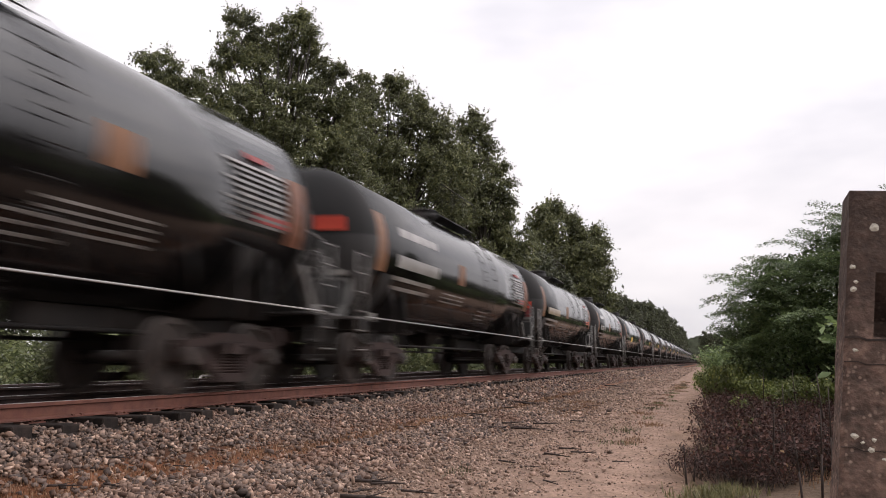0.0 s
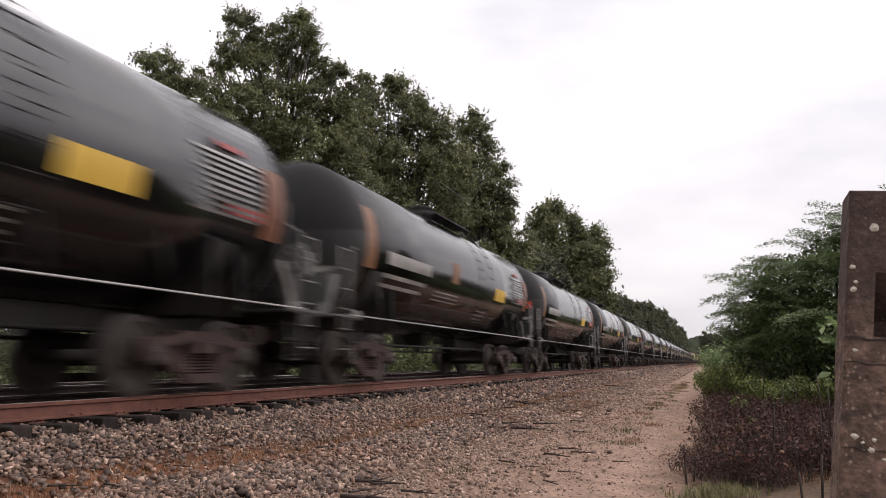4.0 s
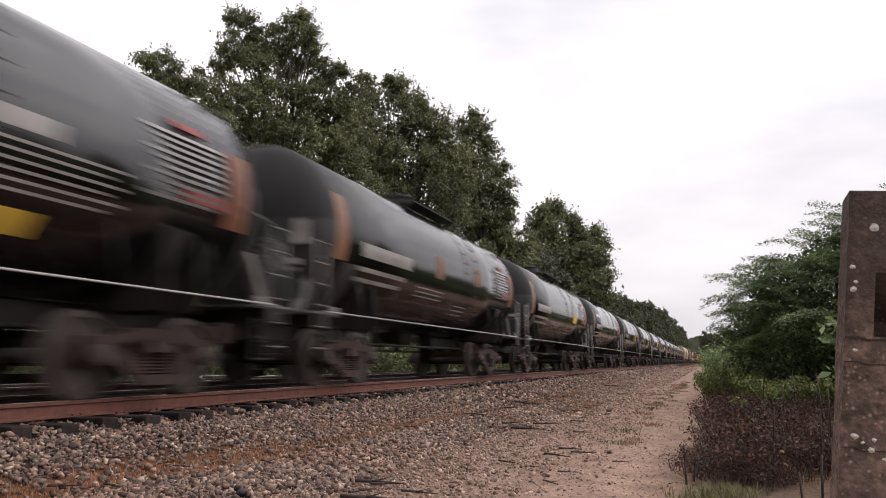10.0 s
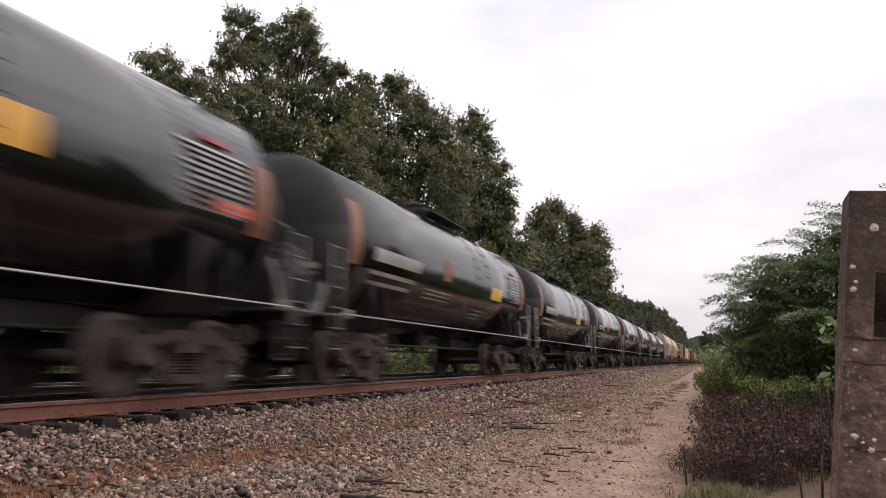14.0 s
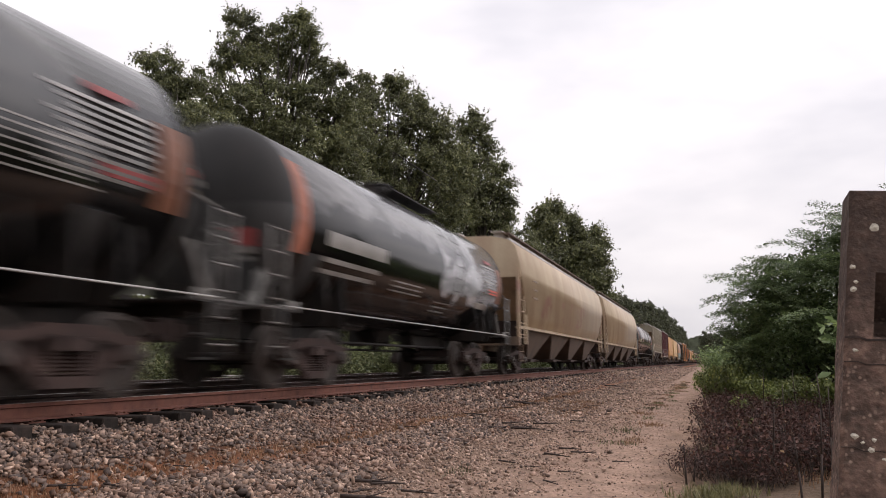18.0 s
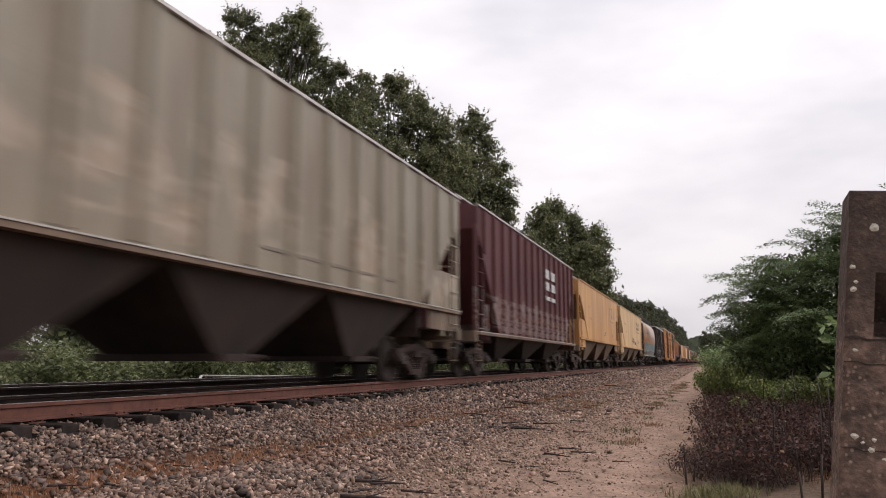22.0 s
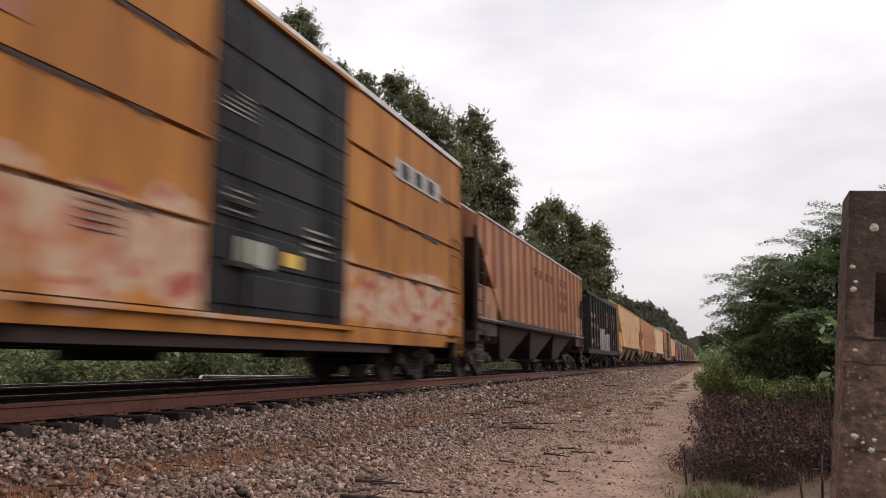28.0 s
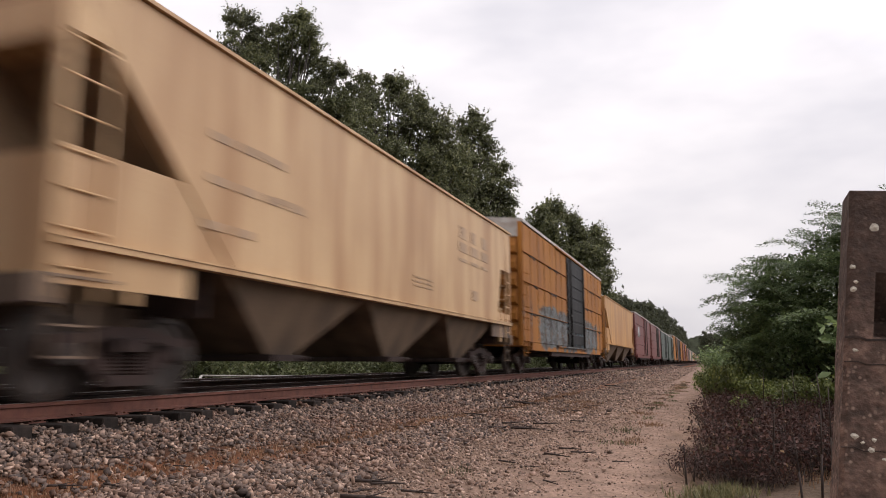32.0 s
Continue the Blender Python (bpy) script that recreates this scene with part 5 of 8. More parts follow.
# ---- sprayed paint on some cars ----
def sprayed(key, base, cols, zlo, zhi, y0, y1, cover=0.5, scale=1.1, gain=0.6, soft=1.0):
    """A copy of a paint with sprayed blobs of colour on a band of the side."""
    m = M[base].copy()
    m.name = key
    n, l = m.node_tree.nodes, m.node_tree.links
    bsdf = n["Principled BSDF"]
    src = bsdf.inputs["Base Color"].links[0].from_socket
    co = n.new("ShaderNodeTexCoord")
    sep = n.new("ShaderNodeSeparateXYZ")
    l.new(co.outputs["Object"], sep.inputs[0])
    ns = n.new("ShaderNodeTexNoise")
    ns.inputs["Scale"].default_value, ns.inputs["Detail"].default_value, ns.inputs["Distortion"].default_value = scale, 2.5, 1.2
    l.new(co.outputs["Object"], ns.inputs["Vector"])

    def band(sock, lo, hi, soft):
        a = n.new("ShaderNodeMapRange")
        a.inputs[1].default_value, a.inputs[2].default_value = lo - soft, lo + soft
        b = n.new("ShaderNodeMapRange")
        b.inputs[1].default_value, b.inputs[2].default_value, b.inputs[3].default_value, b.inputs[4].default_value = hi - soft, hi + soft, 1, 0
        l.new(sock, a.inputs[0])
        l.new(sock, b.inputs[0])
        c = n.new("ShaderNodeMath")
        c.operation = "MULTIPLY"
        l.new(a.outputs[0], c.inputs[0])
        l.new(b.outputs[0], c.inputs[1])
        return c.outputs[0]
    both = n.new("ShaderNodeMath")
    both.operation = "MULTIPLY"
    l.new(band(sep.outputs["Z"], zlo, zhi, 0.35 * soft), both.inputs[0])
    l.new(band(sep.outputs["Y"], y0, y1, 0.5 * soft), both.inputs[1])
    lim = n.new("ShaderNodeMath")
    lim.operation = "MULTIPLY_ADD"
    lim.inputs[1].default_value, lim.inputs[2].default_value = gain, cover - gain
    l.new(both.outputs[0], lim.inputs[0])
    sm = n.new("ShaderNodeMath")
    sm.operation = "ADD"
    l.new(lim.outputs[0], sm.inputs[0])
    l.new(ns.outputs["Fac"], sm.inputs[1])
    mask = n.new("ShaderNodeMapRange")
    mask.inputs[1].default_value, mask.inputs[2].default_value, mask.inputs[4].default_value = 0.93, 1.0, 0.85
    l.new(sm.outputs[0], mask.inputs[0])
    n2 = n.new("ShaderNodeTexNoise")
    n2.inputs["Scale"].default_value, n2.inputs["Detail"].default_value, n2.inputs["Distortion"].default_value = scale * 1.7, 2, 2.0
    l.new(co.outputs["Object"], n2.inputs["Vector"])
    ramp = n.new("ShaderNodeValToRGB")
    ramp.color_ramp.interpolation = "EASE"
    while len(ramp.color_ramp.elements) < len(cols):
        ramp.color_ramp.elements.new(0.5)
    for i, c in enumerate(cols):
        ramp.color_ramp.elements[i].position, ramp.color_ramp.elements[i].color = 0.36 + 0.28 * i / (len(cols) - 1), (*c, 1)
    l.new(n2.outputs["Fac"], ramp.inputs[0])
    mx = n.new("ShaderNodeMix")
    mx.data_type = "RGBA"
    l.new(mask.outputs[0], mx.inputs[0])
    l.new(src, mx.inputs[6])
    l.new(ramp.outputs[0], mx.inputs[7])
    l.new(mx.outputs[2], bsdf.inputs["Base Color"])
    M[key] = m


PINKS = [(0.28, 0.06, 0.055), (0.4, 0.21, 0.14), (0.43, 0.33, 0.23), (0.38, 0.24, 0.17)]
GREYS = [(0.16, 0.125, 0.115), (0.25, 0.2, 0.185), (0.1, 0.045, 0.042), (0.2, 0.11, 0.08)]
TEALS = [(0.03, 0.13, 0.18), (0.09, 0.28, 0.34), (0.16, 0.38, 0.42), (0.07, 0.24, 0.31)]
SLATES = [(0.014, 0.017, 0.02), (0.05, 0.085, 0.1), (0.14, 0.2, 0.22), (0.03, 0.045, 0.052)]
sprayed("orange_pink", "orange", PINKS, 0.9, 2.4, -7.0, 8.2, 0.6, 0.7)
sprayed("orange_slate", "orange", SLATES, 0.8, 2.5, -7.5, 7.5, 0.68, 0.9)
sprayed("door_slate", "black_door", SLATES, 0.9, 2.3, -9, 9, 0.5, 0.9)
sprayed("maroon_grey", "maroon", GREYS, 1.0, 2.5, -8.0, 6.5, 0.55, 1.2)
sprayed("brown_orange", "grey_brown", [(0.5, 0.2, 0.07), (0.58, 0.3, 0.14), (0.4, 0.14, 0.05)], 1.7, 3.0, -9, 7, 0.6, 0.5)
sprayed("brown_teal", "brown_orange", TEALS, 0.45, 2.55, -7.0, 9.2, 0.62, 0.6, 0.9, 0.8)
sprayed("grey_faded", "grey", [(0.3, 0.22, 0.15), (0.36, 0.29, 0.22), (0.24, 0.17, 0.12)], 1.6, 3.6, -8, 4, 0.45, 0.9)
sprayed("tan_red", "tan", [(0.33, 0.17, 0.14), (0.4, 0.25, 0.19), (0.36, 0.2, 0.17)], 1.7, 3.3, -7.0, 4.0, 0.42, 0.6)
sprayed("dark_spray", "dark_box", [(0.3, 0.3, 0.3), (0.15, 0.13, 0.12), (0.4, 0.4, 0.38)], 0.9, 2.2, -3.5, 0.4, 0.5, 1.1)
sprayed("tank_spray", "black_tank", [(0.3, 0.3, 0.31), (0.45, 0.44, 0.45), (0.22, 0.22, 0.23)], 1.8, 3.6, 0.2, 6.2, 0.6, 0.9)
# Pale grey on the upper shell paints in the sky's sheen.
sprayed("tank_dust", "tank_spray", [(0.1, 0.098, 0.1), (0.16, 0.157, 0.16), (0.08, 0.078, 0.08)], 2.75, 4.4, -8, 8, 0.62, 0.6)
PALE = [(0.42, 0.39, 0.36), (0.3, 0.28, 0.265), (0.46, 0.43, 0.4)]
for key, base in (("gondola_spray", "gondola"), ("gondola_post_spray", "black_door")):
    sprayed(key + "_rear", base, PALE, 1.0, 2.12, 0.8, 2.85, 1.1, 0.8, 1.5, 0.4)
    sprayed(key, key + "_rear", PALE, 1.0, 2.35, -1.65, 0.62, 1.1, 0.8, 1.5, 0.4)

# ---- running gear shared by all cars ----
WHEEL_R = 0.4826


def wheel_set(bm):
    rod(bm, (-1.05, 0, 0), (1.05, 0, 0), 0.085, 12)
    for s in (-1, 1):
        prof = [(0.70, 0.0), (0.70, 0.17), (0.715, 0.40), (0.69, 0.43), (0.69, 0.508), (0.718, 0.505), (0.73, WHEEL_R), (0.825, WHEEL_R - 0.004), (0.83, 0.42), (0.775, 0.40), (0.76, 0.17), (0.80, 0.15), (0.80, 0.0)]
        n = 28
        rings = [[bm.verts.new((s * x, r * math.cos(2 * math.pi * i / n), r * math.sin(2 * math.pi * i / n))) for i in range(n)] if r > 0 else None for x, r in prof]
        for a, b in zip(rings[1:-1], rings[2:-1]):
            for i in range(n):
                f = bm.faces.new((a[i], a[(i + 1) % n], b[(i + 1) % n], b[i]))
                f.smooth = False
        bm.faces.new(rings[1])
        bm.faces.new(rings[-2])
        rod(bm, (s * 0.98, 0, 0), (s * 1.16, 0, 0), 0.115, 12)
        for k in range(3):
            a = k * 2.094
            rod(bm, (s * 1.16, 0.06 * math.cos(a), 0.06 * math.sin(a)), (s * 1.185, 0.06 * math.cos(a), 0.06 * math.sin(a)), 0.018, 6)


def side_frame(bm):
    """Cast side frame in y and z with two windows and a spring opening, 0.12 m thick."""
    h = 0.89
    outer = [(-1.08, 0.52), (-1.08, 0.68), (-0.62, 0.72), (-0.34, 0.80), (0.34, 0.80), (0.62, 0.72), (1.08, 0.68), (1.08, 0.52), (0.72, 0.50)]
    prism_x(bm, outer + [(0.6, 0.6), (0.3, 0.66), (-0.3, 0.66), (-0.6, 0.6), (-0.72, 0.50)], -0.06, 0.06)
    prism_x(bm, [(-0.76, 0.52), (-0.62, 0.6), (-0.2, 0.22), (-0.3, 0.16)], -0.06, 0.06)
    prism_x(bm, [(0.62, 0.6), (0.76, 0.52), (0.3, 0.16), (0.2, 0.22)], -0.06, 0.06)
    prism_x(bm, [(-0.32, 0.14), (-0.32, 0.26), (0.32, 0.26), (0.32, 0.14)], -0.08, 0.08)
    prism_x(bm, [(-0.32, 0.26), (-0.32, 0.68), (-0.24, 0.68), (-0.24, 0.26)], -0.06, 0.06)
    prism_x(bm, [(0.24, 0.26), (0.24, 0.68), (0.32, 0.68), (0.32, 0.26)], -0.06, 0.06)
    for y in (-h, h):
        prism_x(bm, [(y - 0.16, 0.42), (y - 0.16, 0.6), (y + 0.16, 0.6), (y + 0.16, 0.42), (y + 0.12, 0.42), (y + 0.12, 0.54), (y - 0.12, 0.54), (y - 0.12, 0.42)], -0.07, 0.07)


def springs(bm):
    n, rings = 10, []
    for k in range(13):
        r = 0.064 if k % 2 else 0.046
        rings.append([bm.verts.new((r * math.cos(2 * math.pi * i / n), r * math.sin(2 * math.pi * i / n), 0.262 + k * 0.02)) for i in range(n)])
    for a, b in zip(rings, rings[1:]):
        for i in range(n):
            bm.faces.new((a[i], a[(i + 1) % n], b[(i + 1) % n], b[i]))
    bm.faces.new(rings[0][::-1])
    bm.faces.new(rings[-1])


def bolster(bm):
    prism_y(bm, [(-1.15, 0.52), (-0.5, 0.42), (0.5, 0.42), (1.15, 0.52), (1.15, 0.66), (0.4, 0.74), (-0.4, 0.74), (-1.15, 0.66)], -0.2, 0.2)
    rod(bm, (0, 0, 0.7), (0, 0, 0.86), 0.19, 16)
    for s in (-1, 1):
        box(bm, s * 0.64 - 0.1, s * 0.64 + 0.1, -0.14, 0.14, 0.7, 0.8)


def brake_beam(bm):
    prism_y(bm, [(-0.8, 0.36), (0.8, 0.36), (0.8, 0.42), (-0.8, 0.42)], -0.04, 0.04)
    for s in (-1, 1):
        box(bm, s * 0.76 - 0.05, s * 0.76 + 0.05, -0.05, 0.09, 0.3, 0.56)


WHEELS = []


def truck(car, y):
    t = part("truck", "bolster", bolster, M["truck_steel"], car, (0, y, 0), label="cast steel freight truck")
    for s in (-1, 1):
        part("side_frame", "side_frame", side_frame, M["truck_steel"], t, (s * 1.0, 0, 0))
        if s > 0:
            for sy in (-0.15, 0.0, 0.15):
                part("spring", "springs", springs, M["truck_steel"], t, (s * 1.0, sy, 0))
        part("brake_beam", "brake_beam", brake_beam, M["truck_steel"], t, (0, s * 0.36, 0), (0, 0, 0 if s > 0 else 180))
        w = part("wheel_set", "wheel_set", wheel_set, M["wheel_steel"], t, (0, s * 0.89, WHEEL_R))
        WHEELS.append((w, car, y + s * 0.89))
    return t


def coupler(car, L, s):
    def build(bm):
        box(bm, -0.09, 0.09, -0.75, -0.12, 0.77, 0.95)
        hexa(bm, [(-0.19, -0.16, 0.70), (0.14, -0.16, 0.70), (0.19, 0.03, 0.70), (-0.06, 0.03, 0.70)], [(-0.19, -0.16, 1.0), (0.14, -0.16, 1.0), (0.19, 0.03, 1.0), (-0.06, 0.03, 1.0)])
        rod(bm, (0.12, 0.0, 0.68), (0.12, 0.0, 1.02), 0.06, 8)
    c = part("coupler", "coupler", build, M["truck_steel"], car, (0, s * L / 2, 0), (0, 0, 0 if s > 0 else 180))

    def hose(bm):
        pts = [(0.3, -0.45, 0.78), (0.33, -0.25, 0.55), (0.28, -0.08, 0.45), (0.2, 0.02, 0.5)]
        for a, b in zip(pts, pts[1:]):
            rod(bm, a, b, 0.028, 7)
    part("air_hose", "air_hose", hose, M["black_steel"], c)


def ladder(bm, x, y, width, z0, z1, step=0.38, out=0.07):
    """Ladder on a side: stringers and rungs."""
    for s in (-1, 1):
        box(bm, x + out - 0.012, x + out + 0.012, y + s * width / 2 - 0.02, y + s * width / 2 + 0.02, z0, z1)
    z = z0 + 0.12
    while z < z1:
        rod(bm, (x + out, y - width / 2, z), (x + out, y + width / 2, z), 0.014, 6)
        for s in (-1, 1):
            box(bm, x - 0.01, x + out, y + s * width / 2 - 0.012, y + s * width / 2 + 0.012, z - 0.012, z + 0.012)
        z += step


# ---- tank car ----
TANK_R, TANK_Z = 1.55, 2.62


def on_tank(z):
    return math.sqrt(max(TANK_R ** 2 - (z - TANK_Z) ** 2, 0.0))


def tank_patch(y0, y1, z0, z1, side=1, lift=0.006):
    """A painted panel that follows the shell."""
    def build(bm):
        k = 6
        loops = []
        for i in range(k + 1):
            z = z0 + (z1 - z0) * i / k
            x = on_tank(z)
            ux, uz = x / TANK_R, (z - TANK_Z) / TANK_R
            loops.append([bm.verts.new((side * (x + ux * e), y, z + uz * e)) for e, y in ((lift, y0), (lift, y1), (-0.01, y1), (-0.01, y0))])
        for a, b in zip(loops, loops[1:]):
            for q in range(4):
                bm.faces.new((a[q], a[(q + 1) % 4], b[(q + 1) % 4], b[q]))
        bm.faces.new(loops[0])
        bm.faces.new(loops[-1])
    return build


def tank_end(car, L, s, dome_at):
    """What stands on one end of a tank car: shield, platform, braces, ladders, brake stand and plates."""
    at, turn = (0, s * L / 2, 0), (0, 0, 0 if s > 0 else 180)
    low = [(0.0, TANK_R + 0.02), (0.04, TANK_R + 0.02)] + [(0.04 + 0.56 * math.sin(math.pi / 2 * i / 9), (TANK_R + 0.02) * math.cos(math.pi / 2 * i / 9)) for i in range(1, 9)] + [(0.6, 0.0)]

    def shield(bm):
        lathe_y(bm, low, 48, TANK_Z)
        bmesh.ops.bisect_plane(bm, geom=bm.verts[:] + bm.edges[:] + bm.faces[:], plane_co=(0, 0, TANK_Z + 0.12), plane_no=(0, 0, 1), clear_outer=True)
    part("head_shield", "head_shield", shield, M["shield"], car, (0, dome_at, 0), turn, label="dull black half shield over the lower head")
    part("end_platform", "end_platform", lambda bm: [box(bm, -1.5, 1.5, -1.02 + 0.15 * k, -0.92 + 0.15 * k, 1.168, 1.2) for k in range(5)], M["worn_deck"], car, at, turn, label="pale worn slatted end platform")
    for sx in (-1, 1):
        def brace(bm):
            d = 0.07
            hexa(bm, [(sx * 1.12 - d, -0.4, 1.17), (sx * 1.12 + d, -0.4, 1.17), (sx * 1.12 + d, -0.54, 1.17), (sx * 1.12 - d, -0.54, 1.17)],
                 [(sx * 1.1 - d, -0.82, 1.95), (sx * 1.1 + d, -0.82, 1.95), (sx * 1.1 + d, -0.98, 1.95), (sx * 1.1 - d, -0.98, 1.95)])
        part("brace", ("tbrace", sx), brace, M["dusty_steel"], car, at, turn, label="grey slanting brace")

        def corner(bm):
            for y in (-0.42, -0.85):
                rod(bm, (sx * 1.48, y, 0.5), (sx * 1.48, y, 2.35), 0.024, 6)
            for k in range(6):
                rod(bm, (sx * 1.48, -0.42, 0.62 + 0.34 * k), (sx * 1.48, -0.85, 0.62 + 0.34 * k), 0.016, 5)
            rod(bm, (sx * 1.48, -0.85, 2.35), (sx * 1.42, -1.2, 2.45), 0.02, 6)
        part("corner_ladder", ("tcorner", sx), corner, M["dusty_steel"], car, at, turn)
        part("plate", ("tplate", sx), lambda bm: box(bm, sx * 0.92 - 0.24, sx * 0.92 + 0.24, -0.5, -0.485, 1.42, 1.86), M["label_plate" if sx * s < 0 else "smoke"], car, at, turn, label="square grey plate on the end rail")
    if s < 0:
        for k, (x, z, w, m) in enumerate(((-0.2, 3.22, 0.32, "label_red"), (-0.1, 3.06, 0.34, "label_white"), (-0.14, 2.92, 0.3, "label_cream"), (0.86, 2.02, 0.3, "label_white"), (0.86, 1.88, 0.26, "label_faint"))):
            e = math.sqrt(max(1 - (x * x + (z - TANK_Z) ** 2) / TANK_R ** 2, 0))
            part("head_marking", ("thead", k), lambda bm: box(bm, -w, w, -0.012, 0.012, -0.05, 0.05), M[m], car, (x, dome_at - (0.02 + 0.55 * e if z > 2.7 else 0.1 + 0.56 * e), z), (12 if z > 2.7 else -8, 0, 10 if x > 0 else -4), label="small red strip on the head" if k == 0 else "small pale bar on the head")
    if s < 0:
        def stand(bm):
            box(bm, -0.72, -0.58, -0.58, -0.46, 1.17, 2.45)
            box(bm, -0.84, -0.46, -0.6, -0.4, 1.9, 2.3)
            rod(bm, (-0.65, -0.4, 1.25), (-0.65, -0.4, 1.9), 0.02, 6)
        b = part("brake_stand", "tstand", stand, M["dusty_steel"], car, at, turn, label="grey brake stand")

        def wheel(bm):
            for k in range(14):
                a, e = 2 * math.pi * k / 14, 2 * math.pi * (k + 1) / 14
                rod(bm, (0.28 * math.cos(a), 0, 0.28 * math.sin(a)), (0.28 * math.cos(e), 0, 0.28 * math.sin(e)), 0.018, 5)
            for k in range(4):
                a = math.pi * k / 2
                rod(bm, (0, -0.03, 0), (0.28 * math.cos(a), 0, 0.28 * math.sin(a)), 0.013, 5)
        part("brake_wheel", "twheel", wheel, M["dusty_steel"], b, (-0.65, -0.32, 2.1))


def tank_car(L, paint="black_tank", label="black tank car with white lettering and dirty grey sheen", start=1.3):
    car = tagged(new("tank_car"), label, "tank car", "cars of the freight train")
    tc = L / 2 - 2.55
    y0, y1 = -L / 2 + start, L / 2 - 1.5
    cyl = min(-y0, y1)
    part("tank", ("tank", L, start), lambda bm: lathe_y(bm, [(y0 + (y1 - y0) * k / 4, TANK_R) for k in range(5)], 64, TANK_Z), M[paint], car, label="smooth welded tank shell")
    dome = [(0.0, TANK_R + 0.004), (0.03, TANK_R + 0.004)] + [(0.55 * math.sin(math.pi / 2 * i / 9), TANK_R * math.cos(math.pi / 2 * i / 9)) for i in range(1, 9)] + [(0.55, 0.0)]
    for ye, turn in ((y0, 180), (y1, 0)):
        part("tank_head", "tank_head", lambda bm: lathe_y(bm, dome, 64, TANK_Z), M["tank_head"], car, (0, ye, 0), (0, 0, turn), label="sooty domed tank head")
    for s in (-1, 1):
        truck(car, s * tc)
        coupler(car, L, s)
        tank_end(car, L, s, y1 if s > 0 else y0)
        part("stub_sill", ("stub", L), lambda bm: (box(bm, -0.2, 0.2, -2.6, 1.95, 0.78, 1.08), box(bm, -0.32, 0.32, -1.2, 1.2, 1.08, 1.16)), M["black_steel"], car, (0, s * tc, 0), (0, 0, 0 if s > 0 else 180))
        part("saddle", "saddle", lambda bm: [prism_y(bm, [(-1.35, 1.0), (1.35, 1.0), (1.42, 1.2), (1.36, 1.9), (1.1, 1.55), (0.5, 1.2), (-0.5, 1.2), (-1.1, 1.55), (-1.36, 1.9), (-1.42, 1.2)], y - 0.02, y + 0.02) for y in (-0.3, 0.3)], M["black_steel"], car, (0, s * tc, 0))
        part("end_sill", "end_sill", lambda bm: (box(bm, -1.5, 1.5, -0.12, 0.12, 0.98, 1.14), box(bm, -1.5, 1.5, -0.5, 0.12, 1.14, 1.165)), M["black_steel"], car, (0, s * (L / 2 - 0.72), 0), (0, 0, 0 if s > 0 else 180))

        def end_rail(bm):
            for x in (-1.46, -0.5, 0.5, 1.46):
                rod(bm, (x, 0, 1.1), (x, 0, 2.1 if abs(x) > 1 else 1.75), 0.018, 6)
            rod(bm, (-1.46, 0, 2.1), (-0.5, 0, 1.75), 0.018, 6)
            rod(bm, (1.46, 0, 2.1), (0.5, 0, 1.75), 0.018, 6)
            rod(bm, (-0.5, 0, 1.75), (0.5, 0, 1.75), 0.018, 6)
        part("end_handrail", "end_rail", end_rail, M["black_steel"], car, (0, s * (L / 2 - 0.72), 0))

        for sx in (-1, 1):
            def steps(bm):
                for yy in (-0.2, 0.2):
                    box(bm, sx * 1.45 - 0.015, sx * 1.45 + 0.015, yy - 0.025, yy + 0.025, 0.45, 1.0)
                for z in (0.45, 0.75):
                    box(bm, sx * 1.45 - 0.03, sx * 1.45 + 0.03, -0.2, 0.2, z - 0.015, z + 0.015)
            part("step", ("steps", sx), steps, M["black_steel"], car, (0, s * (L / 2 - 0.95), 0))
        part("corner_plate", "corner_plate", lambda bm: box(bm, 1.47, 1.5, -0.13, 0.13, 1.17, 1.3), M["label_faint"], car, (0, s * (L / 2 - 1.05), 0), label="small grey corner plate")

        def hand(bm):
            rod(bm, (s * 1.5, -L / 2 + 0.75, 1.21), (s * 1.5, L / 2 - 0.75, 1.21), 0.013, 8)
        part("side_handrail", ("hand", L, s), hand, M["white_line"], car, label="pale side handrail")

        for k in range(7):
            yk = (-cyl + 0.6) + k * (2 * cyl - 1.2) / 6
            part("handrail_stay", ("stay", s), lambda bm: rod(bm, (s * 1.5, 0, 1.21), (s * on_tank(1.9), 0, 1.9), 0.016, 6), M["black_steel"], car, (0, yk, 0))

        def lad(bm):
            z = 1.2
            pts = []
            while z < 4.05:
                pts.append((on_tank(z) + 0.13, z))
                z += 0.3
            for yy in (-0.22, 0.22):
                for (xa, za), (xb, zb) in zip(pts, pts[1:]):
                    rod(bm, (s * xa, yy, za), (s * xb, yy, zb), 0.009, 5)
            for xa, za in pts:
                rod(bm, (s * xa, -0.22, za), (s * xa, 0.22, za), 0.011, 5)
        part("ladder", ("tank_ladder", s), lad, M["black_steel"], car, (0, 1.35, 0))

    def bonnet(bm):
        rod(bm, (0, 0, 4.12), (0, 0, 4.5), 0.42, 20)
        rod(bm, (0, 0, 4.5), (0, 0, 4.56), 0.45, 20, 0.36)
        rod(bm, (0, 0.85, 4.1), (0, 0.85, 4.36), 0.2, 12)
        rod(bm, (0, -0.85, 4.1), (0, -0.85, 4.32), 0.16, 12)
    part("valve_housing", "bonnet", bonnet, M["black_steel"], car)

    def deck(bm):
        for s in (-1, 1):
            box(bm, s * 0.78 - 0.2, s * 0.78 + 0.2, -1.3, 1.5, 4.11, 4.14)
            for y in (-1.3, 0, 1.5):
                rod(bm, (s * 0.6, y, 3.9), (s * 0.9, y, 4.12), 0.03, 6)
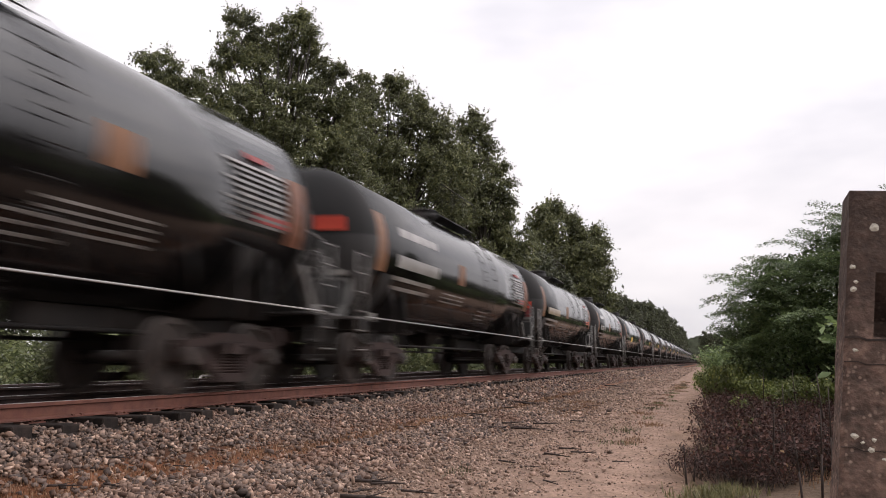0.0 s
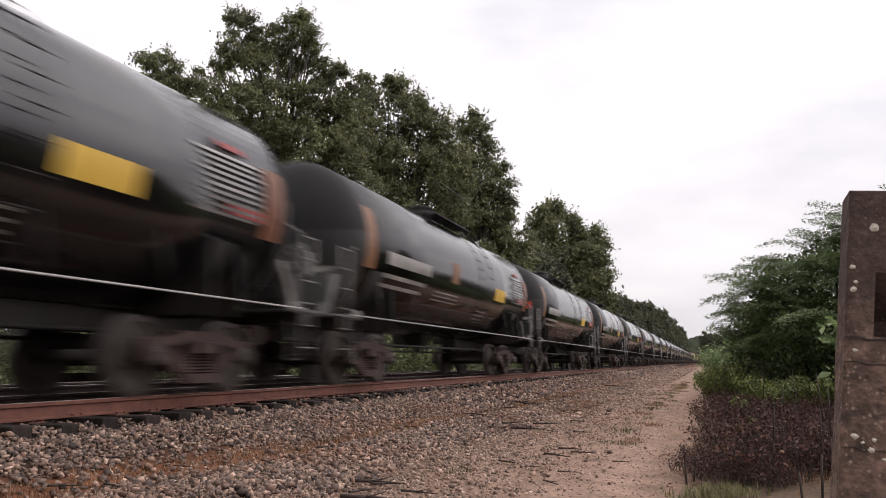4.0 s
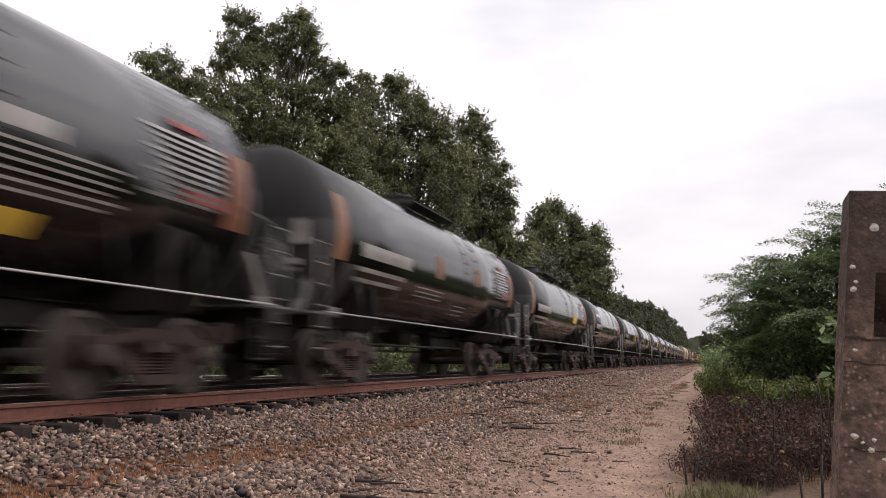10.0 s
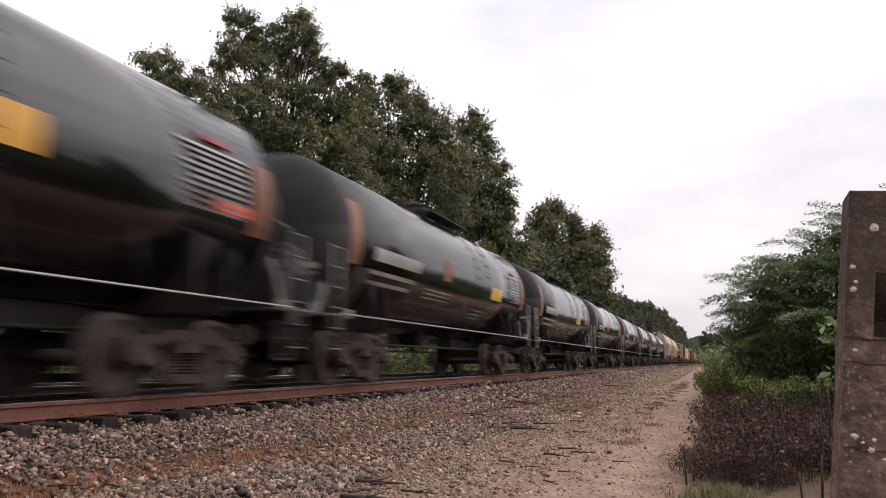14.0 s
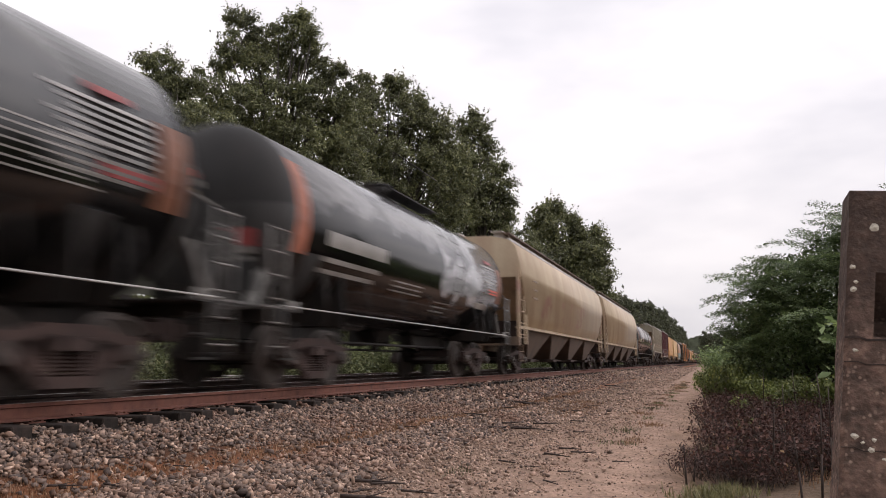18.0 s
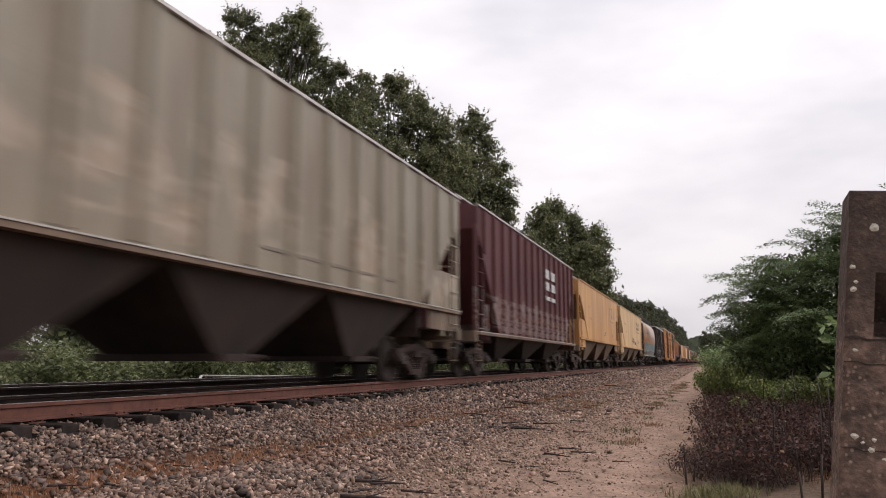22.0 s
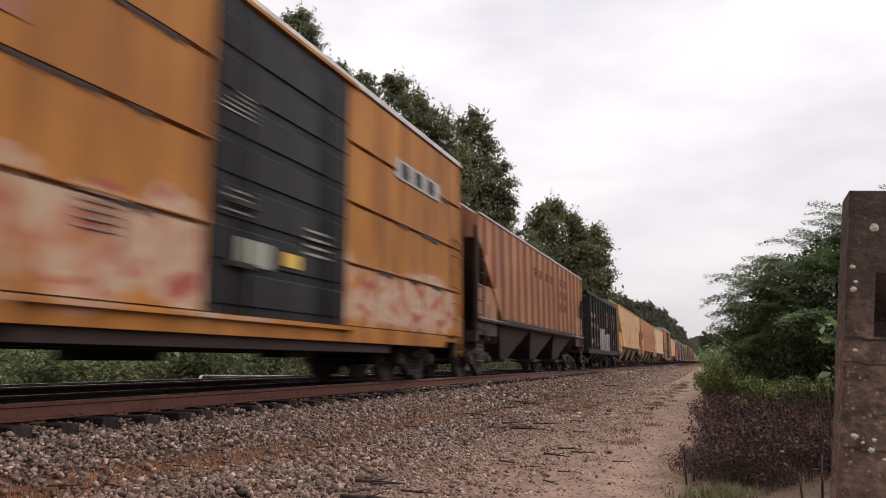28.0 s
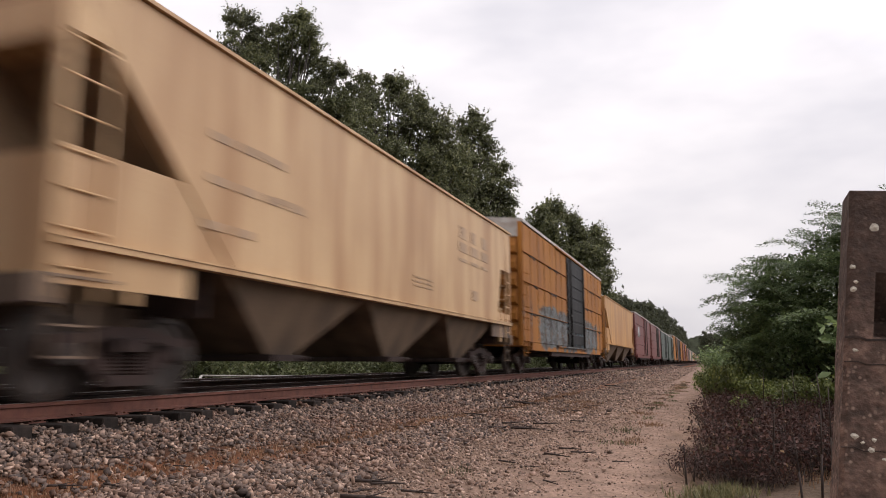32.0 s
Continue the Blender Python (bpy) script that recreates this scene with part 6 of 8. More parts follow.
    part("top_platform", "deck", deck, M["black_steel"], car, label="dark grated platform")

    def top_rail(bm):
        for s in (-1, 1):
            for y in (-1.3, -0.4, 0.6, 1.5):
                rod(bm, (s * 1.02, y, 4.12), (s * 1.02, y, 4.95), 0.010, 6)
            for z in (4.93,):
                rod(bm, (s * 1.02, -1.3, z), (s * 1.02, 1.5, z), 0.012, 6)
    part("platform_rail", "top_rail", top_rail, M["black_steel"], car)

    def outlet(bm):
        hexa(bm, [(-0.2, -0.2, 0.86), (0.2, -0.2, 0.86), (0.2, 0.2, 0.86), (-0.2, 0.2, 0.86)], [(-0.35, -0.4, 1.12), (0.35, -0.4, 1.12), (0.35, 0.4, 1.12), (-0.35, 0.4, 1.12)])
        rod(bm, (0, 0, 0.68), (0, 0, 0.9), 0.1, 12)
    part("bottom_outlet", "outlet", outlet, M["black_steel"], car)

    def pipe(bm):
        rod(bm, (0.55, -tc + 1.2, 0.78), (0.55, tc - 1.2, 0.78), 0.03, 7)
        rod(bm, (-0.2, -tc + 1.2, 0.68), (-0.2, tc - 1.2, 0.68), 0.025, 7)
        box(bm, -0.95, -0.6, 0.5, 0.9, 0.8, 1.15)
        rod(bm, (-0.8, 1.6, 1.0), (-0.8, 2.5, 1.0), 0.15, 12)
        for y in (-tc + 1.4, tc - 1.4, -1.0, 1.0):
            rod(bm, (0.55, y, 0.78), (0.5, y, 1.15), 0.02, 5)
    part("brake_rigging", ("pipe", L), pipe, M["black_steel"], car)
    return car


def tank_marks(car, L, flags, start=1.3):
    """Panels and unreadable lettering on the side of a tank car, placed from its front or rear coupling."""
    f, r, q = -L / 2 + start - 1.57, L / 2 - 0.8, L / 2

    def put(name, y0, y1, z0, z1, m, label=""):
        part(name, ("tp", round(y0, 2), round(y1, 2), z0, z1), tank_patch(y0, y1, z0, z1), M[m], car, label=label)
    if "T" in flags:
        put("stripe", f + 1.58, f + 1.95, 2.05, 3.5, "label_rust", "tall red-brown stripe by the front head")
    else:
        put("stripe", f + 1.58, f + 2.0, 2.12, 3.25, "label_orange", "tall orange-brown stripe by the front head")
    put("stripe", q - 1.95, q - 1.53, 2.1, 3.1, "label_fade", "faded orange-brown stripe by the rear head")
    if "U" in flags:
        put("lettering", f + 2.7, f + 4.9, 2.92, 3.1, "label_white", "white lettering bar high on the shell")
    if "V" in flags:
        put("warning_panel", q - 9.7, q - 8.6, 2.06, 2.4, "label_yellow", "bright yellow panel")
    if "B" in flags:
        put("lettering", f + 2.6, f + 4.95, 2.28, 2.53, "label_cream" if "c" in flags else "label_white", "long pale lettering bar")
        put("lettering", f + 2.55, f + 4.75, 2.03, 2.11, "label_white", "thin white lettering line")
        put("lettering", f + 2.55, f + 4.6, 1.85, 1.92, "label_white", "thin white lettering line")
        for k in range(3):
            put("data_line", f + 5.5, f + 7.1, 2.0 - 0.09 * k, 2.03 - 0.09 * k, "label_white")
    if "P" in flags:
        put("placard", f + 6.4, f + 6.9, 2.3, 2.8, "label_orange", "orange-brown placard")
    if "p" in flags:
        put("placard", f + 4.3, f + 4.85, 2.36, 2.8, "label_orange", "orange-brown placard")
    if "Y" in flags:
        put("warning_panel", r - 4.6, r - 3.55, 2.18, 2.52, "label_yellow", "bright yellow panel")
    if "y" in flags:
        put("warning_panel", r - 8.2, r - 6.1, 1.86, 2.05, "label_yellow", "dull yellow panel")
        put("lettering", r - 8.2, r - 6.0, 1.6, 1.84, "label_cream", "pale panel")
        for k in range(4):
            put("data_line", r - 5.3, r - 3.75, 1.95 - 0.09 * k, 1.98 - 0.09 * k, "label_white")
    if "x" in flags:
        put("warning_panel", r - 5.0, r - 3.8, 1.58, 1.8, "label_yellow", "dull yellow panel")
        put("lettering", r - 5.1, r - 3.8, 2.48, 2.66, "label_white", "pale panel")
        for k in range(6):
            put("data_line", r - 5.0, r - 2.9 - 0.2 * (k % 2), 2.36 - 0.085 * k, 2.39 - 0.085 * k, "label_white")
    if "k" in flags:
        put("warning_panel", r - 4.9, r - 4.2, 1.9, 2.22, "label_plate", "small olive-yellow panel")
    if "Q" in flags:
        put("placard", r - 4.75, r - 4.25, 2.4, 2.85, "label_orange", "orange-brown placard")
    if "O" in flags:
        put("warning_panel", r - 5.5, r - 4.55, 2.3, 2.7, "label_amber", "large amber panel")
    if "G" in flags:
        put("data_plate", r - 5.1, r - 4.0, 2.1, 2.4, "label_plate", "grey-green data plate")
    if "E" in flags:
        put("data_plate", r - 3.0, r - 1.9, 1.85, 2.0, "label_white", "grey data plate")
    if "D" in flags:
        put("lettering", f + 5.6, r - 4.6, 2.5, 2.62, "label_cream", "long thin cream lettering line")
        for k in range(7):
            put("data_line", r - 5.0 + 0.2 * (k % 3), r - 2.0 - 0.15 * (k % 2), 2.58 - 0.075 * k, 2.6 - 0.075 * k, "label_white")
    put("saddle_pad", f + 2.0, f + 2.5, 1.36, 2.1, "smoke", "sooty grey pad over the saddle")
    put("saddle_pad", q - 2.9, q - 2.45, 1.36, 1.95, "smoke", "sooty grey pad over the saddle")
    put("placard", q - 2.95, q - 2.4, 3.15, 3.24, "dull_red", "small dull red panel")
    put("reflector", q - 2.75, q - 2.0, 2.3, 2.44, "label_red" if "h" in flags or "E" in flags else "dull_red", "red strip by the rear head")
    for k in range(10):
        put("data_line", q - 3.45 + 0.12 * (k % 3), q - 2.05 - 0.1 * (k % 2), 3.02 - 0.085 * k, 3.06 - 0.085 * k, "label_faint" if k % 5 else "label_white")
    for k in range(3):
        put("data_line", r - 5.8, r - 4.9, 1.78 - 0.1 * k, 1.81 - 0.1 * k, "label_white")

    def strip(bm):
        box(bm, -0.3, 0.3, -0.012, 0.012, -0.13, 0.13)
    if "H" in flags:
        part("reflector", "red_strip", strip, M["label_red"], car, (0.8, f + 1.07, 2.95), (8, 0, 14), "red strip on the tank head")
    if "h" in flags:
        part("reflector", "red_strip", strip, M["label_red"], car, (0.9, f + 1.02, 2.5), (0, 0, 0), "red strip above the end platform")
    if "e" in flags:
        part("reflector", "red_strip", strip, M["dull_red"], car, (0.9, f + 1.02, 2.2), (0, 0, 0), "dull red strip above the end platform")
    if "W" in flags:
        part("end_plate", "white_square", lambda bm: box(bm, -0.16, 0.16, -0.012, 0.012, -0.2, 0.2), M["label_white"], car, (1.15, f + 1.08, 2.5), (0, 0, 0), "white square plate")


# ---- covered hopper ----
def flat_mark(car, name, m, y0, y1, z0, z1, x=1.6, label=""):
    part(name, ("fm", round(y0, 2), round(y1, 2), round(z0, 2), round(z1, 2), x), lambda bm: box(bm, x - 0.006, x + 0.006, y0, y1, z0, z1), M[m], car, label=label)


def hopper_section(style, sill, eave, top):
    """Right half of the section from sill to ridge, mirrored."""
    if style == "curved":
        half = [(1.42, sill), (1.53, sill + 0.45), (1.6, (sill + eave) / 2 - 0.15), (1.6, (sill + eave) / 2 + 0.4), (1.55, eave - 0.7), (1.43, eave - 0.2), (1.2, eave + 0.05), (0.7, top - 0.05), (0.3, top)]
    else:
        half = [(1.56, sill), (1.56, eave), (1.1, eave + 0.12), (0.5, top - 0.02), (0.25, top)]
    return half + [(-x, z) for x, z in reversed(half)]


def hopper_car(L, paint, style="flat", sill=1.57, eave=4.3, top=4.62, bays=3, ribs=0, bay_paint="shade_tan", walk_dark=False, label="", cut=2.5, low=3.78, plate=2.5, end_paint="", sill_paint="", slope_paint="slope_shade", cut_r=0.0):
    car = tagged(new("hopper_car"), label, "hopper car", "cars of the freight train")
    end_mat = end_paint or "end_shade"
    warm = paint in ("yellow", "pale_yellow", "cream", "peach")
    sill_mat, flange = sill_paint or ("tan" if style == "curved" else paint if warm else "end_shade"), paint if warm else "roof_grey" if style == "flat" else "tan"
    rear_plate = min(plate, 1.85) if cut_r else plate
    end_paint, sill_paint = end_paint or paint, sill_paint or paint
    h = L / 2 - 0.8
    low = 4.15 if warm else low
    low_r = 7.5 if cut_r and warm else low
    cut_r = cut_r or cut
    cut_f = cut
    key = (L, style, sill, eave, top, cut_r)

    def body(bm):
        prism_y(bm, hopper_section(style, sill, eave, top), -h, h, style == "curved")
        for s in (-1, 1):
            lo = low_r if s > 0 else low
            nrm = Vector((0, s * (lo - sill), -(cut_r if s > 0 else cut))).normalized()
            cutg = bmesh.ops.bisect_plane(bm, geom=bm.verts[:] + bm.edges[:] + bm.faces[:], plane_co=(0, s * h, lo), plane_no=nrm, clear_outer=True)
            edges = [e for e in cutg["geom_cut"] if isinstance(e, bmesh.types.BMEdge)]
            bmesh.ops.edgeloop_fill(bm, edges=edges)
    part("body", ("hop", key, cut, low, low_r), body, M[paint], car, label="sheet steel hopper body")
    xs = 1.5 if style == "curved" else 1.57
    for s in (-1, 1):
        cut = cut_r if s > 0 else cut_f
        truck(car, s * (L / 2 - 2.35))
        coupler(car, L, s)
        part("side_sill", ("sill", L, s, sill), lambda bm: box(bm, s * (xs - 0.1), s * (xs + 0.04), -h, h, sill - 0.065, sill + 0.0), M[sill_mat], car)
        part("sill_flange", ("flange", L, s, sill, xs), lambda bm: box(bm, s * (xs - 0.03), s * (xs + 0.055), -h, h, sill + 0.002, sill + 0.022), M[flange], car, label="thin flange along the sill")
        xe = 1.2 if style == "curved" else 1.56
        part("roof_edge", ("redge", L, s, eave, style), lambda bm: box(bm, s * (xe - 0.05), s * (xe + 0.05), -h, h, eave + 0.01, eave + (0.09 if style == "curved" else 0.06)), M["roof_grey" if style == "curved" or paint[:4] in ("grey", "maro", "brow") else paint], car, label="roof edge rail")
        part("end_sill", ("hend", sill), lambda bm: (box(bm, -1.55, 1.55, -0.15, 0.1, 0.95, 1.2), box(bm, -0.3, 0.3, -3.4, 0.1, 0.78, 1.08), box(bm, -1.55, 1.55, -0.9, 0.1, 1.2, 1.23)), M[end_mat], car, (0, s * (L / 2 - 0.7), 0), (0, 0, 0 if s > 0 else 180))

        for sx in (-1, 1):
            def posts(bm):
                box(bm, sx * 1.5 - 0.05, sx * 1.5 + 0.05, -0.05, 0.05, 1.0, min(low, 3.8) + 0.3)
                box(bm, sx * 1.5 - 0.04, sx * 1.5 + 0.04, -1.1, -1.0, 1.0, 2.0)
                for k in range(7):
                    z = 1.3 + k * 0.38
                    rod(bm, (sx * 1.55, -0.55, z), (sx * 1.55, 0.0, z), 0.014, 5)
                box(bm, sx * 1.55 - 0.015, sx * 1.55 + 0.015, -0.58, -0.54, 1.0, min(low, 3.8) + 0.4)
            part("corner_post", ("posts", low, sx), posts, M[end_paint], car, (0, s * h, 0), (0, 0, 0 if s > 0 else 180), label="corner post with ladder rungs")

            def hsteps(bm):
                for z in (0.45, 0.75):
                    box(bm, sx * 1.5 - 0.03, sx * 1.5 + 0.03, -0.5, -0.05, z - 0.012, z + 0.012)
                for yy in (-0.5, -0.05):
                    box(bm, sx * 1.5 - 0.012, sx * 1.5 + 0.012, yy - 0.015, yy + 0.015, 0.45, 1.0)
            part("step", ("hsteps", sx), hsteps, M["end_shade"], car, (0, s * h, 0), (0, 0, 0 if s > 0 else 180))

        def rungs(bm):
            for k in range(6):
                z = 1.5 + k * 0.42
                rod(bm, (0.75, 0.02, z), (1.35, 0.02, z), 0.014, 5)
            box(bm, 0.72, 0.76, 0.0, 0.04, 1.2, 3.9)
        part("end_ladder", "hrungs", rungs, M[end_paint], car, (0, s * h, 0), (0, 0, 0 if s > 0 else 180))
        for sx in (-0.45, 0.45):
            part("end_post", "hpost", lambda bm: box(bm, -0.05, 0.05, -1.0, -0.9, 1.0, 2.3), M[end_paint], car, (sx, s * h, 0), (0, 0, 0 if s > 0 else 180))
        zt = min(low, 3.75) if s > 0 and low_r > low else low
        yt = -cut * (low_r - zt) / (low_r - sill) if s > 0 and low_r > low else 0.0
        # The default sheet paint already contains the shade of the end opening.
        part("slope_sheet", ("slope", sill, zt, cut, yt), lambda bm: hexa(bm, [(-1.42, -cut, sill + 0.01), (1.42, -cut, sill + 0.01), (1.42, -cut + 0.03, sill - 0.01), (-1.42, -cut + 0.03, sill - 0.01)], [(-1.42, yt - 0.03, zt), (1.42, yt - 0.03, zt), (1.42, yt + 0.012, zt - 0.01), (-1.42, yt + 0.012, zt - 0.01)]), M[slope_paint], car, (0, s * (h + 0.004), 0), (0, 0, 0 if s > 0 else 180), label="sloping end sheet")
        if plate:
            reach, ph = max(1.95, cut) if warm else 1.95, rear_plate if s > 0 else plate
            for sx in (-1, 1):
                part("shear_plate", ("shear", ph, s, sill, reach), lambda bm: box(bm, -0.03, 0.03, -reach if s > 0 else 0.0, 0.0 if s > 0 else reach, sill - 0.04, ph), M[paint], car, (sx * 1.5, s * h, 0), label="side plate over the truck")
                # Most lower plates take the end paint with shade in its colour.
                part("shear_plate", ("shear2", plate, s, sill), lambda bm: box(bm, -0.03, 0.03, -1.95 if s > 0 else 0.0, 0.0 if s > 0 else 1.95, 1.14, sill - 0.042), M[paint if warm and s < 0 else end_mat], car, (sx * 1.5, s * h, 0), label="lower side plate over the truck, most painted as shaded")
        if warm:
            end_low = low_r if s > 0 else low
            under = 3.15 if s > 0 and low_r > low else 3.65
            fill = cut * (end_low - under) / (end_low - sill) + 0.06
            part("end_header", ("header", fill, eave, top, under), lambda bm: prism_y(bm, [(x * 0.996, z - 0.004) for x, z in hopper_section(style, under, eave, top)], -fill, -0.004), M[paint], car, (0, s * h, 0), (0, 0, 0 if s > 0 else 180), label="solid header over the end opening")
            if s > 0:
                part("end_canopy", "canopy", lambda bm: hexa(bm, [(-1.45, -0.002, 3.82), (1.45, -0.002, 3.82), (1.3, 0.62, 3.86), (-1.3, 0.62, 3.86)], [(-1.45, -0.002, 4.3), (1.45, -0.002, 4.3), (1.3, 0.62, 4.14), (-1.3, 0.62, 4.14)]), M[paint], car, (0, h, 0), label="short plate canopy over the rear platform")
            if s < 0:
                part("end_panel", "end_panel", lambda bm: box(bm, -1.44, 1.44, -0.06, -0.02, 1.24, 2.45), M[paint], car, (0, s * h, 0), (0, 0, 180), label="solid lower end panel")
        part("bulkhead", ("bulk", sill, low), lambda bm: (box(bm, -1.38, 1.38, -0.02, 0.02, 0.95, min(low, sill + 0.4))), M["truck_steel"], car, (0, s * (h - cut + 0.25), 0), (0, 0, 0 if s > 0 else 180), label="dark end bulkhead")

        if low_r > low and s > 0:
            part("center_web", "rear_web", lambda bm: prism_x(bm, [(-1.4, 1.6), (-0.12, 1.6), (-0.12, 3.14), (-1.0, 3.14)], -0.03, 0.03), M["end_shade"], car, (0, h, 0), label="web plate under the header")
        else:
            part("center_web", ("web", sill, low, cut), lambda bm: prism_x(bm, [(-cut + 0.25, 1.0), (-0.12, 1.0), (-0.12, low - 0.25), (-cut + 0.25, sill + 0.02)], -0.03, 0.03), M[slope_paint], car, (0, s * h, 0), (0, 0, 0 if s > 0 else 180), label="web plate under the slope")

        def wheelb(bm):
            for k in range(16):
                a, b = 2 * math.pi * k / 16, 2 * math.pi * (k + 1) / 16
                rod(bm, (0.28 * math.cos(a), 0, 0.28 * math.sin(a)), (0.28 * math.cos(b), 0, 0.28 * math.sin(b)), 0.016, 5)
            for k in range(4):
                a = math.pi * k / 2
                rod(bm, (0, -0.03, 0), (0.28 * math.cos(a), 0, 0.28 * math.sin(a)), 0.012, 5)
        if s < 0:
            part("brake_wheel", "brake_wheel", wheelb, M["black_steel"], car, (-0.7, s * (h + 0.12), 2.3))
    bl = (2 * h - cut_f - cut_r) / bays
    for b in range(bays):
        yc = -h + cut_f + bl * (b + 0.5)

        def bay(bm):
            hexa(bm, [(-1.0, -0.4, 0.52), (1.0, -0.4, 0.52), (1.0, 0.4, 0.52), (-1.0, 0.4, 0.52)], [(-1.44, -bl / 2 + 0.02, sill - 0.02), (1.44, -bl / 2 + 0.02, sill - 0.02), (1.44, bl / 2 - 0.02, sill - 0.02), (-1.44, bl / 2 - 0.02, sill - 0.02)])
        # The bay paint has the underside's shade put into its colour.
        k = part("discharge_bay", ("bay", round(bl, 3), sill), bay, M[bay_paint], car, (0, yc, 0), label="sloping discharge bay with shade in its paint")
        part("gate", "gate", lambda bm: (box(bm, -1.15, 1.15, -0.45, 0.45, 0.42, 0.52), rod(bm, (-1.3, 0.3, 0.47), (1.3, 0.3, 0.47), 0.03, 8)), M["truck_steel"], k)
    if ribs:
        for s in (-1, 1):
            for i in range(ribs):
                y = -h + 0.55 + (2 * h - 1.1) * i / (ribs - 1)
                cut = cut_r if y > 0 else cut_f
                lo = sill + 0.05 if abs(y) < h - cut else min(eave - 0.4, sill + 0.05 + (abs(y) - h + cut) / cut * ((low_r if y > 0 else low) - sill))
                part("rib", ("rib", round(lo, 2), eave), lambda bm: hexa(bm, [(-0.02, -0.09, lo), (0.09, -0.05, lo), (0.09, 0.05, lo), (-0.02, 0.09, lo)], [(-0.02, -0.09, eave - 0.03), (0.09, -0.05, eave - 0.03), (0.09, 0.05, eave - 0.03), (-0.02, 0.09, eave - 0.03)]), M[paint], car, (s * 1.56, y, 0), (0, 0, 0 if s > 0 else 180))

    def walkway(bm):
        for s in (-1, 1):
            box(bm, s * 0.75 - 0.2, s * 0.75 + 0.2, -h + 0.1, h - 0.1, top + 0.12, top + 0.16)
            k = -h + 0.4
            while k < h:
                box(bm, s * 0.75 - 0.17, s * 0.75 + 0.17, k - 0.03, k + 0.03, top - 0.2, top + 0.12)
                k += 1.5
    part("roof_walkway", ("walkway", L, top), walkway, M["black_steel" if walk_dark else "roof_grey"], car, label="grated roof walkway")

    def hatches(bm):
        for i in range(bays * 2):
            y = -h + 1.4 + (2 * h - 2.8) * i / (bays * 2 - 1)
            box(bm, -0.35, 0.35, y - 0.8, y + 0.8, top - 0.03, top + 0.08)
            for e in (-0.6, 0.6):
                rod(bm, (-0.42, y + e, top + 0.1), (0.42, y + e, top + 0.1), 0.02, 5)
    part("hatch_row", ("hatches", L, top, bays), hatches, M[paint], car)
    if style == "curved" or walk_dark:
        lift = 0.3 if walk_dark else 0.06

        def rail(bm):
            k = -h + 0.3
            while k < h:
                for s in (-1, 1):
                    box(bm, s * 1.15 - 0.02, s * 1.15 + 0.02, k - (0.28 if walk_dark else 0.04), k + (0.28 if walk_dark else 0.04), eave + 0.02, top + lift)
                k += 1.3
            for s in (-1, 1):
                box(bm, s * 1.15 - 0.2, s * 1.15 + 0.05, -h + 0.1, h - 0.1, top + lift - 0.02, top + lift + 0.03)
        part("running_board", ("rboard", L, top, eave, walk_dark), rail, M["black_steel" if walk_dark else "bay_brown"], car, label="dark running board on brackets")
    return car


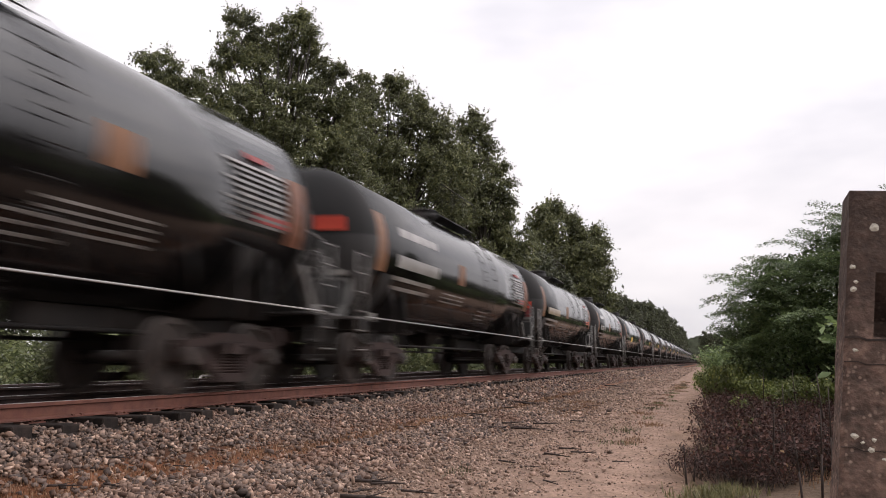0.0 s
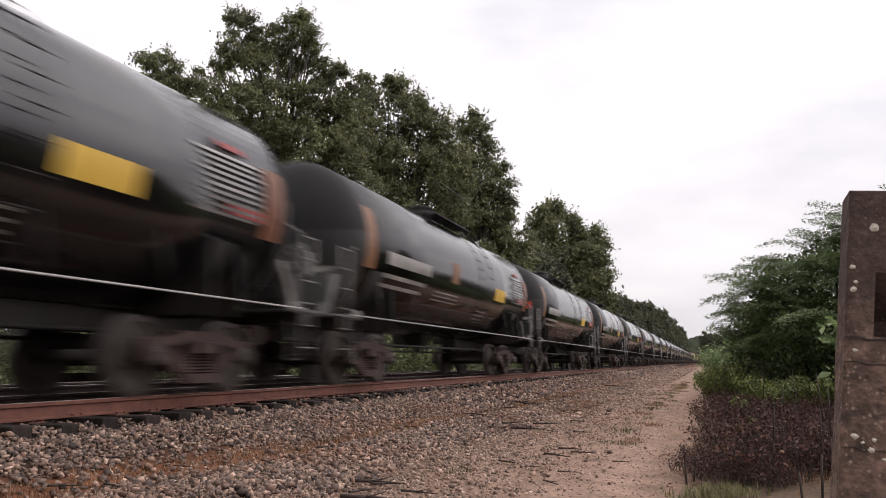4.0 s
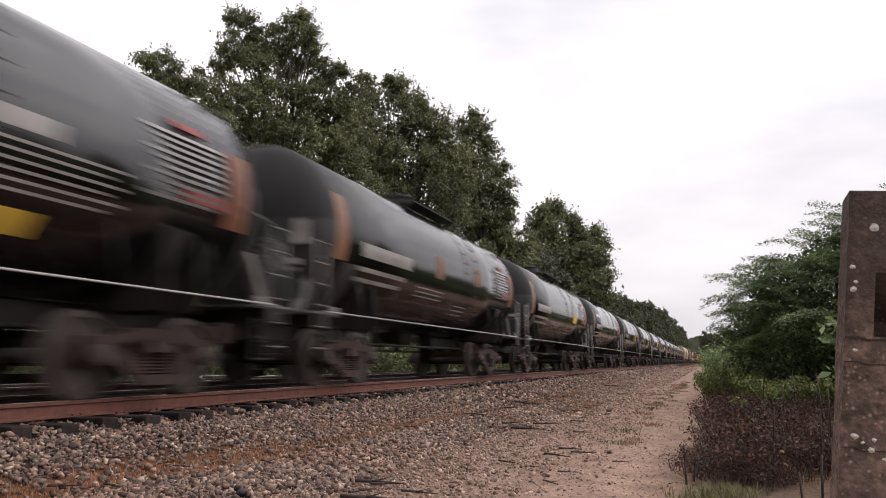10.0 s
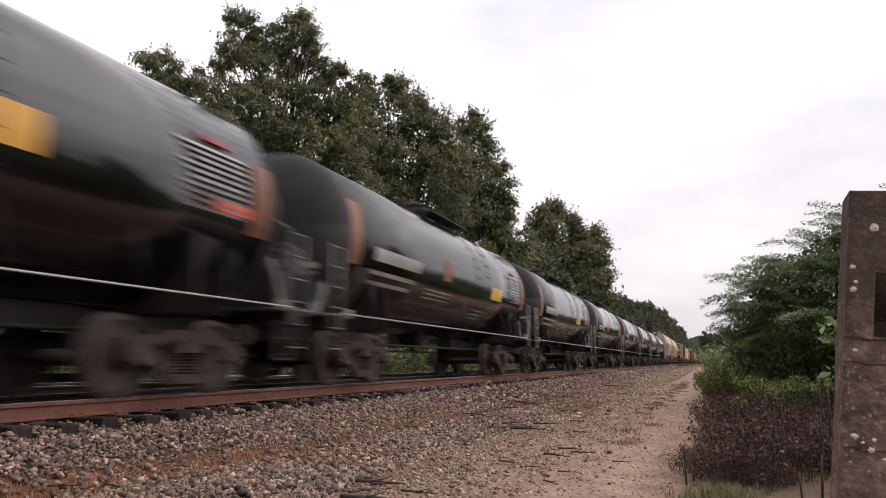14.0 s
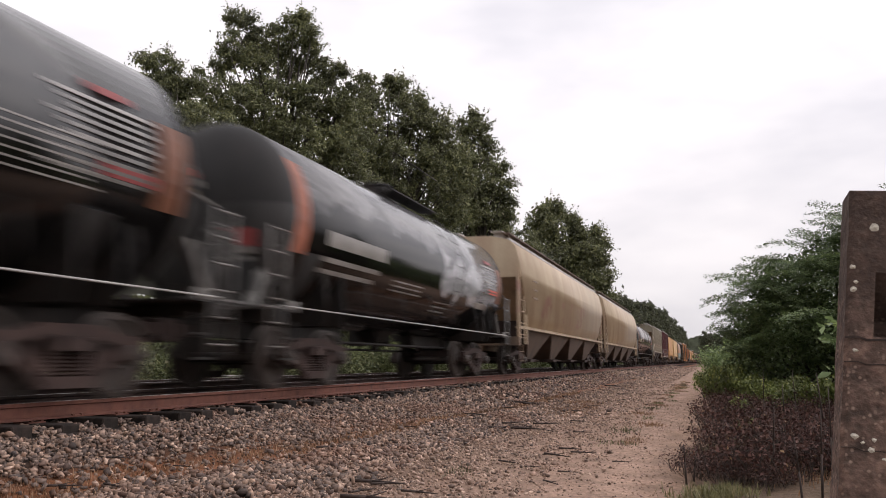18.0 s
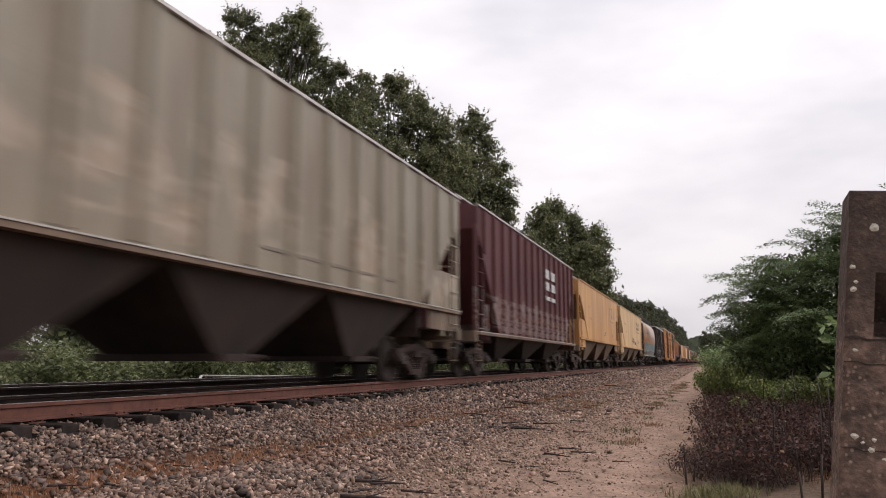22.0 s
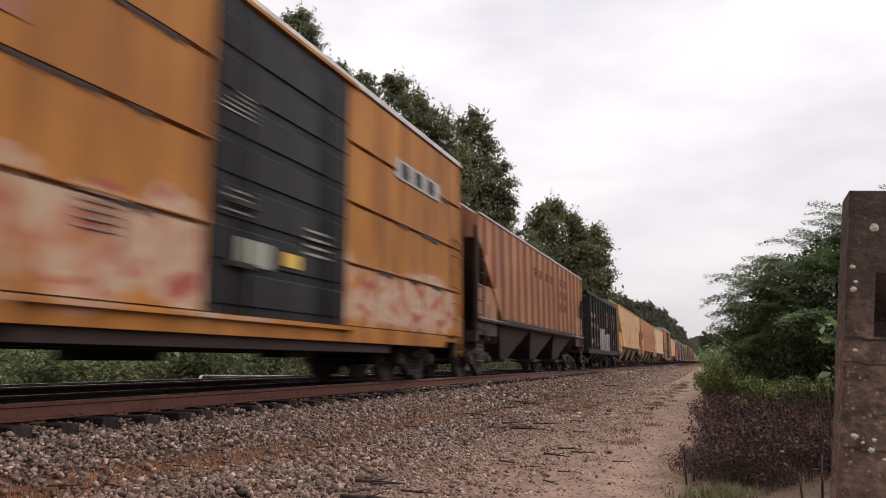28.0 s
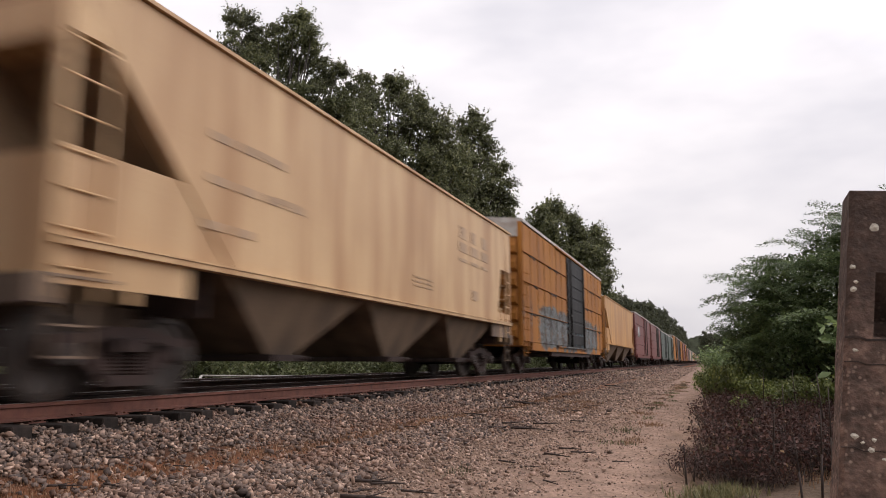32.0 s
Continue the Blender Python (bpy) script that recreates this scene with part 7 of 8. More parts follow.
# ---- boxcar ----
def box_car(L, paint, door_paint, sill=0.95, eave=5.2, top=5.5, door_y=(0.4, 3.6), grooves=4, roof="roof_grey", label="", ribs=0, end_paint="", worn=True):
    car = tagged(new("box_car"), label, "boxcar", "cars of the freight train")
    end_paint = end_paint or paint
    h = L / 2 - 0.8
    part("body", ("boxb", L, sill, eave), lambda bm: box(bm, -1.52, 1.52, -h, h, sill, eave), M[paint], car, label="riveted steel body")

    def roofm(bm):
        prism_y(bm, [(-1.6, eave), (1.6, eave), (1.6, eave + 0.1), (0.0, top), (-1.6, eave + 0.1)], -h - 0.03, h + 0.03)
        k = -h + 0.6
        while k < h:
            hexa(bm, [(-1.6, k - 0.04, eave + 0.1), (1.6, k - 0.04, eave + 0.1), (1.6, k + 0.04, eave + 0.1), (-1.6, k + 0.04, eave + 0.1)], [(-0.1, k - 0.03, top + 0.035), (0.1, k - 0.03, top + 0.035), (0.1, k + 0.03, top + 0.035), (-0.1, k + 0.03, top + 0.035)])
            k += 1.2
    part("roof", ("boxr", L, eave, top), roofm, M[roof], car, label="pale metal roof with seams")
    d0, d1 = door_y
    for s in (-1, 1):
        truck(car, s * (L / 2 - 2.6))
        coupler(car, L, s)
        part("side_sill", ("bsill", L, s, sill), lambda bm: (box(bm, s * 1.4, s * 1.6, -h + 1.2, h - 1.2, sill - 0.14, sill + 0.12), box(bm, s * 1.46, s * 1.5, -h * 0.5, h * 0.5, sill - 0.14, sill - 0.1)), M[paint], car)
        part("sill_skirt", ("bskirt", L, s, sill), lambda bm: box(bm, s * 1.4, s * 1.52, -h * 0.5, h * 0.5, sill - 0.3, sill - 0.142), M["truck_steel"], car, label="dark lower sill")
        segs = [(-h, d0), (d1, h)]
        for i in range(grooves):
            z0 = sill + 0.14 + (eave - sill - 0.14) * i / grooves
            z1 = sill + 0.14 + (eave - sill - 0.14) * (i + 1) / grooves - 0.05
            for a, b in segs:
                part("side_panel", ("bpan", s, round(a, 2), round(b, 2), round(z0, 2)), lambda bm: hexa(bm, [(s * 1.5, a, z0), (s * 1.5, b, z0), (s * 1.585, b, z0), (s * 1.585, a, z0)], [(s * 1.5, a, z1), (s * 1.5, b, z1), (s * 1.57, b, z1), (s * 1.57, a, z1)]), M[paint], car)
        if worn and grooves > 1:
            for a, b in segs:
                n = round((b - a) / 1.25)
                for i in range(n + 1) if s > 0 else ():
                    y = a + 0.06 + (b - a - 0.12) * i / n
                    part("rivet_seam", ("bseam", sill, eave), lambda bm: box(bm, 1.52, 1.589, -0.035, 0.035, sill + 0.13, eave - 0.05), M[paint], car, (0, y, 0), label="riveted vertical seam")
                for i in range(1, grooves):
                    z = sill + 0.14 + (eave - sill - 0.14) * i / grooves
                    part("seam_ledge", ("bledge", s, round(a, 2), round(b, 2)), lambda bm: hexa(bm, [(s * 1.5, a, 0), (s * 1.5, b, 0), (s * 1.602, b, 0.012), (s * 1.602, a, 0.012)], [(s * 1.5, a, 0.03), (s * 1.5, b, 0.03), (s * 1.602, b, 0.03), (s * 1.602, a, 0.03)]), M[paint], car, (0, 0, z - 0.012), label="ledge along the panel seam")
                    rng = random.Random(int(L * 10 + i * 7 + a * 3))
                    for k in range(3) if s > 0 else ():
                        y, wd = rng.uniform(a + 0.3, b - 1.4), rng.uniform(0.4, 1.2)
                        # Dark dashes that draw the ledge's shadow under the seam.
                        part("rust_patch", ("bshade", round(wd, 1)), lambda bm: prism_x(bm, [(0.0, 0.0), (wd * 0.3, -0.07), (wd * 0.55, -0.03), (wd * 0.8, -0.1), (wd, 0.0)], 1.57, 1.592), M["rail_dark"], car, (0, y, z - 0.013), label="dark painted ledge shadow under the seam")
        if ribs:
            for i in range(ribs):
                y = -h + 0.3 + (2 * h - 0.6) * i / (ribs - 1)
                if not d0 - 0.1 < y < d1 + 0.1:
                    part("rib", ("brib", sill, eave), lambda bm: box(bm, -0.03, 0.05, -0.05, 0.05, sill + 0.12, eave - 0.02), M[paint], car, (s * 1.575, y, 0))
        dw = d1 - d0

        dr = part("door", ("bdoor", round(dw, 2), sill, eave), lambda bm: box(bm, 1.5, 1.6, 0.03, dw - 0.03, sill + 0.12, eave - 0.1), M[door_paint], car, (0, d0 if s > 0 else d1, 0), (0, 0, 0 if s > 0 else 180), label="sliding door with pressed panels")
        for k in range(7):
            z = sill + 0.25 + (eave - sill - 0.5) * k / 7
            part("door_panel", ("dpan", round(dw, 2)), lambda bm: hexa(bm, [(1.59, 0.1, 0), (1.59, dw - 0.1, 0), (1.63, dw - 0.1, 0.0), (1.63, 0.1, 0.0)], [(1.59, 0.1, 0.44), (1.59, dw - 0.1, 0.44), (1.63, dw - 0.1, 0.4), (1.63, 0.1, 0.4)]), M[door_paint], dr, (0, 0, z))

        def bars(bm):
            for y in (0.45, 0.75, dw - 0.75, dw - 0.45):
                rod(bm, (1.67, y, sill + 0.1), (1.67, y, eave - 0.15), 0.022, 7)
            for z in (1.6, 2.4):
                box(bm, 1.64, 1.7, 0.3, 0.95, z, z + 0.07)
        part("lock_rod", ("bbars", round(dw, 2), sill, eave), bars, M["black_steel"], dr)
        part("door_track", ("btrack", s, round(d0, 2), sill), lambda bm: box(bm, s * 1.56, s * 1.68, d0 - 2.6, d1 + 0.3, sill + 0.05, sill + 0.11), M[paint], car)
        part("door_track", ("btrack2", s, round(d0, 2), eave), lambda bm: box(bm, s * 1.56, s * 1.66, d0 - 2.6, d1 + 0.3, eave - 0.08, eave - 0.02), M[paint], car)

        part("end_panel", ("bend", sill, eave), lambda bm: box(bm, -1.53, 1.53, 0.004, 0.012, sill, eave), M[end_paint], car, (0, s * h, 0), (0, 0, 0 if s > 0 else 180), label="pressed steel end")
        n = 6
        if grooves > 1:
            part("end_header", ("bhead", sill, eave), lambda bm: box(bm, -1.52, 1.52, 0.01, 0.05, eave - 0.5, eave), M[roof], car, (0, s * h, 0), (0, 0, 0 if s > 0 else 180), label="pale unpainted header over the end")
        for k in range(n):
            z = sill + 0.2 + (eave - sill - 0.75) * k / n
            part("end_rib", ("berib", n), lambda bm: hexa(bm, [(-1.42, 0.01, 0), (1.42, 0.01, 0), (1.36, 0.15, 0.1), (-1.36, 0.15, 0.1)], [(-1.42, 0.01, 0.56), (1.42, 0.01, 0.56), (1.36, 0.15, 0.3), (-1.36, 0.15, 0.3)]), M[end_paint], car, (0, s * h, z), (0, 0, 0 if s > 0 else 180))
        for sx in (-1, 1):
            part("end_post", ("bepost", sill, eave), lambda bm: box(bm, -0.06, 0.06, 0.01, 0.07, sill, eave), M[end_paint], car, (sx * 1.5, s * h, 0), (0, 0, 0 if s > 0 else 180))
            part("ladder", ("blad", sill, sx), lambda bm: ladder(bm, 1.58 if sx > 0 else -1.65, -0.35, 0.48, sill - 0.35, sill + 2.6), M[end_paint], car, (0, s * h, 0), (0, 0, 0 if s > 0 else 180))
    part("underframe", ("bund", L, sill), lambda bm: (box(bm, -0.25, 0.25, -h + 0.2, h - 0.2, sill - 0.3, sill), box(bm, -1.3, -0.7, -1.0, 0.5, sill - 0.45, sill - 0.02), box(bm, 0.7, 1.2, 1.0, 1.8, sill - 0.4, sill - 0.02), rod(bm, (0.6, -h + 3, sill - 0.2), (0.6, h - 3, sill - 0.2), 0.03, 6)), M["black_steel"], car)
    return car


# ---- open gondola ----
def gondola_car(L, label):
    car = tagged(new("gondola_car"), label, "gondola car", "cars of the freight train")
    h, sill, top = L / 2 - 0.8, 1.05, 3.95
    p = M["gondola_spray"]
    fr = -h + 0.95
    for s in (-1, 1):
        truck(car, s * (L / 2 - 2.3))
        coupler(car, L, s)
        part("side_wall", ("gside", L, s), lambda bm: box(bm, s * 1.46, s * 1.52, fr, h, sill, top), p, car)
        part("end_wall", ("gend", L), lambda bm: box(bm, -1.46, 1.46, -0.06, 0, sill + 0.02, top - 0.15), M["gondola"], car, (0, h if s > 0 else fr, 0), (0, 0, 0 if s > 0 else 180))
        part("top_chord", ("gtop", L, s), lambda bm: box(bm, s * 1.42, s * 1.6, -h - 0.02, h + 0.02, top - 0.02, top + 0.12), M["black_door"], car)
        part("side_sill", ("gsill", L, s), lambda bm: box(bm, s * 1.44, s * 1.6, -h, h, sill - 0.18, sill + 0.06), M["black_door"], car)
        for i in range(12):
            y = fr + 0.1 + (h - fr - 0.2) * i / 11
            part("side_post", ("gpost", i, L, s), lambda bm: hexa(bm, [(-0.03 * s, y - 0.12, sill), (0.09 * s, y - 0.09, sill), (0.09 * s, y + 0.09, sill), (-0.03 * s, y + 0.12, sill)], [(-0.03 * s, y - 0.12, top), (0.09 * s, y - 0.09, top), (0.09 * s, y + 0.09, top), (-0.03 * s, y + 0.12, top)]), M["gondola_post_spray"], car, (s * 1.52, 0, 0))

        def lad(bm):
            for k in range(6):
                for e in (-1, 1):
                    rod(bm, (e * 0.8, 0.07, 1.3 + k * 0.38), (e * 1.35, 0.07, 1.3 + k * 0.38), 0.014, 5)
        part("ladder", "glad", lad, M["black_steel"], car, (0, h if s > 0 else fr, 0), (0, 0, 0 if s > 0 else 180))
        part("end_sill", "gesill", lambda bm: (box(bm, -1.5, 1.5, -0.2, 0.1, 0.9, 1.15), box(bm, -0.25, 0.25, -2.5, 0.1, 0.75, 1.05)), M["gondola"], car, (0, s * (h - 0.05), 0), (0, 0, 0 if s > 0 else 180))
    part("floor", ("gfloor", L), lambda bm: (box(bm, -1.46, 1.46, -h, h, sill - 0.05, sill + 0.02), box(bm, -0.2, 0.2, -h, h, 0.75, sill - 0.05)), M["gondola"], car)
    for k in range(4):
        part("discharge_bay", "gbay", lambda bm: hexa(bm, [(-0.9, -0.4, 0.45), (0.9, -0.4, 0.45), (0.9, 0.4, 0.45), (-0.9, 0.4, 0.45)], [(-1.4, -0.9, sill - 0.05), (1.4, -0.9, sill - 0.05), (1.4, 0.9, sill - 0.05), (-1.4, 0.9, sill - 0.05)]), M["black_steel"], car, (0, -2.7 + 1.8 * k, 0))
    return car


# ---- the train ----
SPEED = (357.967, 16.274, -19.321, 4.5855)


def run(t):
    """Metres that the train has gone by t seconds."""
    return sum(c * (t / 16.0) ** (k + 1) for k, c in enumerate(SPEED))


TRAIN = []


def couple(car, rear, L, wheels_from):
    """Puts a car with its rear coupling at that place along the line at the start."""
    TRAIN.append((car, rear - L / 2, wheels_from, len(WHEELS)))


TANK_REARS = [-5.0, 10.1, 25.04, 39.32, 54.75, 70.14, 85.43, 99.74, 115.1, 130.7, 146.17, 161.43, 176.74, 191.4, 206.71, 220.99, 234.71, 249.04, 264.14, 279.2, 294.35, 309.72, 324.62, 339.92, 354.53, 369.1, 383.62, 397.3, 410.46, 424.66]
TANK_STYLE = ["BP", "yQ", "BPUH", "BcPhe", "BPUH", "BV", "BpY", "BPY", "BPY", "BYh", "BPY", "BYh", "BG", "BPEh", "BcPY", "BcPEe", "Bx", "BPWQ", "BY", "BUDH", "BYH", "BpPYe", "BOh", "BPY", "BY", "BP", "BYQ", "BcpPQkh", "BkDe", "BTeE"]
TANK_START = [1.3, 1.3, 1.15, 1.1, 1.7, 1.15, 2.0, 1.4, 1.3, 1.3, 1.55, 1.25, 1.1, 1.0, 1.4, 1.0, 1.5, 1.0, 1.3, 1.25, 1.65, 1.55, 1.05, 1.0, 1.2, 1.2, 1.2, 1.0, 1.0, 1.0]
TANK_GAP = 1.1
rnd = random.Random(41)
front = -20.5
for rear, style, start in zip(TANK_REARS, TANK_STYLE, TANK_START):
    L = round(rear + TANK_GAP - front, 1)
    w = len(WHEELS)
    c = tank_car(L, "tank_dust", "black tank car with pale grey spray paint and painted sheen", start) if rear > 424 else tank_car(L, start=start)
    tank_marks(c, L, style, start)
    couple(c, front + L, L, w)
    front = front + L

CREAM = "cream-yellow covered hopper car with dark lettering and shaded bay paint"
YELLOW = "yellow covered hopper car with dark lettering and shaded bay paint"


def three_marks(car, L, m="letter_dark", z=3.4, x=1.568, dy=0.0):
    """Large reporting marks at the rear and small lines of lettering at the front, as plain bars."""
    h = L / 2 - 0.8
    for k in range(3):
        y = h - 5.05 + dy + k * 0.95
        flat_mark(car, "lettering", m, y, y + 0.6, z - 0.26, z - 0.02, x)
        flat_mark(car, "lettering", m, y + 0.06, y + 0.5 - 0.1 * (k % 2), z + 0.08, z + 0.38, x)
        flat_mark(car, "lettering", m, y, y + 0.6, z - 0.5, z - 0.42, x)
    flat_mark(car, "lettering", m, h - 4.0 + dy, h - 3.5 + dy, 2.0, 2.25, x)
    for k in range(3):
        for j in range(2):
            flat_mark(car, "lettering", "letter_faint", h - 8.0 + j * 0.6 + dy, h - 7.55 + j * 0.6 + dy, 1.98 + 0.09 * k, 2.02 + 0.09 * k, x)
    for k in range(2):
        flat_mark(car, "lettering", "letter_faint", -h + 2.9 + k * 0.8, -h + 3.5 + k * 0.8, 3.2 - 0.55 * k, 3.28 - 0.55 * k, x)


def add(rear, build):
    global front
    L = round(rear + 0.25 - front, 1)
    w = len(WHEELS)
    c = build(L)
    couple(c, front + L, L, w)
    front = front + L
    return c, L


c, L = add(447.05, lambda L: hopper_car(L, "tan_red", "curved", 1.57, 4.4, 4.62, 4, 0, "bay_brown", label="tan curved-side covered hopper car with faded red stain", cut=1.5, low=3.2, plate=0))
for k in range(3):
    part("lettering", ("cm", k), lambda bm: box(bm, 1.6, 1.612, -L / 2 + 2.6, -L / 2 + 3.3, 3.2 - 0.3 * k, 3.26 - 0.3 * k), M["letter_dark"], c)
c, L = add(469.4, lambda L: hopper_car(L, "tan", "curved", 1.57, 4.4, 4.62, 4, 0, "bay_brown", label="tan curved-side covered hopper car with shaded brown bay paint", cut=1.5, low=3.2, plate=0))
w = len(WHEELS)
L = round(488.77 - front, 1)
c = tank_car(L, "brown_tank", "dark brown tank car with cream lettering")
tank_marks(c, L, "BcPQ")
couple(c, front + L, L, w)
front += L
c, L = add(506.75, lambda L: hopper_car(L, "grey_faded", "flat", 1.62, 4.42, 4.66, 3, 16, "bay_rust_shade", label="weathered pale grey ribbed covered hopper car"))
for k in range(5):
    flat_mark(c, "lettering", "grey_letter", -0.2 + k * 0.95, 0.6 + k * 0.95, 1.95, 2.0, 1.568)
c, L = add(523.5, lambda L: hopper_car(L, "maroon_grey", "flat", 1.2, 4.6, 4.85, 3, 15, "black_steel", label="dark maroon ribbed hopper car with white emblem and grey paint", cut=2.2, low=4.0, plate=0, slope_paint="maroon"))
for a, b, z0, z1 in ((0.9, 1.75, 3.1, 3.42), (0.9, 1.75, 3.55, 3.9), (2.05, 2.9, 3.1, 3.42), (2.05, 2.9, 3.55, 3.9), (0.9, 2.9, 2.72, 2.88)):
    flat_mark(c, "emblem", "label_white", a, b, z0, z1, 1.625)
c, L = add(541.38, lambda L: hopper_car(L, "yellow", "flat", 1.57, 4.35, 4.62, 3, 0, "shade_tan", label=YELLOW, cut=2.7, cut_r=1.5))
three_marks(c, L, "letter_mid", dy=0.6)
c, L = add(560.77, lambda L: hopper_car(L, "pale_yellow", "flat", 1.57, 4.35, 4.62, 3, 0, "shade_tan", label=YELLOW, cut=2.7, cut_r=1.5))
three_marks(c, L, dy=-0.4)
rng = random.Random(8)
for k in range(26):
    f = k / 25
    y, z = -0.6 + 3.4 * f, 2.15 - 0.25 * f + rng.uniform(-0.2, 0.2) * (1 - 0.4 * f)
    wd, ht, ln = rng.uniform(0.05, 0.12), rng.uniform(0.1, 0.4) * (1 - 0.5 * f), rng.uniform(-0.25, 0.35)
    part("graffiti", ("stroke", k), lambda bm: prism_x(bm, [(0, 0), (wd, 0), (wd + ln, ht), (ln, ht)], 1.558, 1.574 + 0.0004 * k), M["letter_blue" if k % 3 == 0 else "letter_mid"], c, (0, y, z), label="faded sprayed stroke")
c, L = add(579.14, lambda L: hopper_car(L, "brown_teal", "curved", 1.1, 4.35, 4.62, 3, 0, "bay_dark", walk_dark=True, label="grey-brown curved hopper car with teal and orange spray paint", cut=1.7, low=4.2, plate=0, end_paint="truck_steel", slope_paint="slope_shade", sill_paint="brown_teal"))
for k in range(4):
    flat_mark(c, "lettering", "grey_letter", -5.2 + k * 1.2, -4.3 + k * 1.2, 3.22, 3.46, 1.585)
for z in (1.42, 1.52):
    part("stripe", ("stripe", z), lambda bm: box(bm, 1.53, 1.55, -L / 2 + 1.6, L / 2 - 1.6, z, z + 0.05), M["label_white"], c, label="pale painted stripe")
for k in range(6):
    part("reflector", ("refl", k), lambda bm: box(bm, 1.55, 1.562, -L / 2 + 1.4 + k * 2.9, -L / 2 + 1.85 + k * 2.9, 1.1, 1.19), M["letter_amber"], c, label="amber strip on the sill")
c, L = add(597.16, lambda L: box_car(L, "dark_spray", "dark_box", end_paint="dark_box", eave=4.55, top=4.8, ribs=14, grooves=1, label="black ribbed boxcar with grey spray paint"))
for k in range(9):
    flat_mark(c, "door_slat", "label_plate", 0.7, 3.3, 1.5 + 0.32 * k, 1.55 + 0.32 * k, 1.645, "pale worn door ridge")
c, L = add(615.3, lambda L: box_car(L, "orange", "black_door", door_y=(-1.4, 1.9), eave=5.15, top=5.4, label="orange boxcar with black door and horizontal side panels"))
for k in range(4):
    flat_mark(c, "lettering", "letter_grey", 5.75 + k * 0.55, 6.2 + k * 0.55, 4.14, 4.52, 1.596)
    flat_mark(c, "lettering", "letter_grey", 6.1 + k * 0.4, 6.4 + k * 0.4, 3.72, 3.8, 1.596)
flat_mark(c, "data_plate", "label_plate", 4.3, 5.1, 1.42, 1.64, 1.594, "grey-green data plate")
for z in (1.38, 1.66):
    flat_mark(c, "data_plate", "label_white", 4.3, 5.1, z, z + 0.025, 1.594, "white edge of the data plate")
for k in range(3):
    flat_mark(c, "lettering", "label_white", -6.5 + k * 0.9, -5.9 + k * 0.9, 2.4, 2.6, 1.592)
c, L = add(633.47, lambda L: box_car(L, "orange_pink", "black_door", sill=0.88, end_paint="orange", eave=5.28, top=5.52, door_y=(-1.55, 2.1), label="orange boxcar with black door and pink-white spray paint"))
h = L / 2 - 0.55
flat_mark(c, "lettering_board", "label_white", 4.2, 6.75, 4.05, 4.45, 1.592, "white lettering board")
for k in range(3):
    flat_mark(c, "lettering", "black_door", 4.5 + k * 0.75, 4.85 + k * 0.75, 4.1, 4.4, 1.6)
for k in range(4):
    flat_mark(c, "lettering", "label_plate", -1.3 + 0.1 * (k % 2), -0.7, 2.3 + k * 0.09, 2.33 + k * 0.09, 1.645)
    flat_mark(c, "lettering", "label_plate", 0.7, 1.5, 2.0 + k * 0.12, 2.04 + k * 0.12, 1.645)
flat_mark(c, "data_panel", "label_plate", -1.0, -0.2, 1.65, 2.0, 1.645, "faded grey data panel")
flat_mark(c, "emblem", "label_rust", -4.75, -4.3, 3.45, 4.1, 1.592, "faded red and blue emblem")
flat_mark(c, "emblem", "letter_blue", -5.3, -4.78, 3.5, 4.0, 1.592)
for k in range(5):
    flat_mark(c, "lettering", "letter_dark", -3.5, -2.9, 1.7 + 0.09 * k, 1.73 + 0.09 * k, 1.592)
    flat_mark(c, "lettering", "label_white", -1.45 + 0.1 * k, -0.7, 3.6 + 0.07 * k, 3.62 + 0.07 * k, 1.645)
flat_mark(c, "placard", "label_yellow", 0.1, 0.55, 1.75, 1.95, 1.645, "dull yellow placard")
c, L = add(652.6, lambda L: hopper_car(L, "brown", "flat", 1.57, 4.4, 4.66, 3, 18, "bay_rust_shade", slope_paint="bay_dark", label="faded rusty brown ribbed covered hopper car", sill_paint="truck_steel", end_paint="truck_steel"))
part("lower_side", "brown_lower", lambda bm: box(bm, 1.55, 1.668, -L / 2 + 3.3, L / 2 - 3.3, 1.6, 1.67), M["rail_dark"], c, label="rust-darkened lower edge of the side")
for k in range(7):
    flat_mark(c, "lettering", "letter_soot", -2.4 + k * 0.62, -2.4 + 0.46 + k * 0.62, 3.45, 3.76, 1.568)
for k in range(3):
    for j in range(3):
        flat_mark(c, "lettering", "letter_soot", 2.55 + j * 0.6, 2.55 + 0.44 + j * 0.6, 2.5 + 0.52 * k, 2.84 + 0.52 * k, 1.568)
c, L = add(666.82, lambda L: gondola_car(L, "black open gondola car with amber lettering and grey spray paint"))
h = L / 2 - 0.8
for y, wd, z0, z1 in ((-5.12, 1.0, 2.78, 3.03), (-5.1, 1.0, 2.26, 2.5), (-4.04, 0.98, 2.8, 3.03), (-4.08, 0.96, 2.24, 2.5), (-2.76, 0.88, 2.2, 2.48)):
    flat_mark(c, "lettering", "letter_dim", y, y + wd, z0, z1, 1.53)
for y, wd, z0, z1 in ((-5.2, 0.9, 1.38, 1.62), (-2.55, 0.74, 1.33, 1.43), (-0.35, 0.9, 1.33, 1.43), (4.45, 0.8, 1.5, 1.74)):
    flat_mark(c, "reflector", "letter_amber", y, y + wd, z0, z1, 1.53)
for y, wd in ((-4.0, 0.75), (-2.95, 0.6)):
    for z in (1.5, 1.58, 1.66):
        flat_mark(c, "data_line", "grey_letter", y, y + wd, z, z + 0.04, 1.53)
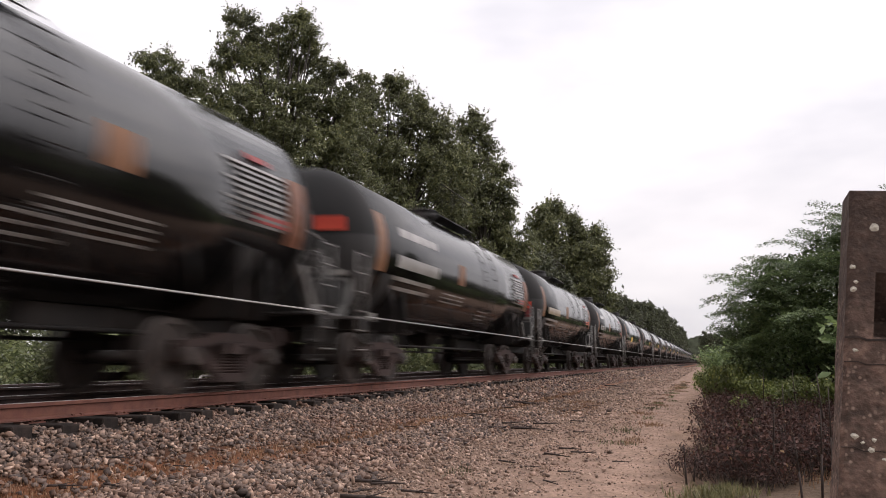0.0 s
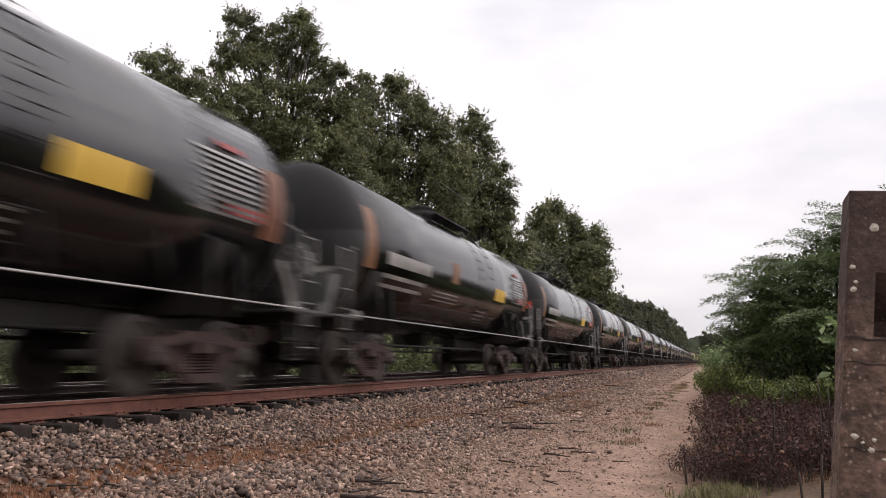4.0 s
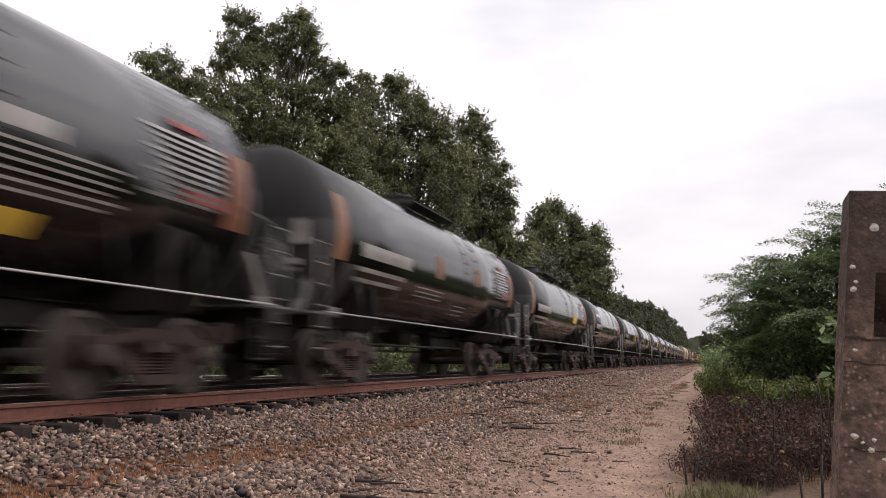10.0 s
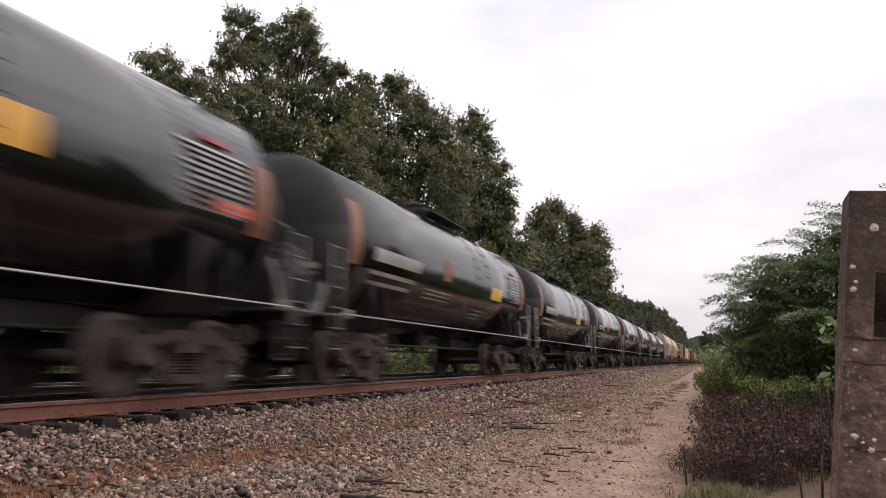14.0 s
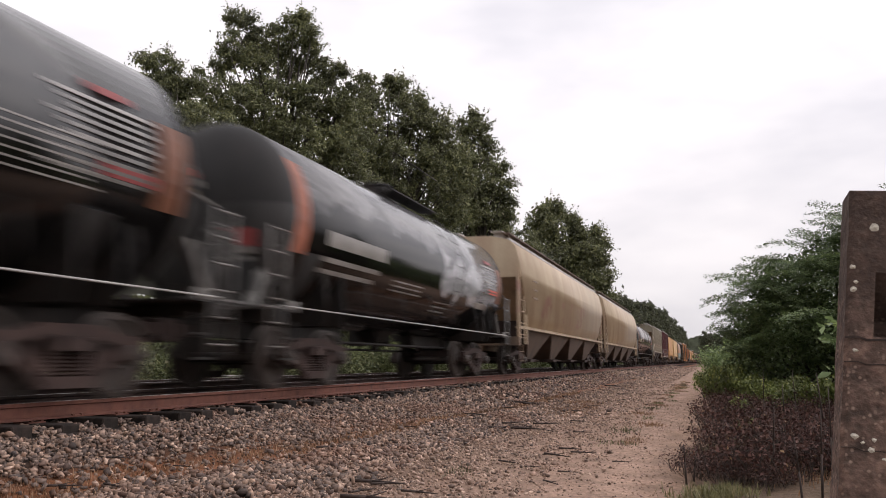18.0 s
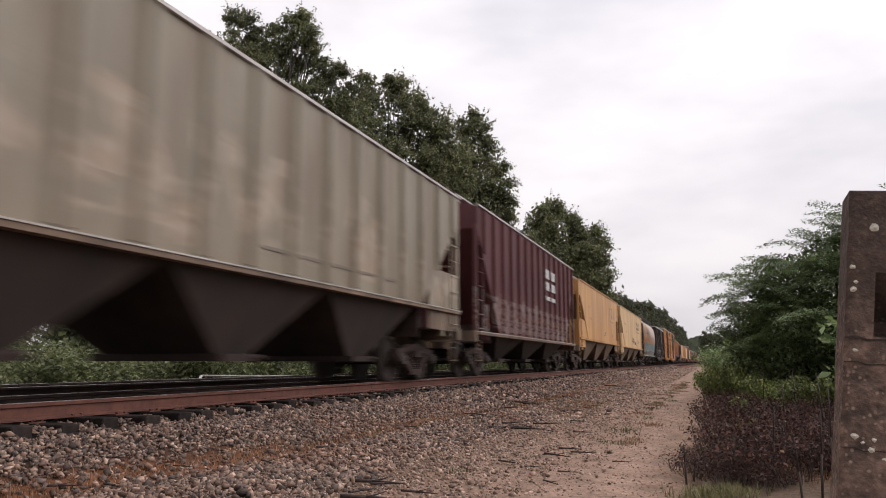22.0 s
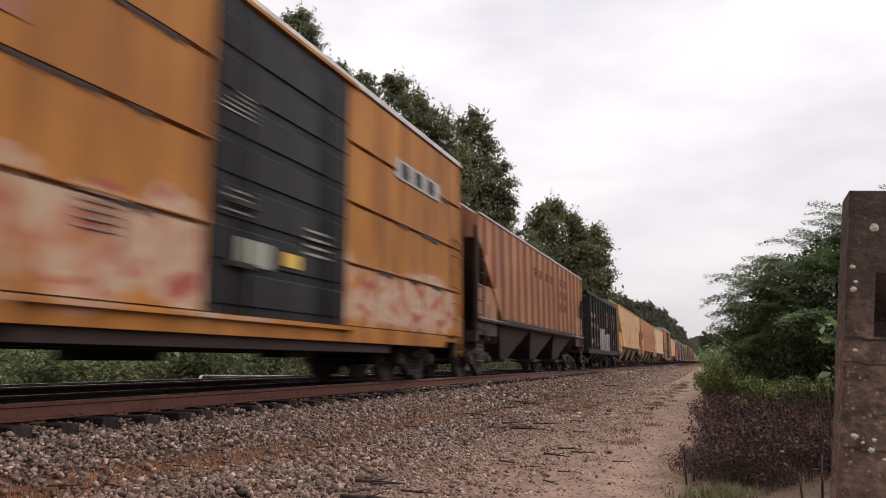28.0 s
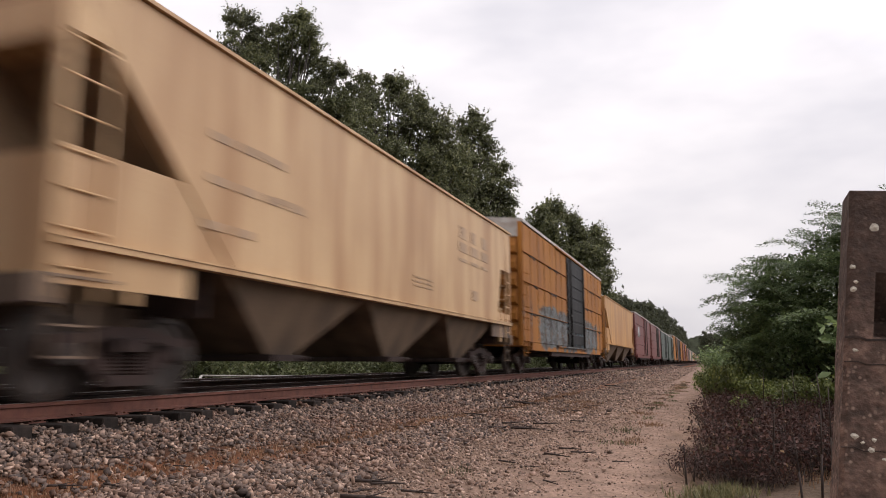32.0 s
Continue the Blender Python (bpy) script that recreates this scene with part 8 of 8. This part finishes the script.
# the large marks as plain stacked bars
for y in (1.78, 3.07, 4.36):
    for z0, z1 in ((2.52, 2.63), (2.72, 3.03), (3.12, 3.44)):
        flat_mark(c, "lettering", "letter_amber", y, y + 0.86, z0, z1, 1.53)
c, L = add(685.5, lambda L: hopper_car(L, "yellow", "flat", 1.57, 4.35, 4.62, 3, 0, "shade_tan", label=YELLOW, cut=2.7, cut_r=1.5))
three_marks(c, L, "letter_mid", dy=0.6)
for y, wd, z in ((-6.2, 0.55, 3.1), (-5.3, 0.6, 3.08), (-5.5, 0.5, 2.55), (-4.55, 0.4, 2.52), (-4.0, 0.55, 2.58), (-5.5, 0.55, 2.05)):
    flat_mark(c, "lettering", "letter_mid", y, y + wd, z, z + 0.1, 1.568)
part("stain", "hop_stain", lambda bm: prism_x(bm, [(-1.95, 2.28), (-1.8, 2.3), (-1.5, 2.05), (-1.36, 1.85), (-1.5, 1.82), (-1.72, 2.0)], 1.556, 1.572), M["letter_dark"], c, label="dark brown stain")
c, L = add(703.93, lambda L: hopper_car(L, "peach", "flat", 1.57, 4.35, 4.62, 3, 16, "shade_tan", label="peach-coloured ribbed covered hopper car with streaks of rust", slope_paint="peach", cut=2.7, cut_r=1.5))
three_marks(c, L, "letter_dark", x=1.64)
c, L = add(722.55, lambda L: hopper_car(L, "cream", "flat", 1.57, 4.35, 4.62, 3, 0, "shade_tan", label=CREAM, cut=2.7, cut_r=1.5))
three_marks(c, L, "letter_mid")
for z, n, y in ((3.16, 3, -6.3), (2.6, 4, -6.33), (2.02, 2, -6.4)):
    for k in range(n):
        flat_mark(c, "lettering", "letter_mid", y + k * 0.62, y + 0.42 + k * 0.62, z, z + 0.11, 1.568)
c, L = add(743.75, lambda L: box_car(L, "orange_slate", "door_slate", end_paint="orange", eave=5.1, top=5.36, door_y=(-1.6, 3.1), label="orange boxcar with dark door and slate spray paint"))
c, L = add(763.2, lambda L: hopper_car(L, "yellow", "flat", 1.57, 4.35, 4.62, 3, 0, "shade_tan", label=YELLOW, cut=2.7, cut_r=1.5))
c, L = add(782.0, lambda L: box_car(L, "red_box", "red_box", eave=4.6, top=4.85, worn=False, label="dark red boxcar with pale emblem"))
flat_mark(c, "emblem", "label_white", -6.0, -4.6, 2.6, 3.5, 1.592)
c, L = add(800.5, lambda L: box_car(L, "red_box", "dark_box", eave=4.6, top=4.85, worn=False, label="dark red boxcar with black door"))
c, L = add(819.0, lambda L: box_car(L, "green_box", "green_box", eave=4.5, top=4.75, worn=False, label="dark green boxcar with plain sides"))
c, L = add(838.0, lambda L: box_car(L, "green_box", "green_box", eave=4.5, top=4.75, worn=False, label="dark green boxcar with plain sides"))
for i, (p, d) in enumerate((("orange", "black_door"), ("dark_box", "dark_box"), ("orange", "orange"), ("red_box", "red_box"), ("orange", "black_door"))):
    c, L = add(front + 18.4, lambda L: box_car(L, p, d, worn=False, label="distant boxcar far back in the train"))


def far_car(L, paint, roof):
    """A car far down the train: body, roof and dark running gear."""
    car = tagged(new("box_car"), "distant boxcar at the far end of the train", "boxcar", "cars of the freight train")
    h = L / 2 - 0.6
    part("body", ("far_body", L), lambda bm: box(bm, -1.52, 1.52, -h, h, 1.0, 4.5), M[paint], car)
    part("roof", ("far_roof", L), lambda bm: prism_y(bm, [(-1.56, 4.5), (1.56, 4.5), (1.56, 4.58), (0, 4.8), (-1.56, 4.58)], -h - 0.03, h + 0.03), M[roof], car)
    for sgn in (-1, 1):
        part("truck", "far_truck", lambda bm: (box(bm, -1.15, 1.15, -0.5, 0.5, 0.35, 0.95), rod(bm, (-0.83, -0.87, 0.48), (0.83, -0.87, 0.48), 0.48, 14), rod(bm, (-0.83, 0.87, 0.48), (0.83, 0.87, 0.48), 0.48, 14)), M["truck_steel"], car, (0, sgn * (L / 2 - 2.5), 0))
    return car


for i in range(18):
    p = ("red_box", "cream", "green_box", "dark_box", "orange", "grey", "tan")[i * 3 % 7]
    c, L = add(front + 18.4, lambda L: far_car(L, p, "roof_grey"))

loose_stones()


# ---- everything that moves ----
def motions():
    times = [2.0 * i for i in range(17)]
    # branch tips of the roadside bush sway in the draught
    for i, (ob, (x, y, z, yaw, pitch)) in enumerate(zip(BRANCHES, SWAY)):
        walk(ob, [(0.8 * k, pose(x, y, z, 0, pitch + 1.6 * math.sin(1.1 * k + i) + 0.8 * math.sin(2.3 * k + 2 * i), yaw + 1.4 * math.sin(0.9 * k + 1.7 * i))) for k in range(41)])
    for car, y, w0, w1 in TRAIN:
        walk(car, [(t, pose(0, y - run(t), 0)) for t in times])
        # the wheels roll while the car passes near
        for ob, _, wy in WHEELS[w0:w1]:
            rows, last = [], None
            ob_y, ob_z = ob.location.y, ob.location.z
            for f in range(0, 961):
                t = f / 30.0
                if 3.0 < y + wy - run(t) < 46.0:
                    rows.append((t, pose(0, ob_y, ob_z, math.degrees(run(t) / WHEEL_R), 0, 0)))
            if not rows:
                continue
            if rows[0][0] > 0:
                rows.insert(0, (0.0, rows[0][1]))
            if rows[-1][0] < 32.0:
                rows.append((32.0, rows[-1][1]))
            walk(ob, rows)


motions()
